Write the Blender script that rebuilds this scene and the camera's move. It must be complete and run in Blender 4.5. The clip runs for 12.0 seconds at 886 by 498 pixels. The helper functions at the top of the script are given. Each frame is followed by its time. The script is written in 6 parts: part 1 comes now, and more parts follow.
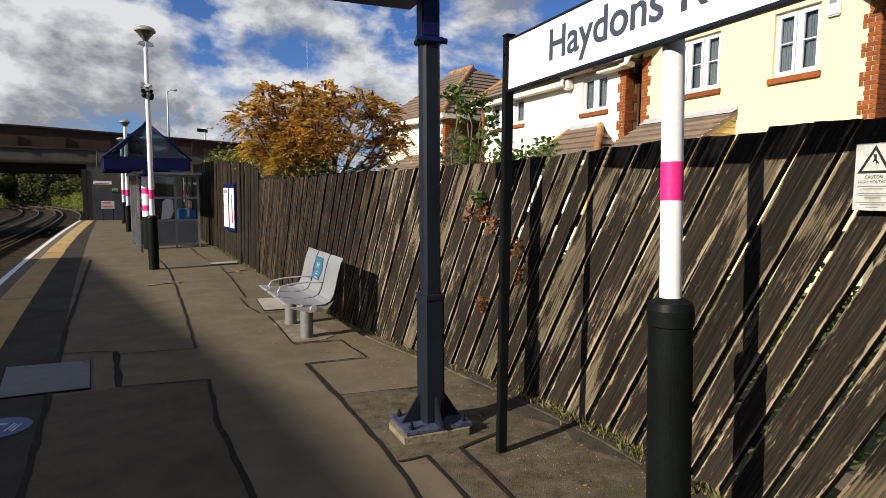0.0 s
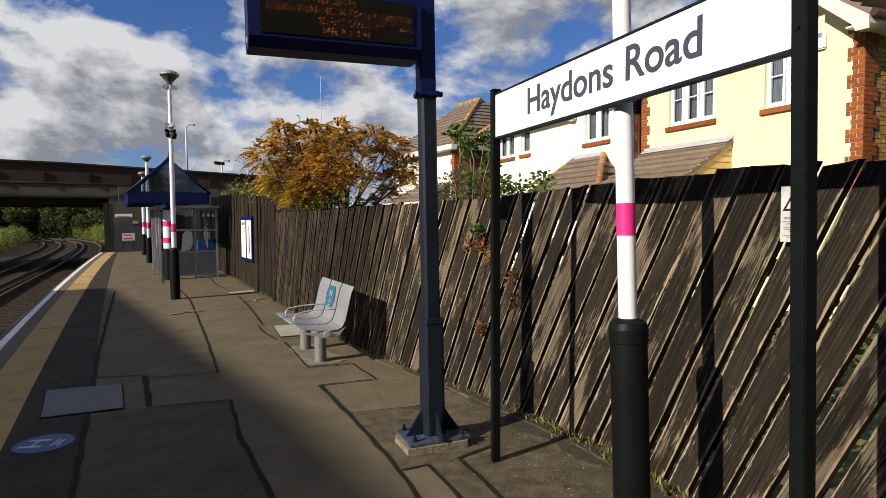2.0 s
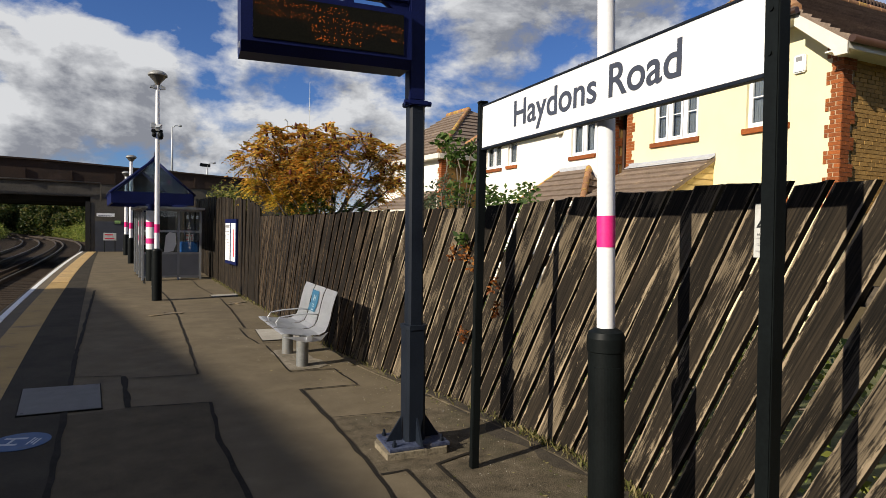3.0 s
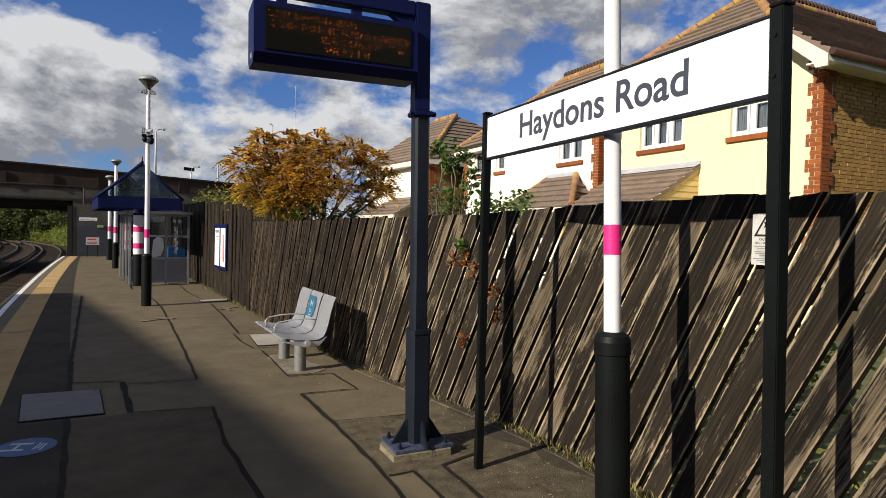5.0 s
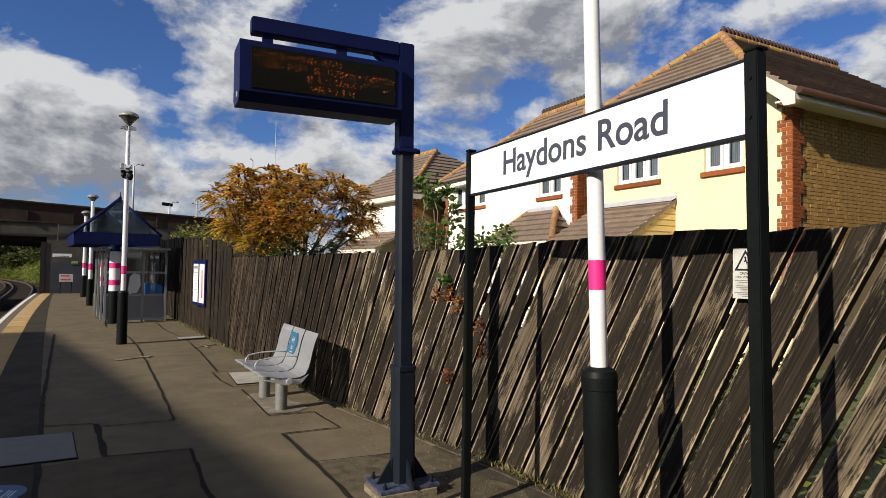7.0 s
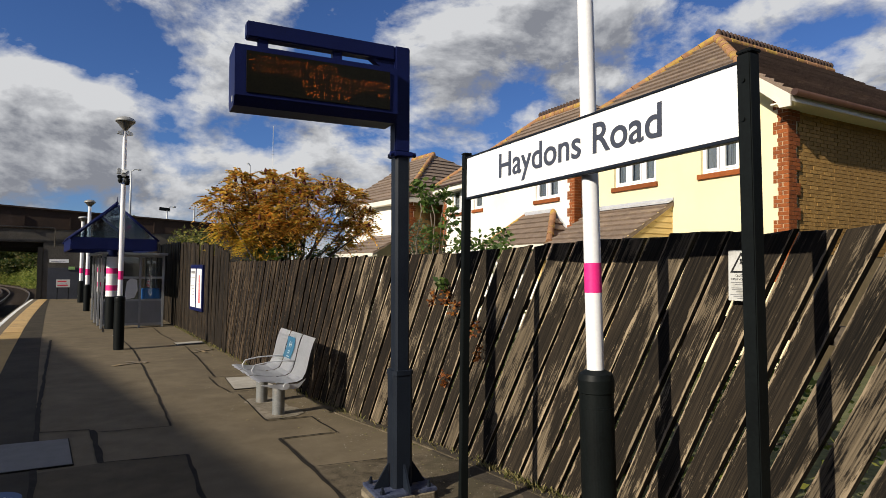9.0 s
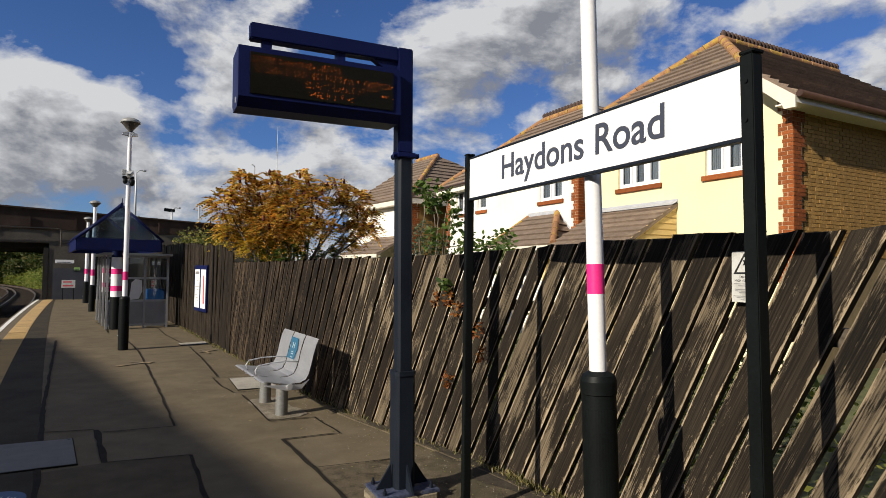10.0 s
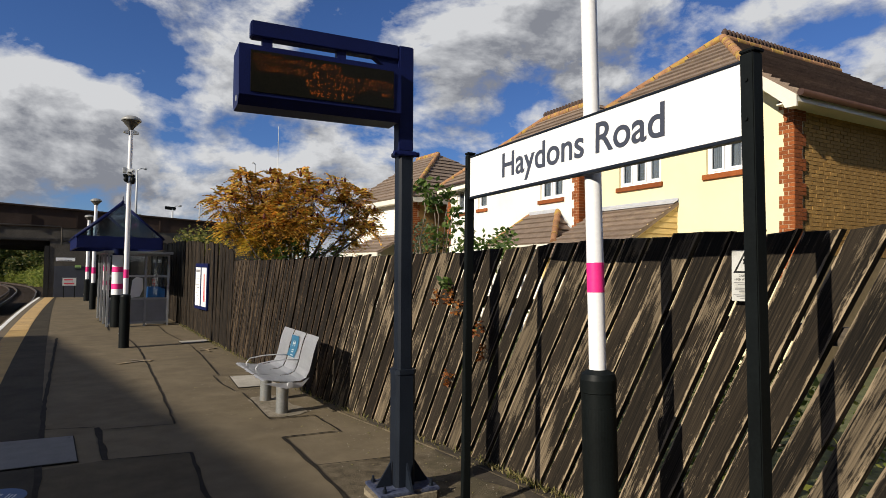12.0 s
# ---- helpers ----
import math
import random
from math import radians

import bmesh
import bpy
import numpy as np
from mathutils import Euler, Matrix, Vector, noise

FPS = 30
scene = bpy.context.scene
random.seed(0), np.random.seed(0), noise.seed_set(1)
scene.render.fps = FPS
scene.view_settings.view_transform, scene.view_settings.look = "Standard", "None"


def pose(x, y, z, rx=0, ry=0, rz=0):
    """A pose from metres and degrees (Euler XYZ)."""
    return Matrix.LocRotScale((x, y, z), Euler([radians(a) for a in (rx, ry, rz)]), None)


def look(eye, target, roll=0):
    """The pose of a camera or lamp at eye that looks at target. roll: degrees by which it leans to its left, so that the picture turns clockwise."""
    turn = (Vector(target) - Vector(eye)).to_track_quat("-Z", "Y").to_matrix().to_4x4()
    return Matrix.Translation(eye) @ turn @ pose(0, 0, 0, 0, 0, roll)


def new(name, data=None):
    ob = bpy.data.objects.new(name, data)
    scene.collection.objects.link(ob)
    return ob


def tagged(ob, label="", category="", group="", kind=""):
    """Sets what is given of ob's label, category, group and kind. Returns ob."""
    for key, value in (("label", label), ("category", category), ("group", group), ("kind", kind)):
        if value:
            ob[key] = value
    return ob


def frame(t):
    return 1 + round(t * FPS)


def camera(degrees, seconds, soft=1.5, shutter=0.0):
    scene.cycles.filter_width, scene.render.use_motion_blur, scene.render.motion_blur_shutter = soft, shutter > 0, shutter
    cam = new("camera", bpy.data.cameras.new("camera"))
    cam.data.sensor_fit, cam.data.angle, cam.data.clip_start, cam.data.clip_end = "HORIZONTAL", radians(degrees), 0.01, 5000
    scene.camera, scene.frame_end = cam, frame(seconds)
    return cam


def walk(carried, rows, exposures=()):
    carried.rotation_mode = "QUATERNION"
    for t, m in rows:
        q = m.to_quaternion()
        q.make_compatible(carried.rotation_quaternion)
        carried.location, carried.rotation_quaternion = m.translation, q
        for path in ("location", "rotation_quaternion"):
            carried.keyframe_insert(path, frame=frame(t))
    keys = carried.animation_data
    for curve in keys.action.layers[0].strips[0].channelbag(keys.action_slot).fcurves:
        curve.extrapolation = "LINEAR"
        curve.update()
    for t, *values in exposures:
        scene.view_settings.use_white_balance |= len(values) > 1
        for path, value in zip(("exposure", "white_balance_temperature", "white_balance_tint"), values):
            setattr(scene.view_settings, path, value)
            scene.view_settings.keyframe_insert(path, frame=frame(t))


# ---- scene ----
cam = camera(73.6, 12.0, 0.8)
PATH = [
    (0, (0.005, -0.166, 1.659), (1.021, 1.546, 1.466), 0.5),
    (0.5, (-0.066, -0.339, 1.663), (0.928, 1.391, 1.521), 0.4),
    (1, (-0.061, -0.461, 1.682), (0.918, 1.281, 1.577), 0.3),
    (1.5, (-0.036, -0.573, 1.716), (0.941, 1.166, 1.578), 0.6),
    (2, (-0.132, -0.621, 1.719), (0.848, 1.12, 1.616), -0.3),
    (2.5, (-0.17, -0.658, 1.726), (0.877, 1.045, 1.651), 0.4),
    (3, (-0.159, -0.674, 1.713), (0.865, 1.042, 1.64), 1.3),
    (3.2, (-0.192, -0.653, 1.704), (0.81, 1.076, 1.626), 1.6),
    (4.8, (-0.344, -0.686, 1.723), (0.733, 0.999, 1.677), 1.8),
    (5, (-0.357, -0.693, 1.727), (0.714, 0.995, 1.671), 1.4),
    (5.5, (-0.388, -0.725, 1.737), (0.68, 0.966, 1.715), 0.9),
    (6, (-0.386, -0.718, 1.739), (0.695, 0.964, 1.772), 1.0),
    (6.5, (-0.399, -0.695, 1.739), (0.696, 0.978, 1.8), 0.9),
    (7, (-0.39, -0.684, 1.741), (0.734, 0.969, 1.8), 1.0),
    (9, (-0.376, -0.688, 1.742), (0.753, 0.961, 1.813), 0.7),
    (9.5, (-0.374, -0.689, 1.741), (0.749, 0.965, 1.813), 0.8),
    (10, (-0.369, -0.693, 1.74), (0.749, 0.964, 1.815), 0.8),
    (10.5, (-0.371, -0.693, 1.744), (0.744, 0.966, 1.817), 0.8),
    (11, (-0.369, -0.694, 1.743), (0.745, 0.966, 1.817), 0.8),
    (11.5, (-0.369, -0.694, 1.743), (0.738, 0.97, 1.819), 0.8),
    (12, (-0.368, -0.697, 1.739), (0.748, 0.961, 1.809), 0.9),
]
EXPOSURES = [(0, 0.16), (0.5, 0.08), (3, 0.06), (6, 0.04), (10, -0.03), (12, -0.03)]
walk(cam, [(t, look(eye, target, roll)) for t, eye, target, roll in PATH], EXPOSURES)

# ---------------------------------------------------------------- light
SUN_WAY = Vector((1.0, 0.13, -0.50)).normalized()
world = bpy.data.worlds.new("sky")
scene.world = world
world.use_nodes = True


# where the cloud heaps (+) and the clear gaps (-) lie: direction, reach, strength
HEAPS = (
    ((-0.04, 0.97, 0.24), 0.20, 0.11), ((0.12, 0.97, 0.205), 0.15, 0.10), ((0.14, 0.98, 0.145), 0.15, 0.09), ((0.05, 0.99, 0.08), 0.22, 0.08),
    ((0.235, 0.92, 0.32), 0.13, 0.10), ((0.45, 0.87, 0.18), 0.15, 0.10), ((0.60, 0.74, 0.27), 0.20, 0.11), ((0.46, 0.79, 0.42), 0.25, 0.09),
    ((0.88, 0.37, 0.29), 0.18, 0.09), ((0.11, 0.95, 0.295), 0.13, -0.14), ((-0.05, 0.935, 0.35), 0.16, -0.14), ((-0.01, 0.988, 0.150), 0.07, -0.13),
    ((0.30, 0.935, 0.20), 0.13, -0.15), ((0.79, 0.49, 0.37), 0.20, -0.07), ((0.23, 0.965, 0.115), 0.08, -0.05),
)


def build_sky():
    nt = world.node_tree
    nt.nodes.clear()
    N, L = nt.nodes.new, nt.links.new
    out, bg = N("ShaderNodeOutputWorld"), N("ShaderNodeBackground")
    sky = N("ShaderNodeTexSky")
    sky.sky_type, sky.sun_disc = "NISHITA", False
    sky.sun_elevation, sky.sun_rotation = math.asin(-SUN_WAY.z), math.atan2(-SUN_WAY.x, -SUN_WAY.y)
    sky.air_density, sky.dust_density, sky.ozone_density = 1.0, 0.3, 5.0
    tc = N("ShaderNodeTexCoord")

    def calc(op, a, b, c=None):
        nd = N("ShaderNodeMath")
        nd.operation = op
        for k, v in enumerate((a, b, c)):
            if isinstance(v, (int, float)):
                nd.inputs[k].default_value = v
            elif v is not None:
                L(v, nd.inputs[k])
        return nd.outputs[0]

    def density(lift):
        """Cloud density seen a little towards the light from each direction."""
        at = N("ShaderNodeVectorMath"); at.operation = "ADD"; at.inputs[1].default_value = lift
        L(tc.outputs["Generated"], at.inputs[0])
        wide = N("ShaderNodeMapping"); wide.inputs["Scale"].default_value = (1.0, 1.0, 1.7); wide.inputs["Location"].default_value = (5.2, 0.6, 3.1)
        L(at.outputs[0], wide.inputs["Vector"])
        tex = N("ShaderNodeTexNoise")
        for key, v in (("Scale", 4.6), ("Detail", 10), ("Roughness", 0.58), ("Distortion", 0.15)):
            tex.inputs[key].default_value = v
        L(wide.outputs[0], tex.inputs["Vector"])
        total = calc("MULTIPLY_ADD", tex.outputs["Fac"], 1.5, -0.25)
        ragged = N("ShaderNodeTexNoise"); ragged.inputs["Scale"].default_value = 7.0; ragged.inputs["Detail"].default_value = 5
        L(at.outputs[0], ragged.inputs["Vector"])
        torn = N("ShaderNodeVectorMath"); torn.operation = "MULTIPLY_ADD"; torn.inputs[1].default_value = (0.26, 0.26, 0.16); torn.inputs[2].default_value = (-0.13, -0.13, -0.08)
        L(ragged.outputs["Color"], torn.inputs[0])
        worn = N("ShaderNodeVectorMath"); worn.operation = "ADD"
        L(torn.outputs[0], worn.inputs[0]); L(at.outputs[0], worn.inputs[1])
        for centre, reach, weight in HEAPS:
            away = N("ShaderNodeVectorMath"); away.operation = "SUBTRACT"; away.inputs[1].default_value = centre
            L(worn.outputs[0], away.inputs[0])
            flat = N("ShaderNodeVectorMath"); flat.operation = "MULTIPLY"; flat.inputs[1].default_value = (1.0, 1.0, 1.9)
            L(away.outputs[0], flat.inputs[0])
            far = N("ShaderNodeVectorMath"); far.operation = "LENGTH"
            L(flat.outputs[0], far.inputs[0])
            soft = N("ShaderNodeMapRange"); soft.interpolation_type = "SMOOTHSTEP"
            for key, v in (("From Min", reach * 1.4), ("From Max", 0.0), ("To Min", 0.0), ("To Max", weight)):
                soft.inputs[key].default_value = v
            L(far.outputs["Value"], soft.inputs["Value"])
            total = calc("ADD", total, soft.outputs[0])
        height = N("ShaderNodeSeparateXYZ")
        L(at.outputs[0], height.inputs[0])
        low = N("ShaderNodeMapRange")
        for key, v in (("From Min", 0.17), ("From Max", 0.05), ("To Min", 0.0), ("To Max", 0.10)):
            low.inputs[key].default_value = v
        L(height.outputs[2], low.inputs["Value"])
        total = calc("ADD", total, low.outputs[0])
        return total

    here, lit_side = density((0.0, 0.0, 0.0)), density((-0.022, -0.01, 0.034))
    cover = N("ShaderNodeValToRGB")
    cover.color_ramp.elements[0].position, cover.color_ramp.elements[1].position = 0.46, 0.62
    L(here, cover.inputs[0])
    tone = N("ShaderNodeValToRGB")
    e = tone.color_ramp.elements
    e[0].position, e[0].color = 0.20, (6.0, 6.3, 7.2, 1)
    e[1].position, e[1].color = 0.66, (16.6, 16.8, 17.2, 1)
    # thin edges and sides turned to the light are bright, thick bases grey
    thick = calc("MULTIPLY_ADD", here, -0.70, 0.88)
    L(calc("MULTIPLY_ADD", calc("SUBTRACT", here, lit_side), 2.2, thick), tone.inputs[0])
    mix = N("ShaderNodeMix"); mix.data_type = "RGBA"
    blue = N("ShaderNodeMix"); blue.data_type, blue.blend_type = "RGBA", "MULTIPLY"; blue.inputs["Factor"].default_value = 1.0
    blue.inputs["B"].default_value = (1.30, 1.62, 2.3, 1)
    L(sky.outputs[0], blue.inputs["A"])
    L(cover.outputs[0], mix.inputs["Factor"]); L(blue.outputs["Result"], mix.inputs["A"]); L(tone.outputs[0], mix.inputs["B"])
    L(mix.outputs["Result"], bg.inputs["Color"])
    bg.inputs["Strength"].default_value = 0.040
    L(bg.outputs[0], out.inputs[0])


build_sky()
sun = new("sun", bpy.data.lights.new("sun", "SUN"))
sun.data.energy, sun.data.angle, sun.data.color = 6.3, radians(0.53), (1.0, 0.91, 0.77)
sun.matrix_world = look(-SUN_WAY * 60, (0, 0, 0))


# ---------------------------------------------------------------- materials
def mat(name, a, b, scale=6.0, rough=0.8, metal=0.0, bump=0.15, fine=60.0, stretch=(1, 1, 1), spread=0.25, stain=None, stain_scale=1.2, stain_at=(0.55, 0.7), vary=0.12, spec=0.4, bump_dist=0.01):
    """Two-scale noise between colours a and b, with stains, a tone for each object and fine relief."""
    m = bpy.data.materials.new(name)
    m.use_nodes = True
    nt = m.node_tree
    nt.nodes.clear()
    N, L = nt.nodes.new, nt.links.new
    out, bs = N("ShaderNodeOutputMaterial"), N("ShaderNodeBsdfPrincipled")
    L(bs.outputs[0], out.inputs[0])
    tc, info, mp = N("ShaderNodeTexCoord"), N("ShaderNodeObjectInfo"), N("ShaderNodeMapping")
    mp.inputs["Scale"].default_value = stretch
    mul = N("ShaderNodeMath"); mul.operation = "MULTIPLY"; mul.inputs[1].default_value = 37.0
    L(info.outputs["Random"], mul.inputs[0])
    comb = N("ShaderNodeCombineXYZ")
    for i in range(3):
        L(mul.outputs[0], comb.inputs[i])
    shift = N("ShaderNodeVectorMath"); shift.operation = "ADD"
    L(tc.outputs["Object"], shift.inputs[0]); L(comb.outputs[0], shift.inputs[1])
    L(shift.outputs[0], mp.inputs["Vector"])
    n1 = N("ShaderNodeTexNoise"); n1.inputs["Scale"].default_value = scale; n1.inputs["Detail"].default_value = 6; n1.inputs["Roughness"].default_value = 0.6
    n2 = N("ShaderNodeTexNoise"); n2.inputs["Scale"].default_value = fine; n2.inputs["Detail"].default_value = 3
    L(mp.outputs[0], n1.inputs["Vector"]); L(mp.outputs[0], n2.inputs["Vector"])
    avg = N("ShaderNodeMath"); avg.operation = "MULTIPLY_ADD"; avg.inputs[1].default_value = 0.5
    half = N("ShaderNodeMath"); half.operation = "MULTIPLY"; half.inputs[1].default_value = 0.5
    L(n1.outputs["Fac"], half.inputs[0]); L(n2.outputs["Fac"], avg.inputs[0]); L(half.outputs[0], avg.inputs[2])
    ramp = N("ShaderNodeValToRGB")
    e = ramp.color_ramp.elements
    e[0].position, e[0].color = 0.5 - spread / 2, (*a, 1)
    e[1].position, e[1].color = 0.5 + spread / 2, (*b, 1)
    L(avg.outputs[0], ramp.inputs[0])
    col = ramp.outputs[0]
    if stain:
        n3 = N("ShaderNodeTexNoise"); n3.inputs["Scale"].default_value = stain_scale; n3.inputs["Detail"].default_value = 7; n3.inputs["Roughness"].default_value = 0.62
        L(shift.outputs[0], n3.inputs["Vector"])
        r3 = N("ShaderNodeValToRGB")
        r3.color_ramp.elements[0].position, r3.color_ramp.elements[1].position = stain_at
        L(n3.outputs["Fac"], r3.inputs[0])
        mx = N("ShaderNodeMix"); mx.data_type = "RGBA"
        L(r3.outputs[0], mx.inputs["Factor"]); L(col, mx.inputs["A"]); mx.inputs["B"].default_value = (*stain, 1)
        col = mx.outputs["Result"]
    if vary:
        rng = N("ShaderNodeMapRange")
        rng.inputs["To Min"].default_value, rng.inputs["To Max"].default_value = 1 - vary, 1 + vary
        L(info.outputs["Random"], rng.inputs["Value"])
        hsv = N("ShaderNodeHueSaturation")
        L(rng.outputs[0], hsv.inputs["Value"]); L(col, hsv.inputs["Color"])
        col = hsv.outputs[0]
    L(col, bs.inputs["Base Color"])
    bs.inputs["Roughness"].default_value, bs.inputs["Metallic"].default_value = rough, metal
    bs.inputs["Specular IOR Level"].default_value = spec
    if bump:
        bp = N("ShaderNodeBump"); bp.inputs["Strength"].default_value = bump; bp.inputs["Distance"].default_value = bump_dist
        L(avg.outputs[0], bp.inputs["Height"]); L(bp.outputs[0], bs.inputs["Normal"])
    return m


def glass(name, tint=(0.9, 0.95, 0.95), rough=0.02):
    m = bpy.data.materials.new(name)
    m.use_nodes = True
    nt = m.node_tree
    nt.nodes.clear()
    N, L = nt.nodes.new, nt.links.new
    out, mix = N("ShaderNodeOutputMaterial"), N("ShaderNodeMixShader")
    tr, gl, fr = N("ShaderNodeBsdfTransparent"), N("ShaderNodeBsdfGlossy"), N("ShaderNodeLayerWeight")
    tr.inputs[0].default_value = (*tint, 1)
    gl.inputs["Roughness"].default_value = rough
    # gloss after Schlick, alike on both faces of a pane
    fr.inputs[0].default_value = 0.5
    power, gloss = N("ShaderNodeMath"), N("ShaderNodeMath")
    power.operation, power.inputs[1].default_value = "POWER", 5.0
    gloss.operation, gloss.inputs[1].default_value, gloss.inputs[2].default_value = "MULTIPLY_ADD", 0.96, 0.04
    L(fr.outputs["Facing"], power.inputs[0]); L(power.outputs[0], gloss.inputs[0])
    L(gloss.outputs[0], mix.inputs[0]); L(tr.outputs[0], mix.inputs[1]); L(gl.outputs[0], mix.inputs[2]); L(mix.outputs[0], out.inputs[0])
    return m


def glow(name, colour, strength):
    m = bpy.data.materials.new(name)
    m.use_nodes = True
    bs = m.node_tree.nodes["Principled BSDF"]
    bs.inputs["Base Color"].default_value = (*colour, 1)
    bs.inputs["Emission Color"].default_value = (*colour, 1)
    bs.inputs["Emission Strength"].default_value = strength
    return m


def wood_mat(name, pale, mid, dark, growth=(0.465, 0.535)):
    """Weathered board: fine long grain with rings, dark lichen zones broken up in flecks, paler worn edges, a tone for each board."""
    m = bpy.data.materials.new(name)
    m.use_nodes = True
    nt = m.node_tree
    nt.nodes.clear()
    N, L = nt.nodes.new, nt.links.new
    out, bs = N("ShaderNodeOutputMaterial"), N("ShaderNodeBsdfPrincipled")
    L(bs.outputs[0], out.inputs[0])
    tc, info = N("ShaderNodeTexCoord"), N("ShaderNodeObjectInfo")

    def math_node(op, a, b, c=None):
        nd = N("ShaderNodeMath")
        nd.operation = op
        for i, v in enumerate((a, b, c)):
            if v is None:
                continue
            if isinstance(v, (int, float)):
                nd.inputs[i].default_value = v
            else:
                L(v, nd.inputs[i])
        return nd.outputs[0]

    mul = math_node("MULTIPLY", info.outputs["Random"], 53.0)
    comb = N("ShaderNodeCombineXYZ")
    for i in range(3):
        L(mul, comb.inputs[i])
    shift = N("ShaderNodeVectorMath"); shift.operation = "ADD"
    L(tc.outputs["Object"], shift.inputs[0]); L(comb.outputs[0], shift.inputs[1])

    def noise(scale, stretch, detail, rough, warp=0.0):
        mp = N("ShaderNodeMapping"); mp.inputs["Scale"].default_value = stretch
        L(shift.outputs[0], mp.inputs["Vector"])
        n = N("ShaderNodeTexNoise")
        n.inputs["Scale"].default_value, n.inputs["Detail"].default_value = scale, detail
        n.inputs["Roughness"].default_value, n.inputs["Distortion"].default_value = rough, warp
        L(mp.outputs[0], n.inputs["Vector"])
        return n.outputs["Fac"]

    wave = noise(7, (1, 1, 0.08), 2, 0.5, 0.7)
    sine = math_node("SINE", math_node("MULTIPLY", wave, 95.0), 0.0)
    fib = noise(130, (1, 1, 0.018), 5, 0.66)
    fleck = noise(200, (1, 1, 0.22), 4, 0.7)
    blot = noise(4.2, (1.6, 1.6, 0.9), 6, 0.6)
    sep = N("ShaderNodeSeparateXYZ"); L(tc.outputs["Object"], sep.inputs[0])
    near_edge = N("ShaderNodeMapRange")
    near_edge.inputs["From Min"].default_value, near_edge.inputs["From Max"].default_value = 0.058, 0.078
    L(math_node("ABSOLUTE", sep.outputs[1], 0.0), near_edge.inputs["Value"])
    front = math_node("LESS_THAN", sep.outputs[0], 0.0055)
    edge = math_node("MULTIPLY", near_edge.outputs[0], front)
    grain = math_node("MULTIPLY_ADD", sine, 0.055, fib)
    ramp = N("ShaderNodeValToRGB")
    e = ramp.color_ramp.elements
    e[0].position, e[0].color = 0.36, tuple(c * 0.22 for c in pale) + (1,)
    e[1].position, e[1].color = 0.64, tuple(c * 0.60 for c in pale) + (1,)
    L(grain, ramp.inputs[0])
    # where the dark growth sits: large zones, cut up by flecks and grain, worn off along the edges
    zone = math_node("MULTIPLY_ADD", info.outputs["Random"], 0.20, blot)
    zone = math_node("MULTIPLY_ADD", fleck, 0.34, zone)
    zone = math_node("MULTIPLY_ADD", grain, -0.35, zone)
    br = N("ShaderNodeValToRGB")
    br.color_ramp.elements[0].position, br.color_ramp.elements[1].position = growth
    L(zone, br.inputs[0])
    deep = N("ShaderNodeValToRGB")
    deep.color_ramp.elements[0].position, deep.color_ramp.elements[0].color = 0.38, (*dark, 1)
    deep.color_ramp.elements[1].position, deep.color_ramp.elements[1].color = 0.74, (*mid, 1)
    L(grain, deep.inputs[0])
    mx = N("ShaderNodeMix"); mx.data_type = "RGBA"
    L(br.outputs[0], mx.inputs["Factor"]); L(ramp.outputs[0], mx.inputs["A"]); L(deep.outputs[0], mx.inputs["B"])
    # worn pale arrises and splinters
    wear = N("ShaderNodeValToRGB")
    wear.color_ramp.elements[0].position, wear.color_ramp.elements[1].position = 0.595, 0.66
    chips = noise(26, (1, 1, 0.26), 7, 0.78)
    L(math_node("ADD", math_node("MULTIPLY_ADD", edge, 0.17, math_node("MULTIPLY", chips, 0.8)), math_node("MULTIPLY", fleck, 0.22)), wear.inputs[0])
    mx2 = N("ShaderNodeMix"); mx2.data_type = "RGBA"
    L(wear.outputs[0], mx2.inputs["Factor"]); L(mx.outputs["Result"], mx2.inputs["A"]); mx2.inputs["B"].default_value = (*pale, 1)
    pick = math_node("FRACT", math_node("MULTIPLY", info.outputs["Random"], 7.31), 0.0)
    tone = N("ShaderNodeMapRange"); tone.inputs["To Min"].default_value, tone.inputs["To Max"].default_value = 0.60, 1.15
    L(pick, tone.inputs["Value"])
    hsv = N("ShaderNodeHueSaturation")
    L(tone.outputs[0], hsv.inputs["Value"]); L(mx2.outputs["Result"], hsv.inputs["Color"])
    L(hsv.outputs[0], bs.inputs["Base Color"])
    bs.inputs["Roughness"].default_value = 0.85
    bs.inputs["Specular IOR Level"].default_value = 0.2
    bp = N("ShaderNodeBump"); bp.inputs["Strength"].default_value = 0.6; bp.inputs["Distance"].default_value = 0.004
    L(grain, bp.inputs["Height"]); L(bp.outputs[0], bs.inputs["Normal"])
    return m


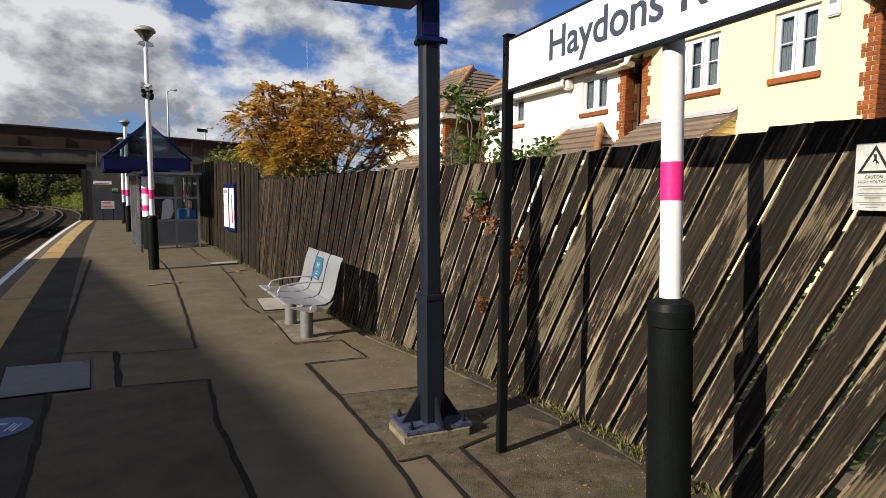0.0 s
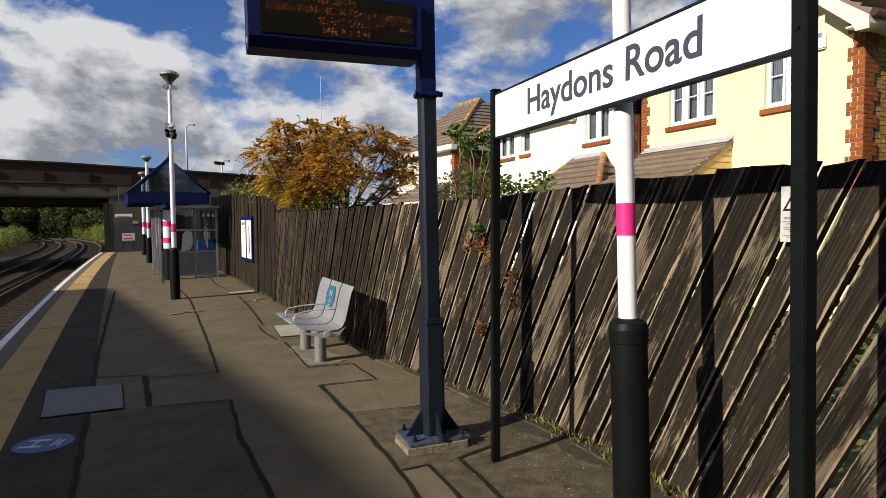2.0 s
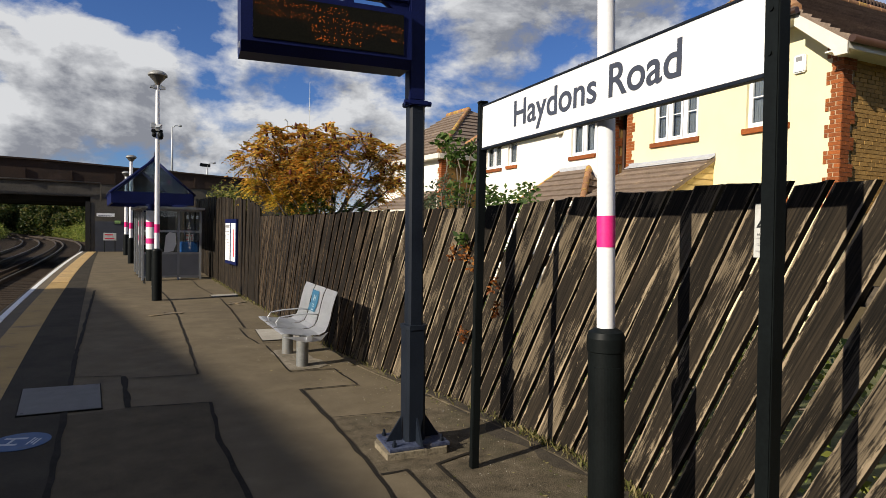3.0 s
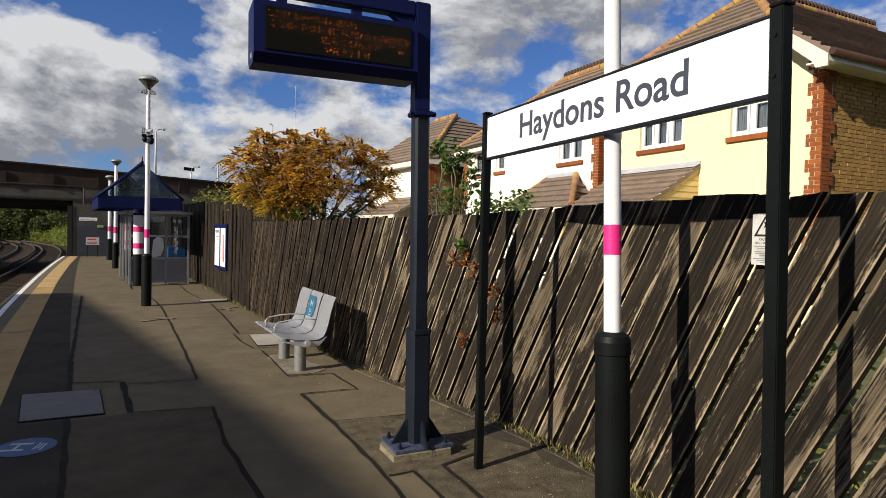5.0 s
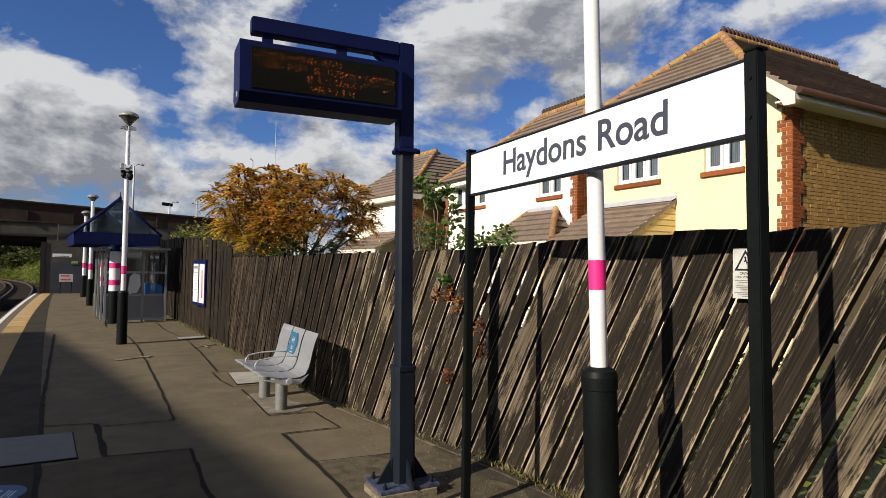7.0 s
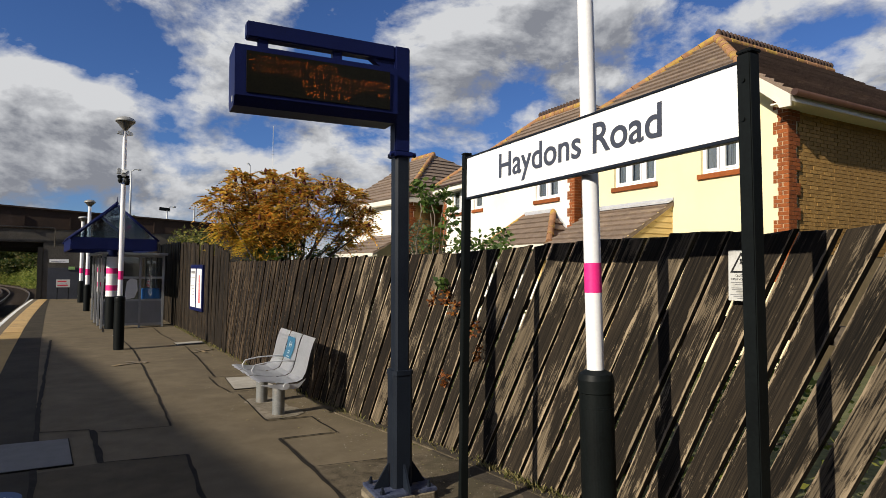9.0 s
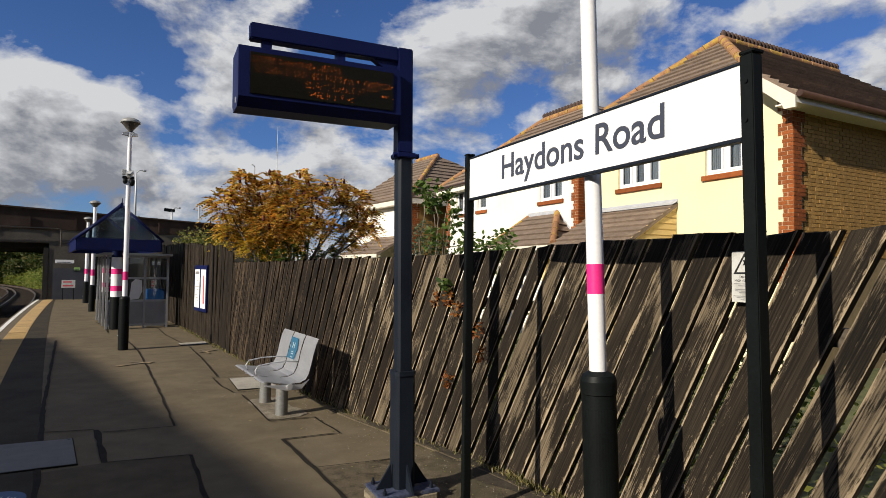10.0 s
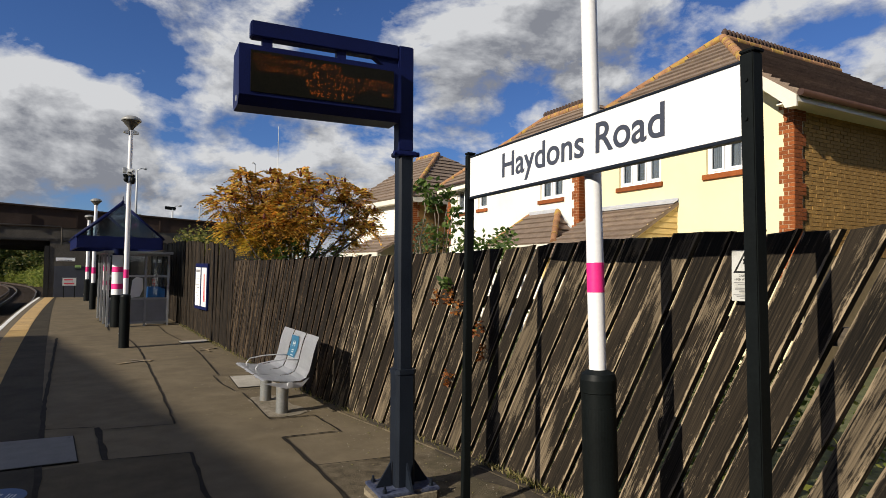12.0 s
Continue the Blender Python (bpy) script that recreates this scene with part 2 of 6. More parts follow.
def leaf_mat(name, colours, rough=0.6):
    m = bpy.data.materials.new(name)
    m.use_nodes = True
    nt = m.node_tree
    bs = nt.nodes["Principled BSDF"]
    N, L = nt.nodes.new, nt.links.new
    geo, ramp = N("ShaderNodeNewGeometry"), N("ShaderNodeValToRGB")
    els = ramp.color_ramp.elements
    while len(els) < len(colours):
        els.new(0.5)
    for i, c in enumerate(colours):
        els[i].position, els[i].color = i / (len(colours) - 1), (*c, 1)
    L(geo.outputs["Random Per Island"], ramp.inputs[0])
    L(ramp.outputs[0], bs.inputs["Base Color"])
    bs.inputs["Roughness"].default_value = rough
    bs.inputs["Specular IOR Level"].default_value = 0.3
    tl, mix, out = N("ShaderNodeBsdfTranslucent"), N("ShaderNodeMixShader"), nt.nodes["Material Output"]
    L(ramp.outputs[0], tl.inputs[0])
    mix.inputs[0].default_value = 0.42
    L(bs.outputs[0], mix.inputs[1]); L(tl.outputs[0], mix.inputs[2]); L(mix.outputs[0], out.inputs[0])
    return m


ASPHALT = mat("worn_asphalt", (0.098, 0.078, 0.050), (0.172, 0.139, 0.091), 3, 0.9, spec=0.1, fine=170, bump=0.3, spread=0.32, stain=(0.105, 0.085, 0.058), stain_scale=0.9, stain_at=(0.5, 0.75), vary=0)
ASPHALT_DARK = mat("newer_asphalt", (0.036, 0.031, 0.023), (0.058, 0.050, 0.037), 2, 0.9, spec=0.1, fine=160, bump=0.4, spread=0.16, vary=0)
GRAVELLY = mat("gravelly_asphalt", (0.042, 0.034, 0.022), (0.165, 0.134, 0.090), 8, 0.95, spec=0.1, fine=130, bump=0.6, spread=0.26, stain=(0.08, 0.07, 0.045), stain_scale=2.5, vary=0, bump_dist=0.02)
TAR = mat("tar_seam", (0.013, 0.011, 0.009), (0.030, 0.026, 0.020), 9, 0.85, spec=0.1, fine=90, vary=0)
CONCRETE = mat("concrete", (0.26, 0.24, 0.20), (0.42, 0.39, 0.33), 3, 0.9, fine=80, stain=(0.15, 0.14, 0.11), stain_scale=1.5, vary=0.06)
STEEL_LID = mat("galvanised_lid", (0.088, 0.084, 0.078), (0.128, 0.123, 0.115), 6, 0.65, 0.15, fine=120, bump=0.1)
YELLOW_PAVE = mat("ochre_paving", (0.29, 0.185, 0.062), (0.40, 0.265, 0.095), 2.5, 0.85, fine=90, stain=(0.17, 0.12, 0.07), stain_scale=1.8, vary=0.1)
TACTILE = mat("buff_tactile_paving", (0.46, 0.30, 0.12), (0.58, 0.40, 0.18), 3, 0.85, fine=90, stain=(0.28, 0.2, 0.1), stain_scale=3, vary=0.08)
EDGE_WHITE = mat("white_line_paint", (0.62, 0.61, 0.58), (0.80, 0.79, 0.76), 5, 0.7, fine=70, stain=(0.35, 0.33, 0.3), stain_scale=4, stain_at=(0.6, 0.72))
BROWN_SLAB = mat("brown_edge_slab", (0.085, 0.066, 0.040), (0.14, 0.108, 0.066), 3, 0.9, fine=80)
BRICK_DARK = mat("dark_brick", (0.07, 0.055, 0.05), (0.14, 0.11, 0.09), 6, 0.9, fine=60)
BALLAST = mat("track_ballast", (0.014, 0.010, 0.007), (0.075, 0.055, 0.037), 14, 0.95, spec=0.08, fine=28, bump=1.0, spread=0.3, bump_dist=0.05, stain=(0.05, 0.036, 0.024), stain_scale=0.8, vary=0)
EARTH = mat("grass_and_earth", (0.05, 0.062, 0.022), (0.12, 0.12, 0.045), 1.2, 0.95, fine=9, bump=0.6, bump_dist=0.05, vary=0)
RAIL_STEEL = mat("rusty_rail_steel", (0.03, 0.021, 0.015), (0.06, 0.042, 0.03), 6, 0.7, 0.2)
RAIL_HEAD = mat("polished_rail_head", (0.06, 0.052, 0.044), (0.11, 0.10, 0.085), 6, 0.55, 0.5, bump=0.03)
SLEEPER = mat("track_sleeper", (0.020, 0.015, 0.011), (0.055, 0.042, 0.031), 8, 0.9, spec=0.08)
RUST = mat("rusty_girder_paint", (0.017, 0.009, 0.005), (0.036, 0.018, 0.009), 1.2, 0.8, fine=25, stain=(0.05, 0.03, 0.022), stain_scale=0.9, vary=0.1)
BRIDGE_CONC = mat("bridge_concrete", (0.055, 0.048, 0.039), (0.105, 0.094, 0.077), 1.5, 0.9, fine=25, stain=(0.08, 0.072, 0.06), stain_scale=0.8)
# near-black, with the shade under the bridge put into the colour
SOFFIT = mat("shade_toned_soffit", (0.012, 0.011, 0.010), (0.024, 0.022, 0.020), 1.2, 0.95)
BRIDGE_BLUE = mat("blue_grey_pier_paint", (0.033, 0.036, 0.046), (0.05, 0.054, 0.066), 2, 0.7, fine=40)
WOOD = wood_mat("weathered_board", (0.33, 0.255, 0.165), (0.043, 0.0320, 0.0203), (0.008, 0.0062, 0.0043))
WOOD_BROWN = wood_mat("brown_weathered_board", (0.150, 0.105, 0.064), (0.022, 0.015, 0.0088), (0.005, 0.0038, 0.0026), (0.43, 0.53))
WOOD_DARK = wood_mat("dark_weathered_board", (0.075, 0.052, 0.032), (0.024, 0.017, 0.010), (0.006, 0.0045, 0.003))
WOOD_RAIL = mat("fence_rail_wood", (0.05, 0.04, 0.03), (0.10, 0.08, 0.06), 5, 0.9, stretch=(1, 0.1, 1))
NAVY = mat("dark_navy_paint", (0.008, 0.011, 0.018), (0.013, 0.018, 0.027), 4, 0.5, fine=90, bump=0.05, spec=0.16, vary=0.05)
NAVY_BLUE = mat("royal_navy_paint", (0.003, 0.006, 0.045), (0.005, 0.010, 0.068), 3, 0.5, fine=90, bump=0.04, spec=0.18, vary=0.05)
SCUFFED_BLUE = mat("scuffed_blue_paint", (0.012, 0.016, 0.045), (0.07, 0.085, 0.13), 9, 0.6, fine=60, bump=0.2, stain=(0.12, 0.10, 0.08), stain_scale=7, stain_at=(0.58, 0.68))
SOIL = mat("damp_soil", (0.022, 0.017, 0.011), (0.062, 0.049, 0.032), 7, 0.95, fine=70, bump=0.7, spread=0.3, vary=0, bump_dist=0.02)
PAINT_MARK = mat("worn_survey_paint", (0.20, 0.14, 0.07), (0.29, 0.21, 0.11), 12, 0.8, stain=(0.13, 0.11, 0.08), stain_scale=9, stain_at=(0.45, 0.55))
BLACK_PAINT = mat("black_green_paint", (0.0035, 0.0045, 0.0045), (0.006, 0.008, 0.008), 4, 0.5, fine=90, bump=0.05, spec=0.13, vary=0.05)
WHITE_PAINT = mat("white_gloss_paint", (0.74, 0.74, 0.75), (0.82, 0.82, 0.82), 4, 0.35, fine=60, bump=0.03, stain=(0.6, 0.59, 0.56), stain_scale=3, stain_at=(0.62, 0.8), vary=0.03)
MAGENTA = mat("magenta_band", (0.72, 0.02, 0.19), (0.78, 0.03, 0.23), 6, 0.45, bump=0.02, vary=0.04)
SIGN_WHITE = mat("sign_enamel_white", (0.83, 0.83, 0.82), (0.86, 0.86, 0.85), 2, 0.3, bump=0.01, vary=0)
INK = mat("dark_slate_ink", (0.045, 0.052, 0.075), (0.05, 0.058, 0.082), 4, 0.5, bump=0)
BLACK_INK = mat("black_ink", (0.015, 0.015, 0.015), (0.02, 0.02, 0.02), 4, 0.5, bump=0)
GREY_INK = mat("grey_ink", (0.2, 0.2, 0.2), (0.24, 0.24, 0.24), 4, 0.6, bump=0)
PLATE_WHITE = mat("warning_plate_white", (0.5, 0.5, 0.47), (0.6, 0.6, 0.57), 9, 0.55, bump=0.02, stain=(0.35, 0.34, 0.3), stain_scale=8)
BENCH_METAL = mat("silver_coated_steel", (0.50, 0.51, 0.53), (0.58, 0.59, 0.61), 8, 0.42, 0.35, fine=120, bump=0.04, vary=0.03)
BENCH_LEG = mat("galvanised_steel", (0.17, 0.175, 0.17), (0.28, 0.285, 0.28), 7, 0.5, 0.4, fine=70, bump=0.08, stain=(0.25, 0.22, 0.18), stain_scale=4, stain_at=(0.6, 0.75))
STICKER_BLUE = mat("blue_sticker", (0.018, 0.10, 0.18), (0.028, 0.125, 0.215), 6, 0.5, bump=0)
FLOOR_BLUE = mat("blue_floor_vinyl", (0.022, 0.058, 0.14), (0.034, 0.078, 0.175), 9, 0.6, fine=120, bump=0.1, stain=(0.06, 0.07, 0.1), stain_scale=9)
FLOOR_WHITE = mat("worn_white_vinyl", (0.32, 0.34, 0.36), (0.46, 0.48, 0.5), 12, 0.6, bump=0.05)
RENDER_CREAM = mat("cream_render", (0.73, 0.65, 0.395), (0.78, 0.70, 0.44), 1.2, 0.9, fine=120, bump=0.12, stain=(0.70, 0.62, 0.38), stain_scale=0.9, stain_at=(0.5, 0.9), vary=0)
RENDER_WHITE = mat("ivory_render", (0.78, 0.74, 0.64), (0.83, 0.79, 0.69), 1.2, 0.9, fine=120, bump=0.12, stain=(0.7, 0.66, 0.55), stain_scale=0.9, stain_at=(0.5, 0.9), vary=0)
BRICK_RED = mat("red_orange_brick", (0.185, 0.046, 0.009), (0.295, 0.083, 0.016), 9, 0.85, fine=70, bump=0.2, vary=0.22)
BRICK_YELLOW = mat("yellow_stock_brick", (0.27, 0.146, 0.036), (0.42, 0.25, 0.076), 9, 0.9, fine=60, bump=0.35, vary=0.2)
MORTAR = mat("pale_mortar", (0.36, 0.25, 0.15), (0.46, 0.33, 0.21), 8, 0.95, vary=0)
MORTAR_YELLOW = mat("dark_mortar", (0.17, 0.125, 0.065), (0.24, 0.18, 0.095), 8, 0.95, vary=0)
ROOF_TILE = mat("brown_concrete_tile", (0.13, 0.095, 0.07), (0.23, 0.17, 0.125), 3, 0.9, fine=30, bump=0.3, stain=(0.30, 0.23, 0.15), stain_scale=2.4, stain_at=(0.58, 0.75), vary=0.14)
RIDGE_TILE = mat("terracotta_ridge_tile", (0.24, 0.115, 0.055), (0.36, 0.19, 0.09), 4, 0.9, fine=30, stain=(0.42, 0.27, 0.05), stain_scale=3.0, stain_at=(0.5, 0.62), vary=0.15)
RIDGE_DARK = mat("dark_crested_ridge_tile", (0.045, 0.03, 0.025), (0.09, 0.055, 0.04), 6, 0.9)
UPVC = mat("white_plastic_frame", (0.76, 0.77, 0.78), (0.82, 0.83, 0.84), 4, 0.35, bump=0.01, vary=0.03)
FASCIA = mat("cream_painted_fascia", (0.70, 0.66, 0.55), (0.78, 0.74, 0.63), 3, 0.5, bump=0.03)
GUTTER = mat("brown_plastic_gutter", (0.035, 0.017, 0.011), (0.055, 0.028, 0.018), 4, 0.4, bump=0.02)
LEAD = mat("lead_flashing", (0.36, 0.37, 0.39), (0.5, 0.51, 0.53), 5, 0.6, 0.2)
YELLOW_TIMBER = mat("yellow_boarding", (0.55, 0.40, 0.16), (0.65, 0.48, 0.21), 5, 0.7, stretch=(1, 0.2, 1))
ROOM_DARK = mat("dim_room", (0.26, 0.27, 0.28), (0.42, 0.43, 0.44), 1.5, 0.9, vary=0)
CURTAIN = mat("grey_net_curtain", (0.12, 0.125, 0.135), (0.22, 0.225, 0.235), 8, 0.9, stretch=(1, 3, 0.1))
NET = mat("dim_net", (0.09, 0.093, 0.10), (0.17, 0.175, 0.185), 5, 0.9, stretch=(1, 4, 0.2), spread=0.3)
PANE = glass("window_glass", (0.8, 0.85, 0.86))
SHELTER_GLASS = glass("shelter_glass", (0.72, 0.76, 0.78))
ROOF_GLASS = glass("tinted_roof_glass", (0.66, 0.72, 0.76), 0.05)
SCREEN_GLASS = glass("screen_glass", (0.55, 0.55, 0.5), 0.03)
SCREEN_BLACK = mat("display_black", (0.006, 0.006, 0.004), (0.011, 0.010, 0.006), 4, 0.35, bump=0, vary=0, spec=0.12)
AMBER = glow("amber_led", (1.0, 0.20, 0.02), 0.5)
GREY_FRAME = mat("grey_aluminium", (0.30, 0.31, 0.32), (0.38, 0.39, 0.40), 5, 0.45, 0.4, bump=0.03)
GREY_PANEL = mat("grey_panel", (0.20, 0.205, 0.215), (0.26, 0.265, 0.275), 2, 0.55, bump=0.03)
BARK = mat("grey_brown_bark", (0.09, 0.07, 0.055), (0.19, 0.155, 0.12), 9, 0.9, stretch=(1, 1, 0.3), bump=0.4)
AUTUMN = leaf_mat("autumn_leaf", [(0.10, 0.035, 0.010), (0.36, 0.14, 0.022), (0.62, 0.28, 0.035), (0.80, 0.46, 0.09), (0.70, 0.48, 0.09), (0.36, 0.31, 0.05), (0.20, 0.13, 0.03)])
AUTUMN_YELLOW = leaf_mat("yellowing_leaf", [(0.56, 0.31, 0.035), (0.66, 0.40, 0.04), (0.45, 0.33, 0.035), (0.24, 0.23, 0.04)])
GREEN = leaf_mat("green_leaf", [(0.03, 0.065, 0.012), (0.06, 0.115, 0.02), (0.10, 0.16, 0.03), (0.14, 0.18, 0.05)])
GREY_GREEN = leaf_mat("grey_green_leaf", [(0.06, 0.085, 0.045), (0.10, 0.13, 0.07), (0.14, 0.16, 0.09)])
OLIVE = leaf_mat("olive_leaf", [(0.04, 0.06, 0.012), (0.11, 0.12, 0.025), (0.26, 0.22, 0.045)])
FAR_GREEN = leaf_mat("far_foliage", [(0.014, 0.028, 0.007), (0.035, 0.06, 0.012), (0.07, 0.09, 0.02), (0.14, 0.115, 0.03)])
DRY_CREEPER = leaf_mat("dry_creeper_leaf", [(0.10, 0.03, 0.015), (0.28, 0.09, 0.02), (0.42, 0.17, 0.03)])
BANK_GREEN = leaf_mat("sunlit_bank_leaf", [(0.08, 0.12, 0.02), (0.19, 0.24, 0.04), (0.34, 0.33, 0.08)])
DRUPE = mat("dark_red_fruit", (0.06, 0.012, 0.01), (0.12, 0.03, 0.02), 20, 0.9)
DRY_GRASS = leaf_mat("dry_grass", [(0.10, 0.12, 0.03), (0.22, 0.20, 0.07), (0.34, 0.28, 0.13)])
BLUE_BOX = mat("blue_plastic", (0.02, 0.10, 0.30), (0.03, 0.14, 0.38), 5, 0.5)
PAPER = mat("white_paper", (0.70, 0.70, 0.68), (0.78, 0.78, 0.76), 9, 0.7, bump=0.05)
RED_INK = mat("red_ink", (0.55, 0.03, 0.05), (0.6, 0.04, 0.06), 5, 0.6, bump=0)
LANTERN = mat("weathered_lantern", (0.07, 0.065, 0.055), (0.12, 0.112, 0.10), 6, 0.5, 0.1)
HOOD_GREY = mat("hood_grey", (0.20, 0.20, 0.19), (0.29, 0.29, 0.275), 6, 0.5, 0.1)
LAMP_GREY = mat("lamp_grey", (0.42, 0.43, 0.42), (0.5, 0.51, 0.5), 6, 0.45, 0.2)


# ---------------------------------------------------------------- mesh helpers
def box(bm, x0, x1, y0, y1, z0, z1, bevel=0.0, m=None):
    g = bmesh.ops.create_cube(bm, size=1.0)
    vs = g["verts"]
    for v in vs:
        v.co = Vector(((x0 + x1) / 2 + v.co.x * (x1 - x0), (y0 + y1) / 2 + v.co.y * (y1 - y0), (z0 + z1) / 2 + v.co.z * (z1 - z0)))
    if m is not None:
        for v in vs:
            v.co = m @ v.co
    if bevel:
        es = list({e for v in vs for e in v.link_edges})
        bmesh.ops.bevel(bm, geom=es, offset=bevel, segments=2, affect="EDGES", clamp_overlap=True)
    return bm


def cyl(bm, p0, p1, r0, r1=None, n=16):
    r1 = r0 if r1 is None else r1
    p0, p1 = Vector(p0), Vector(p1)
    d = p1 - p0
    q = d.to_track_quat("Z", "Y")
    a = [bm.verts.new(p0 + q @ Vector((r0 * math.cos(2 * math.pi * i / n), r0 * math.sin(2 * math.pi * i / n), 0))) for i in range(n)]
    b = [bm.verts.new(p1 + q @ Vector((r1 * math.cos(2 * math.pi * i / n), r1 * math.sin(2 * math.pi * i / n), 0))) for i in range(n)]
    for i in range(n):
        f = bm.faces.new((a[i], a[(i + 1) % n], b[(i + 1) % n], b[i]))
        f.smooth = n > 8
    cap(bm, a, True); cap(bm, b)
    return bm


def cap(bm, ring, flip=False):
    """A flat end on corners of its own, so that the smooth side keeps its shading."""
    vs = [bm.verts.new(v.co) for v in ring]
    bm.faces.new(vs[::-1] if flip else vs)


def lathe(bm, profile, n=20, at=(0, 0, 0), soft=False):
    """A body turned about z from (radius, height) pairs; soft blends the shading from ring to ring."""
    def ring(r, z):
        return [bm.verts.new(Vector(at) + Vector((r * math.cos(2 * math.pi * i / n), r * math.sin(2 * math.pi * i / n), z))) for i in range(n)]
    rings = [ring(*p) for p in profile]
    first = rings[0]
    for k in range(len(profile) - 1):
        a = rings[k] if soft or k == 0 else ring(*profile[k])
        b = rings[k + 1]
        for i in range(n):
            f = bm.faces.new((a[i], a[(i + 1) % n], b[(i + 1) % n], b[i]))
            f.smooth = True
    cap(bm, first, True); cap(bm, rings[-1])
    return bm


def tube(bm, pts, r, n=8, r_end=None):
    pts = [Vector(p) for p in pts]
    r_end = r if r_end is None else r_end
    rings = []
    for i, p in enumerate(pts):
        d = (pts[min(i + 1, len(pts) - 1)] - pts[max(i - 1, 0)]).normalized()
        q = d.to_track_quat("Z", "Y")
        rr = r + (r_end - r) * i / (len(pts) - 1)
        rings.append([bm.verts.new(p + q @ Vector((rr * math.cos(2 * math.pi * k / n), rr * math.sin(2 * math.pi * k / n), 0))) for k in range(n)])
    for a, b in zip(rings, rings[1:]):
        k0 = min(range(n), key=lambda k: (b[k].co - a[0].co).length)
        for i in range(n):
            f = bm.faces.new((a[i], a[(i + 1) % n], b[(i + 1 + k0) % n], b[(i + k0) % n]))
            f.smooth = True
    bm.faces.new(rings[0][::-1]); bm.faces.new(rings[-1])
    return bm


def slab(bm, outline, depth):
    """A flat polygon given a thickness along the vector depth."""
    depth = Vector(depth)
    a = [bm.verts.new(Vector(p)) for p in outline]
    b = [bm.verts.new(Vector(p) + depth) for p in outline]
    n = len(a)
    bm.faces.new(a); bm.faces.new(b[::-1])
    for i in range(n):
        bm.faces.new((a[(i + 1) % n], a[i], b[i], b[(i + 1) % n]))
    return bm


def mesh_of(name, bm, material):
    bmesh.ops.recalc_face_normals(bm, faces=bm.faces)
    me = bpy.data.meshes.new(name)
    bm.to_mesh(me)
    bm.free()
    me.materials.append(material)
    return me


def part(name, bm, material, parent, label=""):
    ob = new(name, mesh_of(name, bm, material))
    ob.parent = parent
    if label:
        ob["label"] = label
    return ob


def thing(name, label, category, at=(0, 0, 0), turn=0, group="", kind=""):
    ob = new(name)
    ob.empty_display_size = 0.1
    ob.matrix_basis = pose(*at, 0, 0, turn)
    return tagged(ob, label, category, group, kind)


def structure(name, bm, material, label, category):
    return tagged(new(name, mesh_of(name, bm, material)), label, category, kind="structure")


def B():
    return bmesh.new()


# ---------------------------------------------------------------- plan of the platform
def edge_x(y):
    """The platform's edge, a wide curve."""
    return -1.66 + 0.00081 * max(y, 0.0) ** 2


FENCE = ((-8.0, 2.3), (-1.0, 2.44), (0.5, 2.64), (1.05, 2.73), (1.35, 2.79), (1.7, 2.875), (2.1, 2.955), (2.6, 3.01), (3.3, 3.01), (4.4, 2.95), (5.5, 2.82), (6.9, 2.72), (8.5, 2.73), (11.3, 2.84), (17.5, 3.04), (30.0, 3.4))


def fence_x(y):
    return float(np.interp(y, [a for a, b in FENCE], [b for a, b in FENCE]))


def strip(bm, left, right, y0, y1, z, n=24, down=0.0):
    """A ribbon of ground between two lines that follow y."""
    rows = []
    for i in range(n + 1):
        y = y0 + (y1 - y0) * i / n
        rows.append((bm.verts.new((left(y), y, z)), bm.verts.new((right(y), y, z))))
    for (a, b), (c, d) in zip(rows, rows[1:]):
        bm.faces.new((a, b, d, c))
    if down:
        g = bmesh.ops.extrude_face_region(bm, geom=list(bm.faces))
        for v in g["geom"]:
            if isinstance(v, bmesh.types.BMVert):
                v.co.z -= down
    return bm


TRACK_Z = -1.05
bm = B()
box(bm, -900, 900, -900, 1500, -1.6, TRACK_Z - 0.12)
structure("ground", bm, EARTH, "rough grass and earth reaching the horizon", "ground")
bm = B()
strip(bm, lambda y: -10.5 - 0.002 * max(y - 40, 0) ** 2, lambda y: 1.2 - 0.0019 * max(y - 55, 0) ** 2 + (0 if y > 37 else edge_x(y) - 1.1), -30, 130, TRACK_Z + 0.088, 60, 0.5)
structure("trackbed", bm, BALLAST, "grey-brown stone ballast under the tracks", "ballast")
# platform body and its surfaces
bm = B()
strip(bm, lambda y: edge_x(y) + 0.06, lambda y: fence_x(y) + 0.35, -12, 36.0, -0.004, 40, 1.2)
structure("platform", bm, ASPHALT, "worn brown-grey asphalt station platform with patches", "platform")
bm = B()
strip(bm, lambda y: edge_x(y) + 0.75, lambda y: -0.36 + 0.00045 * max(y, 0) ** 2, -12, 35.9, 0.0, 40)
structure("pavement", bm, ASPHALT_DARK, "darker strip of newer asphalt along the platform edge", "asphalt")
bm = B()
strip(bm, lambda y: edge_x(y) + 0.15, lambda y: edge_x(y) + 0.34, -12, 35.8, 0.0, 40)
structure("pavement_edge", bm, BROWN_SLAB, "dark brown slabs beside the platform edge", "paving")
bm = B()
strip(bm, lambda y: edge_x(y) + 0.05, lambda y: edge_x(y) + 0.148, -12, 35.9, 0.006, 40, 0.10)
structure("edge_line", bm, EDGE_WHITE, "white painted line along the platform edge", "edge line")
bm = B()
strip(bm, lambda y: edge_x(y), lambda y: edge_x(y) + 0.05, -12, 35.9, 0.004, 40, 0.10)
structure("coping_nose", bm, BROWN_SLAB, "worn brown nose of the platform coping", "coping")
bm = B()
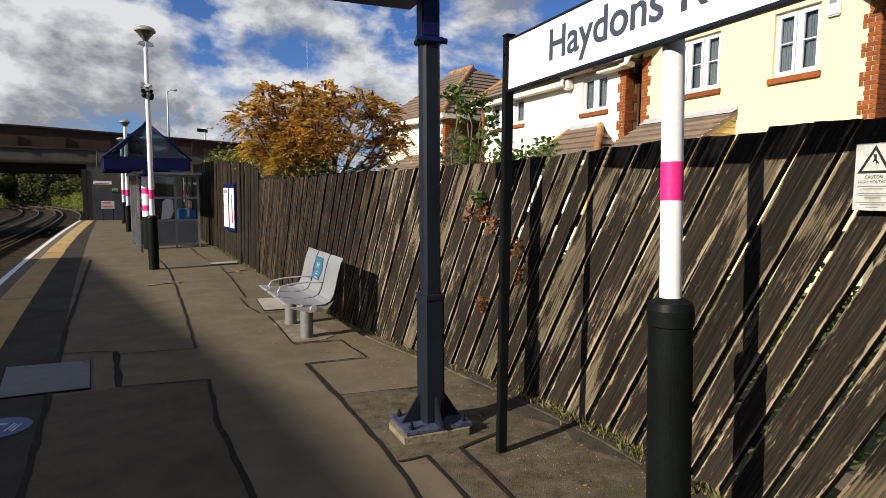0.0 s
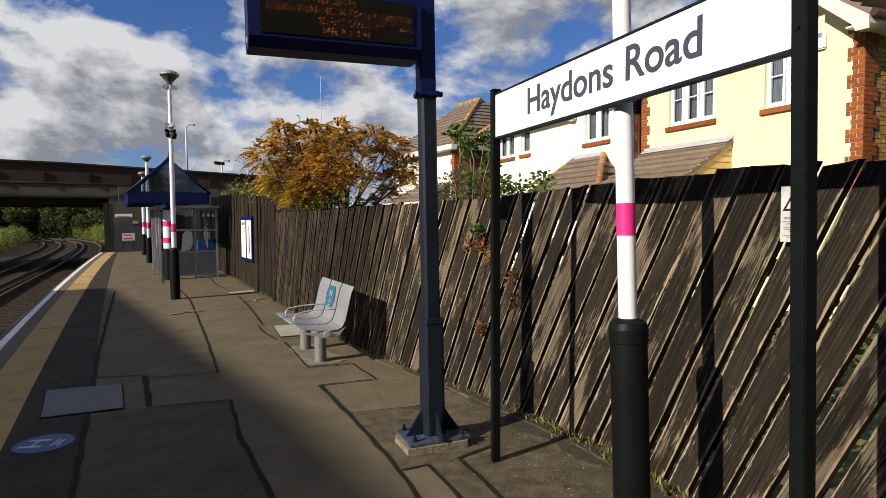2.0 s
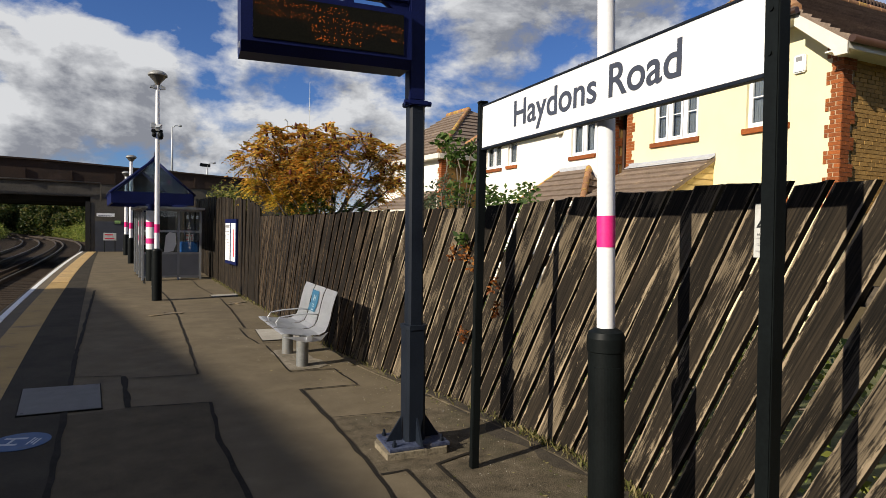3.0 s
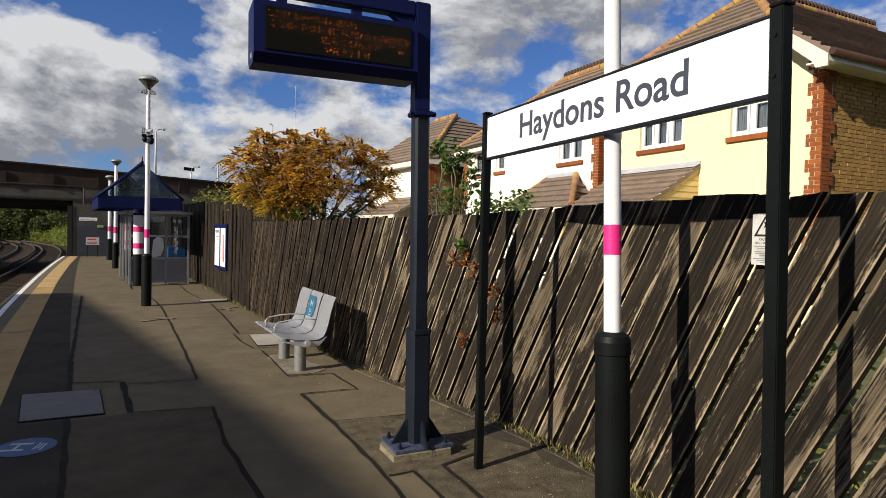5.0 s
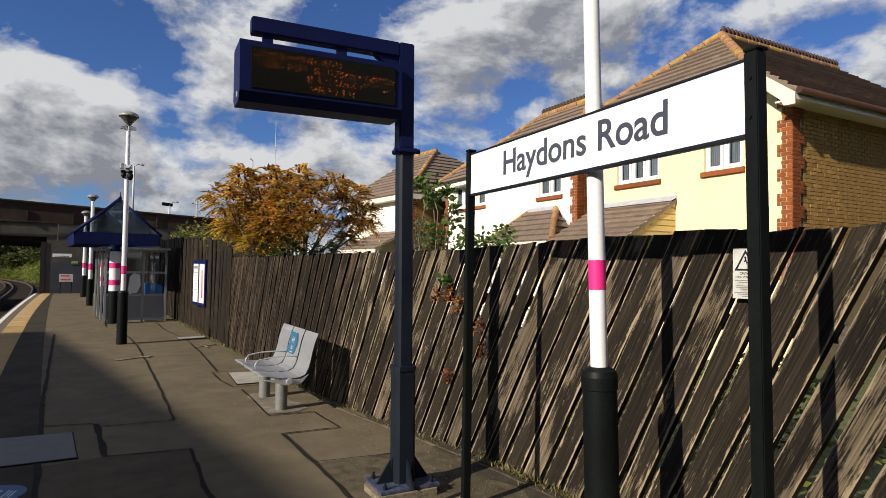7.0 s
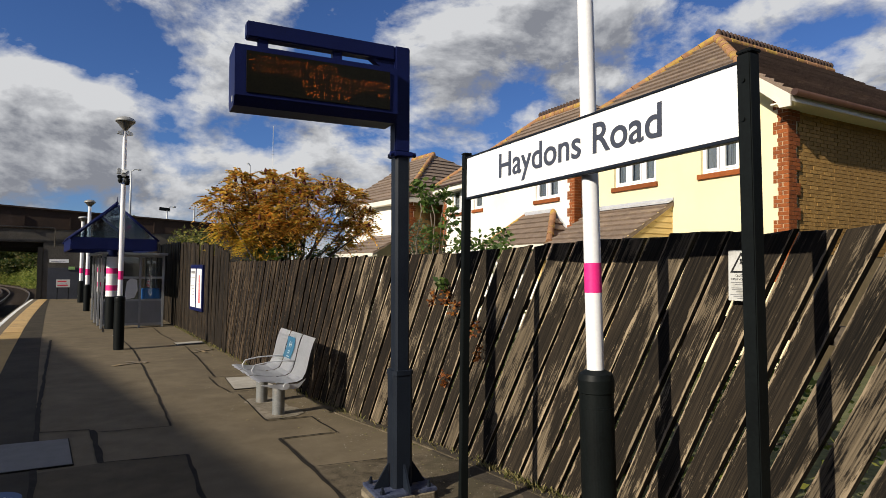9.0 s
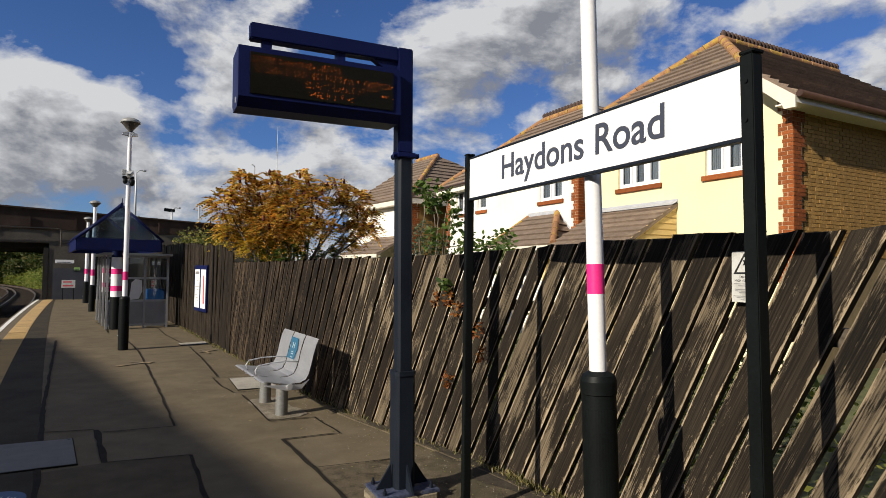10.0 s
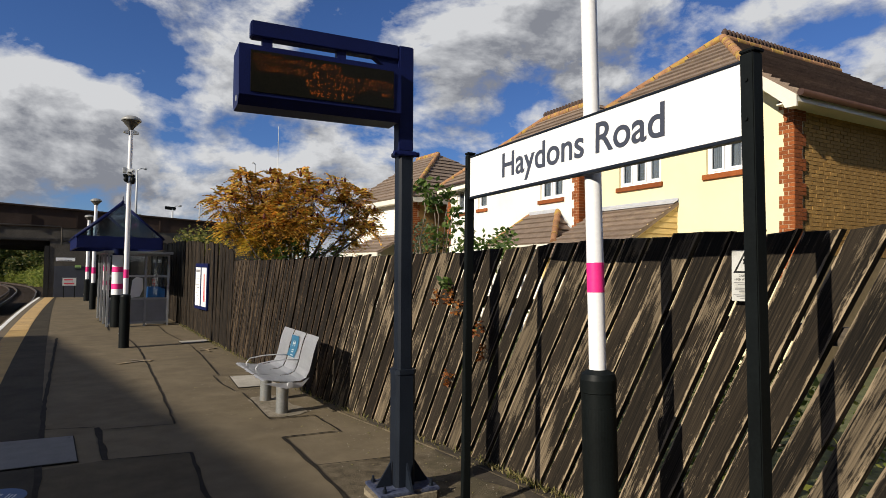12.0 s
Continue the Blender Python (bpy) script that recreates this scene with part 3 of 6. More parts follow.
strip(bm, lambda y: edge_x(y) + 0.34, lambda y: edge_x(y) + 0.75, -12, 18.2, 0.0, 30)
structure("ochre_line", bm, YELLOW_PAVE, "worn ochre painted safety strip on the platform", "safety line")
bm = B()
strip(bm, lambda y: edge_x(y) + 0.10, lambda y: edge_x(y) + 0.36, -12, 35.9, -0.09, 40, 1.0)
structure("platform_wall", bm, BRICK_DARK, "sooty brick face of the platform towards the track", "wall")
# garden ground behind the fence, a little lower than the platform
bm = B()
strip(bm, lambda y: fence_x(y) + 0.35, lambda y: 90.0, -30, 36.0, -0.06, 30, 1.3)
structure("garden_ground", bm, EARTH, "rough garden ground behind the timber fence", "ground")


# ---------------------------------------------------------------- fence
BOARD_H = 1.96


def board_mesh(length, width, seed, thick=0.044, skew=0.0):
    """One sawn board along z with slightly worn edges; skew keeps its ends level when it leans."""
    r = random.Random(seed)
    bm = B()
    n = 8
    rows = []
    top = tuple(q * length / 2.3 for q in (r.uniform(-0.022, 0.004), r.uniform(-0.016, 0.004)))
    bow = r.uniform(-0.003, 0.003)
    for i in range(n + 1):
        z = length * i / n
        q = bow * math.sin(math.pi * i / n)
        a = -width / 2 + q + r.uniform(-1, 1) * 0.0025
        b = width / 2 + q + r.uniform(-1, 1) * 0.0025
        cup = r.uniform(0, 0.003)
        ta, tb = top if i == n else (0.0, 0.0)
        rows.append([bm.verts.new((x, y, z + t - y * skew)) for x, y, t in ((cup, a, ta), (0.0, (a + b) / 2, (ta + tb) / 2 + (r.uniform(-0.014, 0.006) * length / 2.3 if i == n else 0)), (cup, b, tb), (thick, b, tb), (thick, a, ta))])
    for p, q in zip(rows, rows[1:]):
        for k in range(5):
            bm.faces.new((p[k], p[(k + 1) % 5], q[(k + 1) % 5], q[k]))
    bm.faces.new(rows[0][::-1]); bm.faces.new(rows[-1])
    return bm


# gaps between the near boards at the foot, and how the boards' lean changes along the fence
GAPS = (1.295, 1.515, 1.748, 1.962, 2.18, 2.43, 2.667, 2.89, 3.125, 3.365, 3.59, 3.82, 4.01, 4.2, 4.38, 4.6, 4.83, 5.05, 5.26)


def lean_at(y):
    return float(np.interp(y, [0.9, 1.3, 1.75, 2.2, 2.7, 3.1, 3.8, 4.4, 5.2, 7.0], [0.49, 0.50, 0.53, 0.555, 0.565, 0.56, 0.54, 0.515, 0.495, 0.485]))


def shear_fence():
    fence = thing("fence", "weathered grey-brown fence of leaning timber boards behind the platform", "fence", (3.0, 4.0, 0))
    inv = Matrix.Translation((-3.0, -4.0, 0))
    meshes = [mesh_of("plank", board_mesh(1.0, 0.157, 40 + i, skew=0.54 / BOARD_H), WOOD) for i in range(14)]
    old = [mesh_of("plank", board_mesh(1.0, 0.157, 70 + i, skew=0.49 / BOARD_H), WOOD_BROWN) for i in range(14)]
    r = random.Random(5)
    gaps = [GAPS[0] - 0.218 * k for k in range(32, 0, -1)] + list(GAPS)
    while gaps[-1] < 12.7:
        gaps.append(gaps[-1] + (0.210 if gaps[-1] < 6.7 else 0.203) + r.uniform(-0.006, 0.006))
    for a, b in zip(gaps, gaps[1:]):
        y, pitch = (a + b) / 2, b - a
        brown = y + r.uniform(-1.6, 1.6) > 6.0
        ob = new("plank", (old if brown else meshes)[r.randrange(len(meshes))])
        ob.parent = fence
        ang = math.atan(lean_at(y)) + math.radians(r.uniform(-0.35, 0.35))
        slope = math.degrees(math.atan2(fence_x(y + 0.05) - fence_x(y - 0.95), 1.0))
        wide = (pitch - float(np.interp(y, [1.6, 2.5, 3.3, 5.0, 7.0], [0.053, 0.049, 0.041, 0.042, 0.046])) + r.uniform(-0.006, 0.006)) * math.cos(ang) / 0.157
        tall = BOARD_H / math.cos(ang) * float(np.interp(y, [1.6, 2.2, 3.2, 4.0, 5.0, 9.0], [1.02, 1.032, 1.036, 1.022, 1.0, 0.975]))
        ob.matrix_basis = inv @ Matrix.Translation((fence_x(y) + r.uniform(-0.006, 0.006), y, -0.04 + r.uniform(-0.008, 0.008))) @ pose(0, 0, 0, 0, 0, -slope) @ pose(0, 0, 0, math.degrees(ang), 0, 0) @ pose(0, 0, 0, 0, 0, r.uniform(-0.8, 0.8)) @ Matrix.Diagonal((1, wide, tall, 1))
    for z in (0.45, 1.5):
        bm = B()
        strip(bm, lambda q: fence_x(q) + 0.06 - 3.0, lambda q: fence_x(q) + 0.12 - 3.0, -6.5, 12.0, z, 24, 0.09)
        bmesh.ops.translate(bm, verts=bm.verts, vec=(0, -4.0, 0))
        part("rail", bm, WOOD_RAIL, fence)
    return fence


shear_fence()


def tall_fence():
    fence = thing("tall_fence", "tall dark close-boarded timber fence beyond the bench", "fence", (2.9, 12.0, 0))
    inv = Matrix.Translation((-2.9, -12.0, 0))
    meshes = [mesh_of("plank", board_mesh(2.3, 0.125 + 0.01 * i, 90 + i, 0.022), WOOD_DARK) for i in range(6)]
    r = random.Random(8)
    y = 11.9
    while y < 27.5:
        ob = new("plank", meshes[r.randrange(6)])
        ob.parent = fence
        h = float(np.interp(y, [11.9, 13, 18, 27], [2.1, 2.28, 2.5, 2.6])) / 2.3
        ob.matrix_basis = inv @ pose(fence_x(y) - 0.015 + r.uniform(-0.012, 0.012), y, -0.03, r.uniform(1, 7) if y < 15 else r.uniform(-1, 2), 0, r.uniform(-3, 3)) @ Matrix.Diagonal((1, 1, h * r.uniform(0.985, 1.01), 1))
        y += 0.138 + r.uniform(-0.01, 0.01)
    bm = B()
    strip(bm, lambda q: fence_x(q) + 0.03 - 2.9, lambda q: fence_x(q) + 0.06 - 2.9, 11.9, 27.4, 2.0, 12, 2.0)
    bmesh.ops.translate(bm, verts=bm.verts, vec=(0, -12.0, 0))
    part("backing_board", bm, WOOD_RAIL, fence)
    return fence


tall_fence()
# low kerb strip along the foot of the fence
bm = B()
strip(bm, lambda y: fence_x(y) - 0.135, lambda y: fence_x(y) - 0.115, 2.2, 6.2, 0.010, 20, 0.05)
structure("kerb", bm, GRAVELLY, "thin worn concrete kerb along the foot of the fence", "kerb")


# ---------------------------------------------------------------- name sign
def name_sign():
    a, b = Vector((2.20, 2.76)), Vector((1.86, 0.54))
    d = b - a
    turn = math.degrees(math.atan2(d.y, d.x))
    L = d.length
    s = thing("station_sign", "white station name board between two dark square posts", "sign", (a.x, a.y, 0), turn)
    for i, x in enumerate((-0.026, L + 0.031)):
        bm = B()
        w = 0.025 if i == 0 else 0.029
        box(bm, x - w, x + w, -0.028, 0.028, -0.05, 2.585, 0.004)
        if i:  # this post leans a little
            for v in bm.verts:
                v.co.x += 0.055 * (2.45 - v.co.z) / 2.45
        p = part("post", bm, BLACK_PAINT, s)
        bm = B()
        box(bm, x - w - 0.003, x + w + 0.003, -0.031, 0.031, 2.586, 2.60, 0.003)
        part("cap", bm, BLACK_PAINT, p)
        for z in (2.33, 2.48):
            bm = B()
            cyl(bm, (x, -0.028, z), (x, -0.034, z), 0.008, n=8)
            part("bolt", bm, BLACK_PAINT, p)
    z0, z1 = 2.256, 2.567
    bm = B()
    box(bm, 0.002, L, -0.012, 0.012, z0 + 0.012, z1 - 0.010)
    part("board", bm, SIGN_WHITE, s, "white enamel board")
    for za, zb in ((z0, z0 + 0.016), (z1 - 0.011, z1)):
        bm = B()
        box(bm, 0.0, L + 0.002, -0.018, 0.018, za, zb, 0.002)
        part("edge_trim", bm, NAVY, s)
    for word, xa, xb, top in (("Haydons", 0.456, 1.294, 0.155), ("Road", 1.390, 1.855, 0.155)):
        cu = bpy.data.curves.new("lettering", "FONT")
        cu.body, cu.size, cu.extrude, cu.offset = word, 0.2, 0.0015, 0.0022
        tmp = new("lettering", cu)
        bpy.context.view_layer.update()
        me = bpy.data.meshes.new_from_object(tmp)
        bpy.data.objects.remove(tmp)
        xs = [v.co.x for v in me.vertices]
        caps, w, x_min = max(v.co.y for v in me.vertices), max(xs) - min(xs), min(xs)
        for v in me.vertices:
            x, y, z = v.co
            v.co = (xa + (x - x_min) * (xb - xa) / w, -0.0135 - z, 2.354 + y * top / caps)
        me.materials.append(INK)
        ob = new("lettering", me)
        ob.parent = s
        ob["label"] = "dark slate lettering"
    return s


name_sign()


# ---------------------------------------------------------------- lamp posts with sleeves
def lamp_post(at, height, sleeve=1.1, r_sleeve=0.1, r=0.05, head=True, cams=False, band=(1.46, 1.64), label="", turn=0, lean=(0.0, 0.0)):
    p = thing("lamp_post", label, "lamp post", at, turn, group="white platform lamp posts")
    p.matrix_basis = pose(*at, math.degrees(-lean[1]), math.degrees(lean[0]), turn)
    bm = B()
    lathe(bm, [(r_sleeve, -0.02), (r_sleeve, sleeve - 0.10), (r_sleeve * 1.06, sleeve - 0.095), (r_sleeve * 1.06, sleeve - 0.03), (r_sleeve * 0.96, sleeve), (r * 1.15, sleeve + 0.02)], 28)
    sl = part("sleeve", bm, BLACK_PAINT, p, "black painted steel sleeve")
    bm = B()
    n, half, way = 12, 0.95, math.radians(-124)
    for z0, z1 in ((0.24, sleeve - 0.17),):
        rows = []
        for k in range(n + 1):
            a = way - half + 2 * half * k / n
            rows.append([bm.verts.new((rr * math.cos(a), rr * math.sin(a), z)) for rr, z in ((r_sleeve - 0.01, z0), (r_sleeve + 0.005, z0), (r_sleeve + 0.005, z1), (r_sleeve - 0.01, z1))])
        for p0, q0 in zip(rows, rows[1:]):
            for k in range(4):
                bm.faces.new((p0[k], p0[(k + 1) % 4], q0[(k + 1) % 4], q0[k]))
        bm.faces.new(rows[0][::-1]); bm.faces.new(rows[-1])
    part("hatch", bm, BLACK_PAINT, sl)
    bm = B()
    a = way - 0.8
    cyl(bm, (r_sleeve * math.cos(a), r_sleeve * math.sin(a), 0.3), ((r_sleeve + 0.012) * math.cos(a), (r_sleeve + 0.012) * math.sin(a), 0.3), 0.011, n=10)
    part("lock", bm, LAMP_GREY, sl)
    bm = B()
    lathe(bm, [(r, sleeve), (r, band[0])], 24)
    part("shaft", bm, WHITE_PAINT, p)
    bm = B()
    lathe(bm, [(r + 0.001, band[0]), (r + 0.001, band[1])], 24)
    part("band", bm, MAGENTA, p, "magenta band")
    bm = B()
    lathe(bm, [(r, band[1]), (r * 0.95, (height + band[1]) / 2), (r * 0.8, height)], 24)
    part("shaft", bm, WHITE_PAINT, p)
    if head:
        bm = B()
        lathe(bm, [(r * 0.8, height - 0.06), (0.055, height - 0.02), (0.075, height + 0.01), (0.15, height + 0.10), (0.185, height + 0.135)], 24, soft=True)
        lan = part("lantern", bm, LANTERN, p, "dull grey lantern bowl")
        bm = B()
        lathe(bm, [(0.192, height + 0.135), (0.197, height + 0.15), (0.19, height + 0.175)], 24)
        part("rim", bm, HOOD_GREY, lan)
        bm = B()
        lathe(bm, [(0.188, height + 0.175), (0.165, height + 0.205), (0.11, height + 0.235), (0.03, height + 0.25)], 24, soft=True)
        part("hood", bm, HOOD_GREY, lan, "dull grey hood")
    if cams:
        for sgn in (-1, 1):
            bm = B()
            slab(bm, [(sgn * 0.045, -0.04, height - 0.14), (sgn * 0.15, -0.04, height - 0.125), (sgn * 0.14, -0.04, height - 0.085), (sgn * 0.05, -0.04, height - 0.05)], (0, 0.08, 0))
            part("floodlight", bm, LAMP_GREY, p)
        tilt = pose(0.02, -0.08, 3.70, 24, 0, -20) @ Matrix.Diagonal((0.75, 0.7, 0.8, 1))
        bm = B()
        box(bm, -0.06, 0.06, -0.20, 0.16, -0.055, 0.055, 0.015, tilt)
        cam_box = part("camera_housing", bm, LAMP_GREY, p, "grey camera housing")
        bm = B()
        box(bm, -0.068, 0.068, -0.235, 0.14, 0.057, 0.067, 0.004, tilt)
        part("sun_shield", bm, LAMP_GREY, cam_box)
        bm = B()
        lathe(bm, [(0.02, 3.60), (0.05, 3.58), (0.055, 3.52), (0.04, 3.47), (0.015, 3.45)], 16, (0.06, -0.04, 0), soft=True)
        part("dome_camera", bm, BLACK_PAINT, p, "dark dome camera")
        bm = B()
        lathe(bm, [(0.02, 3.60), (0.04, 3.58), (0.045, 3.53), (0.02, 3.49)], 14, (-0.07, -0.03, 0), soft=True)
        part("dome_camera", bm, BLACK_PAINT, p, "dark dome camera")
        bm = B()
        box(bm, -0.12, 0.10, -0.05, 0.05, 3.60, 3.66, 0.01)
        part("bracket", bm, BLACK_PAINT, p)
        bm = B()
        box(bm, -0.13, -0.06, -0.04, 0.05, 3.68, 3.80, 0.01)
        part("junction_box", bm, LAMP_GREY, p)
    return p


lamp_post((2.103, 1.426, 0), 5.2, 1.205, 0.090, 0.045, lean=(-0.0127, 0.0296), label="white lamp post with magenta band beside the name board", band=(1.632, 1.79))
lamp_post((1.08, 13.42, 0), 4.66, 1.1, 0.10, 0.050, cams=True, label="white lamp post with cameras, magenta band and black sleeve")
lamp_post((1.24, 25.9, 0), 4.05, 1.0, 0.11, 0.07, label="white lamp post with round lantern beyond the shelter", band=(1.38, 1.62))
lamp_post((1.36, 32.2, 0), 3.85, 1.0, 0.12, 0.075, label="far white lamp post near the road bridge", band=(1.38, 1.62))


# ---------------------------------------------------------------- train display
def display():
    d = thing("train_display", "navy cantilevered train display with amber dot text on a steel post", "display", (1.995, 3.33, 0), -8)
    d.matrix_basis = pose(1.995, 3.33, 0, 0, -0.75, -8)
    bm = B()
    slab(bm, [(-0.265, -0.20, 0.0), (0.20, -0.205, 0.0), (0.235, -0.15, 0.0), (0.235, 0.17, 0.0), (-0.22, 0.19, 0.0), (-0.275, 0.10, 0.0)], (0, 0, 0.05))
    part("plinth", bm, mat("rough_pad_concrete", (0.10, 0.083, 0.055), (0.24, 0.20, 0.135), 9, 0.95, fine=60, bump=0.7, bump_dist=0.02), d, "rough concrete pad")
    bm = B()
    box(bm, -0.24, 0.24, -0.18, 0.18, 0.05, 0.075, 0.004)
    bp = part("base_plate", bm, SCUFFED_BLUE, d, "scuffed blue base plate")
    for x in (-0.19, 0.19):
        for y in (-0.13, 0.13):
            bm = B()
            cyl(bm, (x, y, 0.075), (x, y, 0.10), 0.018, n=6)
            cyl(bm, (x, y, 0.10), (x, y, 0.125), 0.009, n=8)
            part("bolt", bm, NAVY, bp)

    def oct_post(z0, z1, w, c):
        o = [(w, w - c), (w - c, w), (-w + c, w), (-w, w - c), (-w, -w + c), (-w + c, -w), (w - c, -w), (w, -w + c)]
        return slab(B(), [(x, y, z0) for x, y in o], (0, 0, z1 - z0))
    part("lower_post", oct_post(0.075, 0.955, 0.080, 0.024), NAVY, d)
    part("collar", oct_post(0.93, 0.965, 0.086, 0.026), NAVY, d)
    part("upper_post", oct_post(0.965, 2.64, 0.060, 0.018), NAVY, d)
    bm = B()
    box(bm, -0.08, 0.08, -0.08, 0.08, 2.62, 2.66, 0.008)
    for s in (-1, 1):
        cyl(bm, (s * 0.08, -0.05, 2.64), (s * 0.105, -0.05, 2.64), 0.02, n=8)
    part("collar", bm, NAVY_BLUE, d)
    bm = B()
    box(bm, -0.066, 0.056, -0.058, 0.058, 2.66, 3.485, 0.008)
    part("head_post", bm, NAVY_BLUE, d)
    for k in range(4):
        bm = B()
        a = k * 90
        m = pose(0, 0, 0, 0, 0, a)
        slab(bm, [m @ Vector(q) for q in ((0.09, -0.008, 0.075), (0.215, -0.008, 0.078), (0.095, -0.008, 0.26))], m.to_3x3() @ Vector((0, 0.016, 0)))
        part("gusset", bm, NAVY, d)
    bm = B()
    box(bm, -1.175, -0.066, -0.05, 0.05, 3.372, 3.485, 0.008)
    part("arm", bm, NAVY_BLUE, d)
    bm = B()
    slab(bm, [(-0.27, -0.03, 3.372), (-0.066, -0.03, 3.372), (-0.066, -0.03, 3.24)], (0, 0.06, 0))
    part("brace", bm, NAVY_BLUE, d)
    for x in (-1.06, -0.52):
        bm = B()
        box(bm, x - 0.035, x + 0.035, -0.03, 0.03, 3.26, 3.375, 0.004)
        part("hanger", bm, NAVY_BLUE, d)
    # the case, deeper at the top front than at the foot
    x0, x1 = -1.265, -0.085
    prof = [(-0.15, 2.925), (-0.09, 2.865), (0.12, 2.865), (0.18, 2.925), (0.16, 3.275), (-0.145, 3.275)]
    bm = B()
    slab(bm, [(x0, y, z) for y, z in prof], (x1 - x0, 0, 0))
    case = part("case", bm, NAVY_BLUE, d)
    bm = B()
    box(bm, x0 + 0.075, x1 - 0.065, -0.157, -0.148, 2.95, 3.235)
    part("screen", bm, SCREEN_BLACK, case, "black screen")
    r = random.Random(3)
    bm = B()
    for row, (sa, sb) in enumerate(((0.0, 0.60), (0.0, 0.98), (0.33, 0.98), (0.38, 0.68))):
        z = 3.21 - row * 0.066
        x = x0 + 0.09 + sa * (x1 - x0 - 0.15)
        end = x0 + 0.09 + sb * (x1 - x0 - 0.15)
        while x < end:
            if r.random() < 0.16:
                x += 0.024
            for c in range(3):
                for q in range(5):
                    if r.random() < (0.19 if row < 3 else 0.34):
                        box(bm, x + c * 0.0065, x + c * 0.0065 + 0.0026, -0.1592, -0.1572, z - q * 0.0095 - 0.0034, z - q * 0.0095)
            x += 0.026
    part("dot_text", bm, AMBER, case, "amber dot characters")["kind"] = "stuff"
    bm = B()
    box(bm, x0 - 0.006, x0 + 0.002, -0.05, -0.02, 2.90, 2.94, 0.002)
    part("lock", bm, LAMP_GREY, case)
    return d


display()


# ---------------------------------------------------------------- bench
def bench():
    b = thing("bench", "three-seat silver metal platform bench on two round legs", "bench", (2.07, 6.69, 0), -3)
    for y in (-0.40, 0.36):
        bm = B()
        lathe(bm, [(0.072, 0.0), (0.072, 0.33), (0.066, 0.345)], 20, (0, y, 0))
        leg = part("leg", bm, BENCH_LEG, b, "galvanised round leg")
        bm = B()
        lathe(bm, [(0.035, 0.34), (0.035, 0.40)], 12, (0, y, 0))
        part("stem", bm, BENCH_LEG, leg)
    bm = B()
    cyl(bm, (-0.02, -0.79, 0.40), (-0.02, 0.65, 0.40), 0.034, n=14)
    part("beam", bm, BENCH_METAL, b)
    # section of a seat shell: front lip, pan, curved back
    sec = [(-0.335, 0.462), (-0.31, 0.472), (-0.26, 0.468), (-0.15, 0.448), (0.0, 0.432), (0.10, 0.436), (0.165, 0.465), (0.20, 0.53), (0.225, 0.62), (0.25, 0.74), (0.285, 0.86), (0.315, 0.925)]
    for k in range(3):
        y0, y1 = -0.77 + k * 0.478, -0.77 + k * 0.478 + 0.444
        bm = B()
        rows = []
        n = 22
        for j in range(n + 1):
            y = y0 + (y1 - y0) * j / n
            groove = 0.0025 if j % 2 else 0.0
            rows.append([bm.verts.new((x - (groove if z > 0.5 else 0), y, z + (groove if z <= 0.5 else 0))) for x, z in sec])
        for p, q in zip(rows, rows[1:]):
            for i in range(len(sec) - 1):
                f = bm.faces.new((p[i], p[i + 1], q[i + 1], q[i]))
        bmesh.ops.solidify(bm, geom=list(bm.faces), thickness=0.012)
        part("seat", bm, BENCH_METAL, b, "perforated silver seat shell")
    for y in (-0.765, -0.31, 0.168, 0.62):
        bm = B()
        slab(bm, [(-0.30, y, 0.43), (0.12, y, 0.41), (0.21, y, 0.46), (0.12, y, 0.36), (-0.06, y, 0.355), (-0.30, y, 0.425)], (0, 0.02, 0))
        part("bracket", bm, BENCH_METAL, b)
    for y in (-0.303, 0.175):
        bm = B()
        tube(bm, [(-0.27, y, 0.45), (-0.30, y, 0.53), (-0.26, y, 0.585), (-0.10, y, 0.61), (0.08, y, 0.615), (0.22, y, 0.60)], 0.0075, 8)
        part("armrest", bm, BENCH_METAL, b)
    # sticker on the middle back
    st = []
    bm = B()
    for (xa, za), (xb, zb) in (((0.217, 0.605), (0.247, 0.74)), ((0.247, 0.74), (0.281, 0.865))):
        slab(bm, [(xa - 0.006, -0.20 + (0.74 - za) * 0.5 * (1 if za < 0.74 else -1), za), (xb - 0.006, -0.20 + (0.74 - zb) * 0.5 * (1 if zb < 0.74 else -1), zb), (xb - 0.006, 0.10 + (0.74 - zb) * 0.5 * (1 if zb < 0.74 else -1), zb), (xa - 0.006, 0.10 + (0.74 - za) * 0.5 * (1 if za < 0.74 else -1), za)], (-0.002, 0, 0))
    s = part("sticker", bm, STICKER_BLUE, b, "blue notice sticker")
    bm = B()
    m = Matrix.Translation((0.236, -0.03, 0.74))
    for ya, yb, za, zb in ((-0.055, -0.035, 0.0, 0.07), (0.02, 0.04, 0.0, 0.07), (-0.035, 0.02, 0.028, 0.042), (-0.05, 0.03, -0.05, -0.04), (-0.05, 0.03, -0.075, -0.065), (-0.06, 0.04, -0.115, -0.105)):
        sl = 0.25
        slab(bm, [(0.236 + sl * za, -0.03 + ya, 0.74 + za), (0.236 + sl * za, -0.03 + yb, 0.74 + za), (0.236 + sl * zb, -0.03 + yb, 0.74 + zb), (0.236 + sl * zb, -0.03 + ya, 0.74 + zb)], (-0.002, 0, 0))
    part("print", bm, FLOOR_WHITE, s, "white print")
    return b


bench()


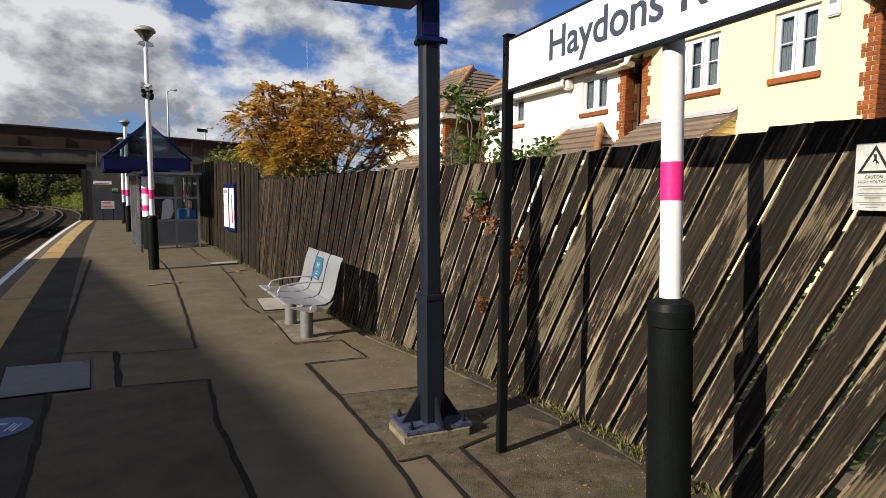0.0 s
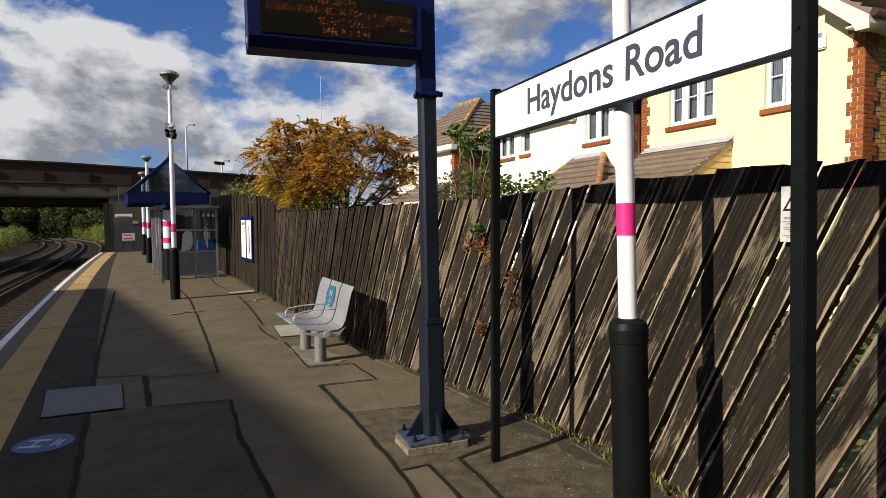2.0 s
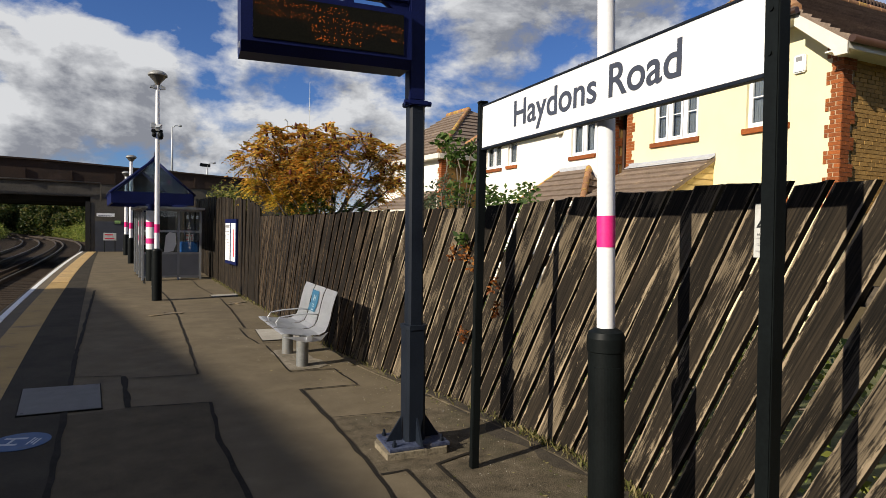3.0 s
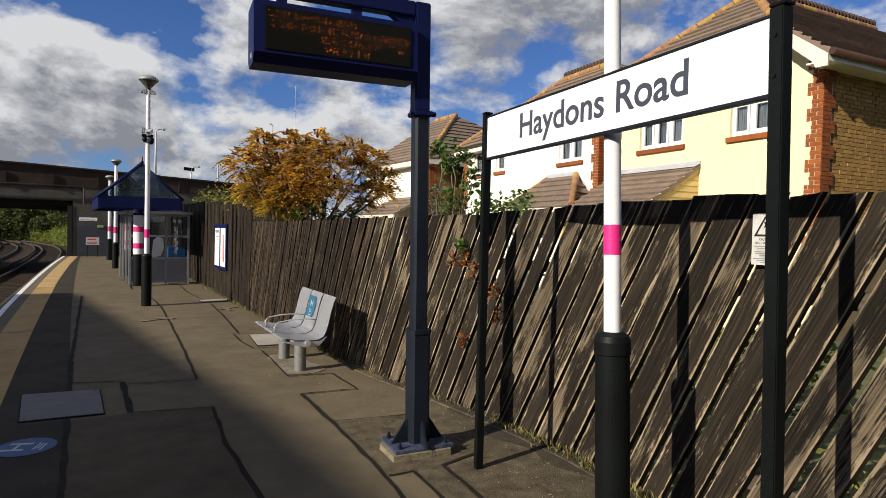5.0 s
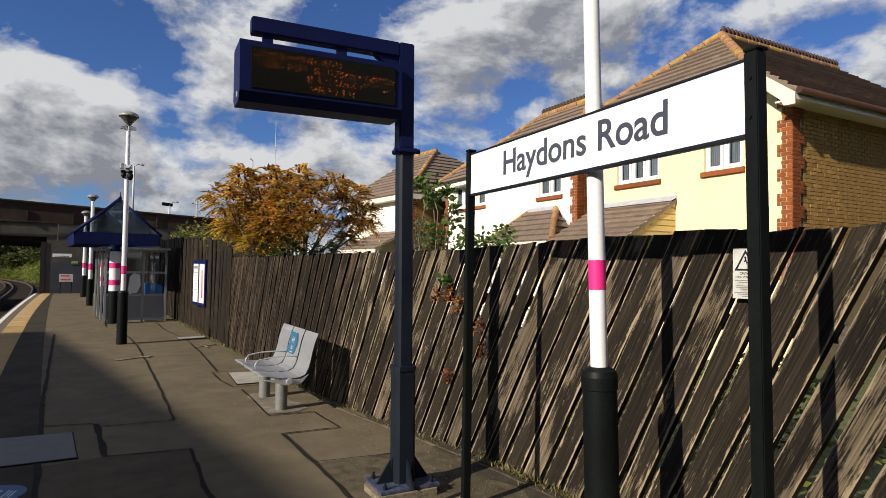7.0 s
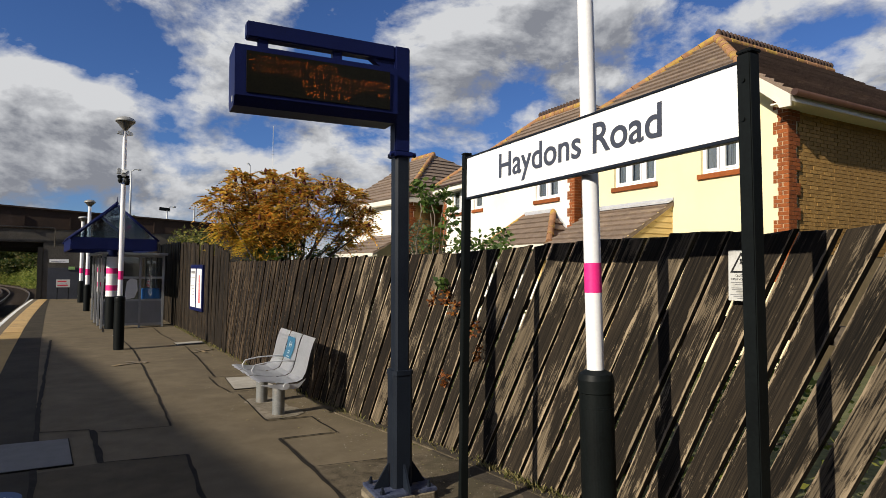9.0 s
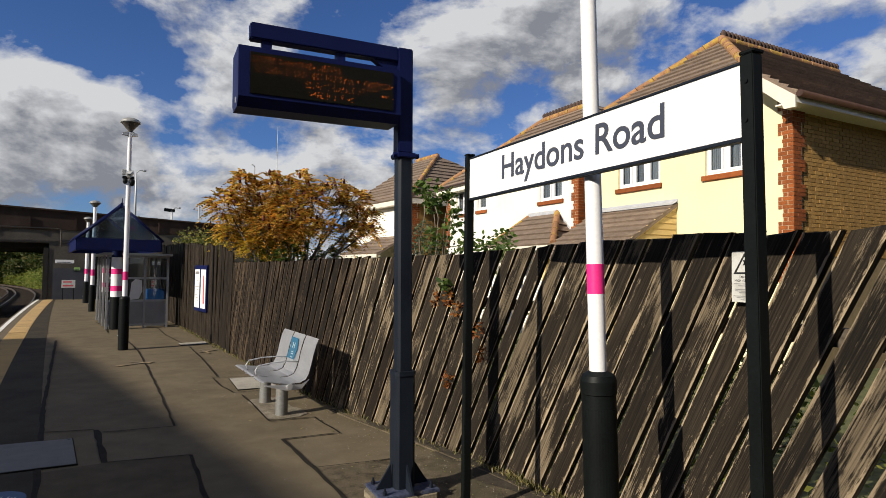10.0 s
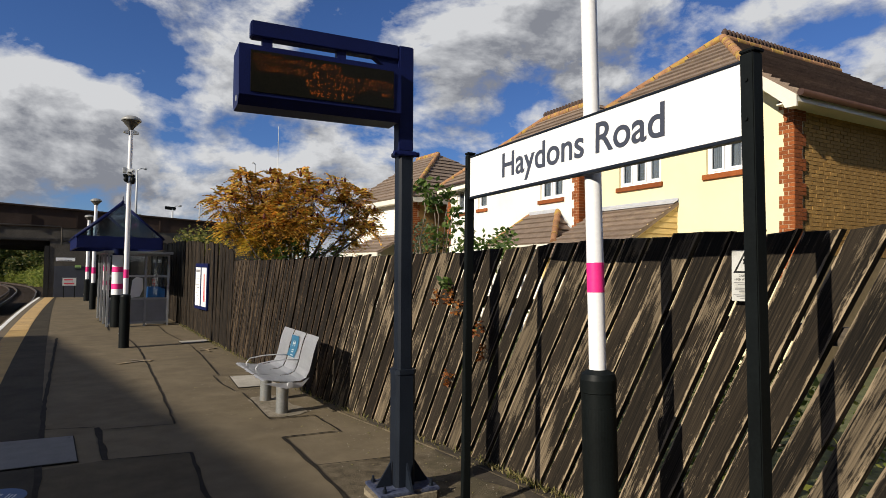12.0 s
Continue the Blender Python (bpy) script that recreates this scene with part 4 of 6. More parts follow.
# ---------------------------------------------------------------- tracks
def track_x(y):
    if y < 37:
        return edge_x(y) - 1.5
    ys = [37, 45, 52, 66, 80, 95, 110, 130]
    xs = [-2.05, -1.8, -1.6, -1.55, -2.4, -5.0, -9.2, -17.0]
    return sum(float(np.interp(y + k, ys, xs)) for k in (-4, -2, 0, 2, 4)) / 5


def rail(offset, z, label, conductor=False):
    t = thing("rail_track", label, "rail", (0, 0, 0), kind="structure", group="running rails")
    for name, w, z0, z1, material in (("web", 0.045 if not conductor else 0.05, z, z + 0.13, RAIL_STEEL), ("head", 0.036, z + 0.13, z + 0.16, RAIL_HEAD if not conductor else RAIL_STEEL)):
        bm = B()
        strip(bm, lambda y: track_x(y) + offset - w, lambda y: track_x(y) + offset + w, -20, 125, z1, 90, z1 - z0)
        part(name, bm, material, t)


for k, off in enumerate((0.72, -0.72, -3.4 + 0.72, -3.4 - 0.72)):
    rail(off, TRACK_Z + 0.10, "worn steel running rail on sleepers")
rail(-1.30, TRACK_Z + 0.16, "rusty conductor rail beside the running rails", True)
bm = B()
y = -10.0
while y < 110:
    for c in (0.0, -3.4):
        box(bm, track_x(y) + c - 1.25, track_x(y) + c + 1.25, y - 0.12, y + 0.12, TRACK_Z - 0.02, TRACK_Z + 0.10)
    y += 0.65
tagged(new("sleepers", mesh_of("sleepers", bm, SLEEPER)), "weathered sleepers under both tracks", "sleepers", kind="stuff")

# ---------------------------------------------------------------- unseen block added across the tracks to shade the platform
bm = B()
# top outline shaped to the platform's shadow edge; dark brick keeps bounce low
slab(bm, [(-22.0, -40.0, TRACK_Z), (-22.0, 13.8, TRACK_Z), (-22.0, 13.8, 10.92), (-22.0, 9.8, 11.16), (-22.0, 5.5, 11.41), (-22.0, 1.8, 11.64), (-22.0, 0.0, 11.68), (-22.0, -40.0, 11.9)], (-14, 0, 0))
structure("wall_across_tracks", bm, BRICK_DARK, "unseen tall block added across the tracks to shade the platform", "building")

# added out of view: hides sky behind the camera so shade gets deeper
bm = B()
box(bm, -1.3, 2.9, -18.0, -5.2, 0.0, 9.0)
structure("wall_behind", bm, BRICK_DARK, "unseen plain block added behind the camera to cut sky light", "building")
# second added block out of view, dark so that it returns little light
bm = B()
box(bm, 9.5, 26.0, -20.0, -4.5, -0.06, 6.2)
structure("wall_beside", bm, BRICK_DARK, "unseen plain block added beside the gardens to cut ambient light", "building")


# ---------------------------------------------------------------- platform seams, lids, patches
def ribbon(points, w, z, seed=0):
    bm = B()
    r = random.Random(seed)
    pts = []
    for (a, b), (c, d) in zip(points, points[1:]):
        n = max(2, int(math.hypot(c - a, d - b) / 0.15))
        for i in range(n):
            pts.append(Vector((a + (c - a) * i / n + r.uniform(-0.008, 0.008), b + (d - b) * i / n + r.uniform(-0.008, 0.008), z)))
    pts.append(Vector((*points[-1], z)))
    pairs = []
    for i, p in enumerate(pts):
        t = (pts[min(i + 1, len(pts) - 1)] - pts[max(i - 1, 0)]).normalized()
        nrm = Vector((-t.y, t.x, 0))
        ww = w * r.uniform(0.75, 1.25) / 2
        pairs.append((bm.verts.new(p + nrm * ww), bm.verts.new(p - nrm * ww)))
    for (a, b), (c, d) in zip(pairs, pairs[1:]):
        bm.faces.new((a, b, d, c))
    return bm


def patch(name, outline, material, label, z=0.0015):
    bm = B()
    bm.faces.new([bm.verts.new((x, y, z)) for x, y in outline])
    return structure(name, bm, material, label, "patch")


patch("paved_patch_1", [(1.66, 4.27), (2.18, 4.17), (2.9, 4.1), (2.9, 2.3), (2.3, -5.0), (0.45, -5.0), (1.47, 2.55), (1.54, 2.98), (1.60, 3.6)], GRAVELLY, "gravelly worn asphalt patch round the posts")
patch("paved_patch_2", [(1.56, 2.95), (1.76, 2.95), (1.69, 2.38), (1.6, 1.6), (1.05, -3.0), (0.85, -3.0), (1.49, 2.5)], ASPHALT, "smooth asphalt patch beside the posts", 0.003)
patch("paved_patch_3", [(-0.33, 5.36), (0.14, 5.38), (0.83, 5.22), (0.72, 3.9), (0.69, 2.9), (0.40, -5.0), (-0.72, -5.0), (-0.40, 3.4)], mat("gritty_brown_asphalt", (0.062, 0.050, 0.033), (0.108, 0.088, 0.058), 4, 0.95, spec=0.1, fine=150, bump=0.35, spread=0.26, vary=0), "gritty brown asphalt patch on the platform")
patch("paved_patch_4", [(1.84, 6.15), (2.0, 6.08), (2.2, 6.1), (2.34, 6.2), (2.36, 6.5), (2.30, 6.62), (2.32, 6.9), (2.36, 7.2), (2.2, 7.32), (1.98, 7.3), (1.88, 7.12), (1.92, 6.85), (1.86, 6.55)], mat("rough_concrete_footing", (0.13, 0.11, 0.08), (0.27, 0.235, 0.18), 6, 0.95, fine=60, bump=0.7, spread=0.2, stain=(0.10, 0.085, 0.06), stain_scale=5, vary=0), "rough pale concrete footing under the bench legs", 0.0035)
SEAMS = [
    ([(-0.36, 6.82), (0.14, 6.66)], 0.03), ([(0.16, 6.62), (0.14, 5.38)], 0.085), ([(0.20, 6.5), (0.88, 6.37)], 0.025),
    ([(0.14, 5.38), (0.83, 5.22)], 0.03), ([(0.83, 5.22), (0.72, 4.21), (0.71, 3.71), (0.69, 2.98), (0.6, 1.2), (0.55, -0.8), (0.40, -5.0)], 0.055),
    ([(0.88, 6.37), (1.02, 8.2), (1.18, 10.61), (1.32, 12.93), (1.34, 14.6), (1.30, 16.2)], 0.035),
    ([(-0.06, 15.8), (-0.22, 10.8), (-0.31, 8.0), (-0.35, 5.4), (-0.38, 3.74), (-0.44, 1.2), (-0.5, -1.0), (-0.68, -5.0)], 0.07),
    ([(2.57, 9.0), (1.92, 9.16), (1.86, 8.4), (1.90, 7.85), (2.6, 7.78)], 0.03), ([(1.96, 7.63), (1.88, 6.6), (1.83, 6.05)], 0.03),
    ([(1.83, 6.05), (2.33, 5.98), (2.31, 5.19), (1.71, 5.27)], 0.035), ([(1.71, 5.27), (1.65, 4.28), (1.60, 3.6), (1.54, 2.98), (1.47, 2.55), (1.3, 1.5), (0.45, -5.0)], 0.05),
    ([(1.65, 4.28), (2.18, 4.17), (2.55, 4.1)], 0.025), ([(1.56, 2.97), (1.76, 2.96), (1.69, 2.41), (1.6, 1.6)], 0.04),
    ([(2.35, 3.02), (2.0, 2.95), (1.91, 2.29), (1.8, 1.5)], 0.04), ([(2.0, 9.2), (2.2, 11.2), (2.35, 13.2), (2.30, 16.0), (2.4, 18.0)], 0.03),
    ([(1.18, 13.3), (2.0, 13.42), (2.85, 13.5)], 0.04), ([(1.1, 17.2), (1.2, 18.9), (1.05, 20.5)], 0.04),
]
for i, (pts, w) in enumerate(SEAMS):
    structure("seam_%d" % (i + 1), ribbon(pts, w * 0.66, 0.004 + 0.0004 * i, i), TAR, "dark tar seam between asphalt patches", "seam")


def lid(outline, material, label, border=0.02):
    t = thing("access_cover", label, "access cover", (outline[0][0], outline[0][1], 0))
    o = Vector((outline[0][0], outline[0][1], 0))
    c = sum((Vector((x, y, 0)) for x, y in outline), Vector()) / len(outline)
    bm = B()
    slab(bm, [Vector((x, y, 0.0135)) - o for x, y in outline], (0, 0, -0.012))
    part("plate", bm, material, t)
    bm = B()
    slab(bm, [c + (Vector((x, y, 0)) - c) * 1.035 - o + Vector((0, 0, 0.0105)) for x, y in outline], (0, 0, -0.01))
    part("frame", bm, TAR, t)
    for x, y in outline[::2]:
        bm = B()
        p = c + (Vector((x, y, 0)) - c) * 0.9 - o
        cyl(bm, p + Vector((0, 0, 0.0134)), p + Vector((0, 0, 0.016)), 0.012, n=8)
        part("lifting_hole", bm, BLACK_INK, t)
    return t


lid([(-0.70, 5.51), (-0.73, 6.46), (-0.07, 6.36), (-0.07, 5.45)], STEEL_LID, "pale grey steel access cover set in the platform")
lid([(2.12, 8.95), (2.62, 8.83), (2.56, 7.95), (2.0, 8.0)], CONCRETE, "pale concrete access cover behind the bench")
lid([(2.25, 13.55), (2.25, 13.95), (2.85, 14.05), (2.85, 13.65)], CONCRETE, "pale concrete access cover near the tall fence")


def floor_sticker():
    t = thing("floor_sticker", "worn round blue distance notice stuck on the platform", "sticker", (-0.62, 4.80, 0.0), -20)
    bm = B()
    lathe(bm, [(0.205, 0.002), (0.205, 0.005)], 36)
    part("disc", bm, FLOOR_BLUE, t)
    bm = B()
    for x0, x1, y0, y1 in ((-0.13, 0.03, 0.05, 0.085), (-0.15, 0.01, -0.085, -0.05), (-0.07, -0.05, -0.05, 0.05)):
        box(bm, x0, x1, y0, y1, 0.005, 0.0062)
    part("symbol", bm, FLOOR_WHITE, t, "white distance symbol")
    bm = B()
    for x, a, b in ((0.075, -0.07, 0.08), (0.10, -0.05, 0.06), (0.125, -0.08, 0.06)):
        box(bm, x - 0.006, x + 0.006, a, b, 0.005, 0.0062)
    part("print", bm, FLOOR_WHITE, t)


floor_sticker()


# ---------------------------------------------------------------- warning plate and posters on the fence
def text_mesh(body, height, at, width=None):
    """Flat lettering in the y-z plane that reads from -x; returns a mesh."""
    cu = bpy.data.curves.new("print", "FONT")
    cu.body, cu.size, cu.extrude = body, height, 0.0004
    tmp = new("print", cu)
    bpy.context.view_layer.update()
    me = bpy.data.meshes.new_from_object(tmp)
    bpy.data.objects.remove(tmp)
    xs, ys = [v.co.x for v in me.vertices], [v.co.y for v in me.vertices]
    mid, w = (max(xs) + min(xs)) / 2, max(xs) - min(xs)
    s = (width / w) if width else 1.0
    for v in me.vertices:
        x, y, z = v.co
        v.co = (at[0] - z, at[1] - (x - mid) * s, at[2] + y)
    return me


def warning_plate():
    t = thing("warning_plate", "grey-white high voltage caution plate screwed to the fence", "warning sign", (2.69, 0.985, 1.598), -9.5)
    t.matrix_basis = pose(2.69, 1.0, 1.598, 0, 0, -9.5) @ Matrix.Diagonal((1, 0.78, 0.85, 1))
    bm = B()
    box(bm, -0.004, 0.0, -0.10, 0.10, 0.0, 0.315, 0.001)
    p = part("plate", bm, PLATE_WHITE, t)
    bm = B()
    o, i = [(-0.085, 0.175), (0.085, 0.175), (0.0, 0.305)], [(-0.062, 0.187), (0.062, 0.187), (0.0, 0.283)]
    for k in range(3):
        a, b, c, d = o[k], o[(k + 1) % 3], i[(k + 1) % 3], i[k]
        slab(bm, [(-0.0042, y, z) for y, z in (a, b, c, d)], (-0.0012, 0, 0))
    part("triangle", bm, BLACK_INK, t)
    bm = B()
    slab(bm, [(-0.0042, y, z) for y, z in ((0.012, 0.262), (-0.006, 0.262), (0.012, 0.228), (-0.004, 0.232), (-0.014, 0.195), (-0.008, 0.222), (-0.022, 0.218))], (-0.0012, 0, 0))
    part("bolt_symbol", bm, BLACK_INK, t)
    for body, h, z, w in (("CAUTION", 0.022, 0.150, 0.085), ("HIGH VOLTAGE", 0.02, 0.128, 0.15)):
        me = text_mesh(body, h, (-0.0046, 0.0, z), w)
        me.materials.append(BLACK_INK)
        ob = new("lettering", me)
        ob.parent = t
    bm = B()
    for k, z in enumerate((0.112, 0.100, 0.078, 0.068, 0.058, 0.036, 0.026, 0.014)):
        w = (0.08, 0.05, 0.075, 0.07, 0.04, 0.085, 0.06, 0.03)[k]
        box(bm, -0.0052, -0.0041, -w, w, z, z + 0.0045)
    part("print", bm, GREY_INK, t)
    for z in (0.02, 0.295):
        bm = B()
        cyl(bm, (-0.004, -0.085, z), (-0.007, -0.085, z), 0.004, n=6)
        part("screw", bm, BLACK_INK, t)


warning_plate()


def poster_case():
    y0, y1, z0, z1 = 14.1, 15.25, 0.68, 1.80
    t = thing("poster_case", "navy framed case with two posters on the tall fence", "notice board", (2.86, (y0 + y1) / 2, z0), 2)
    h, w = z1 - z0, (y1 - y0) / 2
    bm = B()
    box(bm, -0.02, 0.06, -w, w, 0, h, 0.006)
    part("frame", bm, NAVY_BLUE, t)
    for k, (a, b) in enumerate(((-w + 0.07, -0.06), (0.06, w - 0.07))):
        bm = B()
        box(bm, -0.024, -0.021, a, b, 0.08, h - 0.10)
        p = part("poster", bm, PAPER, t, "white printed poster")
        bm = B()
        if k == 1:
            box(bm, -0.0255, -0.0245, a + 0.04, b - 0.04, h - 0.22, h - 0.15)
            for q in range(9):
                box(bm, -0.0255, -0.0245, a + 0.05, b - 0.05 - 0.12 * (q % 3), h - 0.32 - q * 0.07, h - 0.305 - q * 0.07)
            part("print", bm, GREY_INK, p)
        else:
            slab(bm, [(-0.0245, a + 0.10, 0.2), (-0.0245, a + 0.22, 0.2), (-0.0245, b - 0.20, h - 0.25), (-0.0245, b - 0.28, h - 0.25)], (-0.001, 0, 0))
            part("print", bm, RED_INK, p, "red stripe print")


poster_case()


# ---------------------------------------------------------------- shelter and canopy
def shelter():
    t = thing("waiting_shelter", "grey aluminium and glass waiting shelter on the platform", "shelter", (1.13, 18.2, 0))
    W, D, H = 1.54, 3.3, 2.06
    xs, ys = (0.0, 0.94, W), (0.0, 1.1, 2.2, D)
    for x in xs:
        bm = B()
        box(bm, x - 0.03, x + 0.03, -0.03, 0.03, 0, H, 0.004)
        part("mullion", bm, GREY_FRAME, t)
    for y in ys[1:]:
        bm = B()
        box(bm, -0.03, 0.03, y - 0.03, y + 0.03, 0, H, 0.004)
        part("mullion", bm, GREY_FRAME, t)
    for z in (0.10, 0.78, 1.42, H - 0.03):
        bm = B()
        box(bm, 0.03, W - 0.03, -0.025, 0.025, z - 0.03, z + 0.03, 0.003)
        part("transom", bm, GREY_FRAME, t)
    for a, b in zip(xs, xs[1:]):
        bm = B()
        box(bm, a + 0.03, b - 0.03, -0.008, 0.008, 0.13, 0.75)
        part("panel", bm, GREY_PANEL, t, "grey lower panel")
        for z0, z1 in ((0.81, 1.39), (1.45, H - 0.06)):
            bm = B()
            box(bm, a + 0.03, b - 0.03, -0.004, 0.004, z0, z1)
            part("pane", bm, SHELTER_GLASS, t).visible_shadow = False
    for a, b in zip(ys[2:], ys[3:]):
        bm = B()
        box(bm, -0.004, 0.004, a + 0.03, b - 0.03, 0.13, H - 0.06)
        part("pane", bm, SHELTER_GLASS, t).visible_shadow = False
    bm = B()
    box(bm, W - 0.005, W + 0.005, 0.03, D, 0.1, H, 0.001)
    part("back_glass", bm, SHELTER_GLASS, t).visible_shadow = False
    for y in ys[1:]:
        bm = B()
        box(bm, W - 0.03, W + 0.03, y - 0.03, y + 0.03, 0, H, 0.004)
        part("mullion", bm, GREY_FRAME, t)
    bm = B()
    box(bm, -0.12, W + 0.10, -0.14, D + 0.1, H, H + 0.07, 0.01)
    part("roof", bm, GREY_FRAME, t)
    bm = B()
    slab(bm, [(0.55, -0.012, 0.80), (0.80, -0.012, 0.84), (0.88, -0.012, 1.05), (0.86, -0.012, 1.36), (0.70, -0.012, 1.40), (0.60, -0.012, 1.30)], (0, -0.003, 0))
    part("paper_notice", bm, PAPER, t, "torn white paper notice")
    bm = B()
    box(bm, 0.30, 0.42, -0.012, -0.008, 1.66, 1.82)
    part("yellow_notice", bm, mat("yellow_paper", (0.7, 0.6, 0.05), (0.75, 0.65, 0.08), bump=0), t, "yellow notice")
    s = thing("blue_crate", "blue plastic crate standing in the waiting shelter", "crate", (2.42, 18.75, 0.0))
    bm = B()
    box(bm, -0.24, 0.24, -0.17, 0.17, 0.70, 1.10, 0.02)
    part("crate_body", bm, BLUE_BOX, s)
    bm = B()
    box(bm, -0.26, 0.26, -0.19, 0.19, 0.0, 0.70, 0.015)
    part("crate_stand", bm, GREY_PANEL, s)


shelter()


def canopy():
    t = thing("entrance_canopy", "navy gabled canopy with tinted glass over the platform entrance", "canopy", (1.37, 17.6, 0))
    w, z0, z1, ridge, D = 1.01, 2.17, 2.50, 3.40, 4.8
    for y in (0.0, D):
        bm = B()
        box(bm, -w, w, y - 0.03, y + 0.03, z0, z1, 0.01)
        part("fascia", bm, NAVY_BLUE, t)
        for s in (-1, 1):
            bm = B()
            tube(bm, [(s * (w + 0.06), y, z1 - 0.05), (0, y, ridge)], 0.035, 6)
            part("rafter", bm, NAVY_BLUE, t)
        bm = B()
        slab(bm, [(-w + 0.05, y, z1), (w - 0.05, y, z1), (0, y, ridge - 0.06)], (0, 0.006, 0))
        part("gable_glass", bm, ROOF_GLASS, t, "tinted gable glass")
    for s in (-1, 1):
        bm = B()
        box(bm, s * w - 0.03, s * w + 0.03, 0.031, D - 0.031, z0, z1, 0.01)
        part("fascia", bm, NAVY_BLUE, t)
        bm = B()
        slab(bm, [(s * (w + 0.06), -0.05, z1 - 0.03), (s * (w + 0.06), D + 0.05, z1 - 0.03), (0, D + 0.05, ridge + 0.03), (0, -0.05, ridge + 0.03)], (0, 0, 0.012))
        part("roof_glass", bm, ROOF_GLASS, t, "tinted roof glass")
        for k in range(1, 6):
            bm = B()
            y = D * k / 6
            tube(bm, [(s * (w + 0.06), y, z1), (0, y, ridge + 0.05)], 0.022, 6)
            part("glazing_bar", bm, NAVY_BLUE, t)
    bm = B()
    tube(bm, [(0, -0.05, ridge + 0.05), (0, D + 0.05, ridge + 0.05)], 0.04, 8)
    cyl(bm, (0, -0.03, ridge + 0.05), (0, -0.03, ridge + 0.22), 0.02, 0.004, 8)
    part("ridge", bm, NAVY_BLUE, t)
    for y, r in ((0.55, 0.145), (D - 0.5, 0.145)):
        bm = B()
        lathe(bm, [(r, 0.0), (r, 0.90)], 24, (-0.02, y, 0))
        c = part("column", bm, BLACK_PAINT, t, "black column base")
        for a, b, m in ((0.90, 1.06, WHITE_PAINT), (1.06, 1.21, MAGENTA), (1.21, 1.53, WHITE_PAINT), (1.53, 1.68, MAGENTA), (1.68, 2.0, WHITE_PAINT), (2.0, 2.2, NAVY_BLUE)):
            bm = B()
            lathe(bm, [(r - 0.004, a), (r - 0.004, b)], 24, (-0.02, y, 0))
            part("column_band", bm, m, c)


canopy()


# ---------------------------------------------------------------- road bridge
def bridge():
    t = thing("road_bridge", "rusty girder road bridge on concrete beams over the tracks", "bridge", (0, 36.0, 0))
    bm = B()
    slab(bm, [(-16, -0.05, 3.62), (12, -0.05, 3.60), (12, -0.05, 4.20), (-2.2, -0.05, 4.72), (-16, -0.05, 4.9)], (0, 0.35, 0))
    g = part("girder", bm, RUST, t, "rust-brown girder")
    for x in range(-15, 12, 2):
        bm = B()
        z0 = 3.62
        box(bm, x - 0.04, x + 0.04, -0.12, -0.05, z0 + 0.03, 4.25, 0.004)
        part("stiffener", bm, RUST, g)
    bm = B()
    slab(bm, [(-16, -0.16, 4.82), (-2.2, -0.16, 4.66), (12, -0.16, 4.14), (12, -0.16, 4.22), (-2.2, -0.16, 4.74), (-16, -0.16, 4.92)], (0, 0.45, 0))
    part("flange", bm, RUST, g)
    bm = B()
    box(bm, -16, 0.35, 0.0, 0.6, 2.91, 3.60, 0.02)
    part("edge_beam", bm, BRIDGE_CONC, t, "stained concrete edge beam")
    # the deck's colour carries the darkness of the opening below it
    bm = B()
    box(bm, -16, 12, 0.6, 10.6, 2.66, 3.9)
    part("deck", bm, SOFFIT, t, "deck with the shade beneath it put into its near-black colour")
    bm = B()
    slab(bm, [(-16, 10.6, 2.6), (12, 10.6, 2.6), (12, 10.6, 4.4), (-16, 10.6, 4.9)], (0, 0.35, 0))
    part("girder", bm, RUST, t)
    bm = B()
    tube(bm, [(-16, -0.2, 3.70), (0.3, -0.2, 3.66), (0.36, -0.2, 3.56), (0.36, -0.2, 2.7)], 0.035, 6)
    part("pipe", bm, BRIDGE_CONC, t, "pale conduit")
    bm = B()
    box(bm, -0.14, 12.0, 0.0, 11.0, -1.3, 2.91, 0.02)
    a = part("abutment", bm, BRIDGE_CONC, t, "concrete abutment")
    bm = B()
    box(bm, 0.08, 1.75, -0.04, 0.0, 0.0, 1.62)
    part("painted_panel", bm, BRIDGE_BLUE, a, "blue-grey painted panel")
    bm = B()
    box(bm, 0.36, 12.0, -0.02, 0.5, 2.92, 3.6)
    part("abutment_head", bm, BRIDGE_CONC, a)
    # pier in the same near-black as the deck
    bm = B()
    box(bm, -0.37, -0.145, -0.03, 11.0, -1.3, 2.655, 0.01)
    part("pier", bm, SOFFIT, t, "near-black steel pier")
    bm = B()
    box(bm, -26.0, -13.0, 0.0, 11.0, -1.3, 2.57, 0.02)
    part("abutment", bm, BRIDGE_CONC, t)
    # no opening here: a black sheet on the face paints a recess's shade
    bm = B()
    box(bm, 1.75, 3.6, -0.05, 0.0, 0.0, 2.3)
    part("doorway", bm, BLACK_PAINT, a, "flat black panel standing in for a shaded recess")


bridge()


def small_sign(name, label, x0, x1, y, z0, z1, material, posts=False, bars=2):
    t = thing(name, label, "sign", ((x0 + x1) / 2, y, 0 if posts else z0))
    b = 0 if not posts else z0
    w = (x1 - x0) / 2
    bm = B()
    box(bm, -w, w, -0.012, 0.0, b, b + z1 - z0, 0.003)
    p = part("board", bm, material, t)
    bm = B()
    h = z1 - z0
    for k in range(bars):
        zz = b + h * (0.25 + 0.5 * k / max(bars - 1, 1))
        box(bm, -w * 0.8, w * (0.7 - 0.2 * k), -0.0145, -0.0125, zz - h * 0.08, zz + h * 0.08)
    part("print", bm, INK if not posts else RED_INK, p)
    if posts:
        for s in (-0.8, 0.8):
            bm = B()
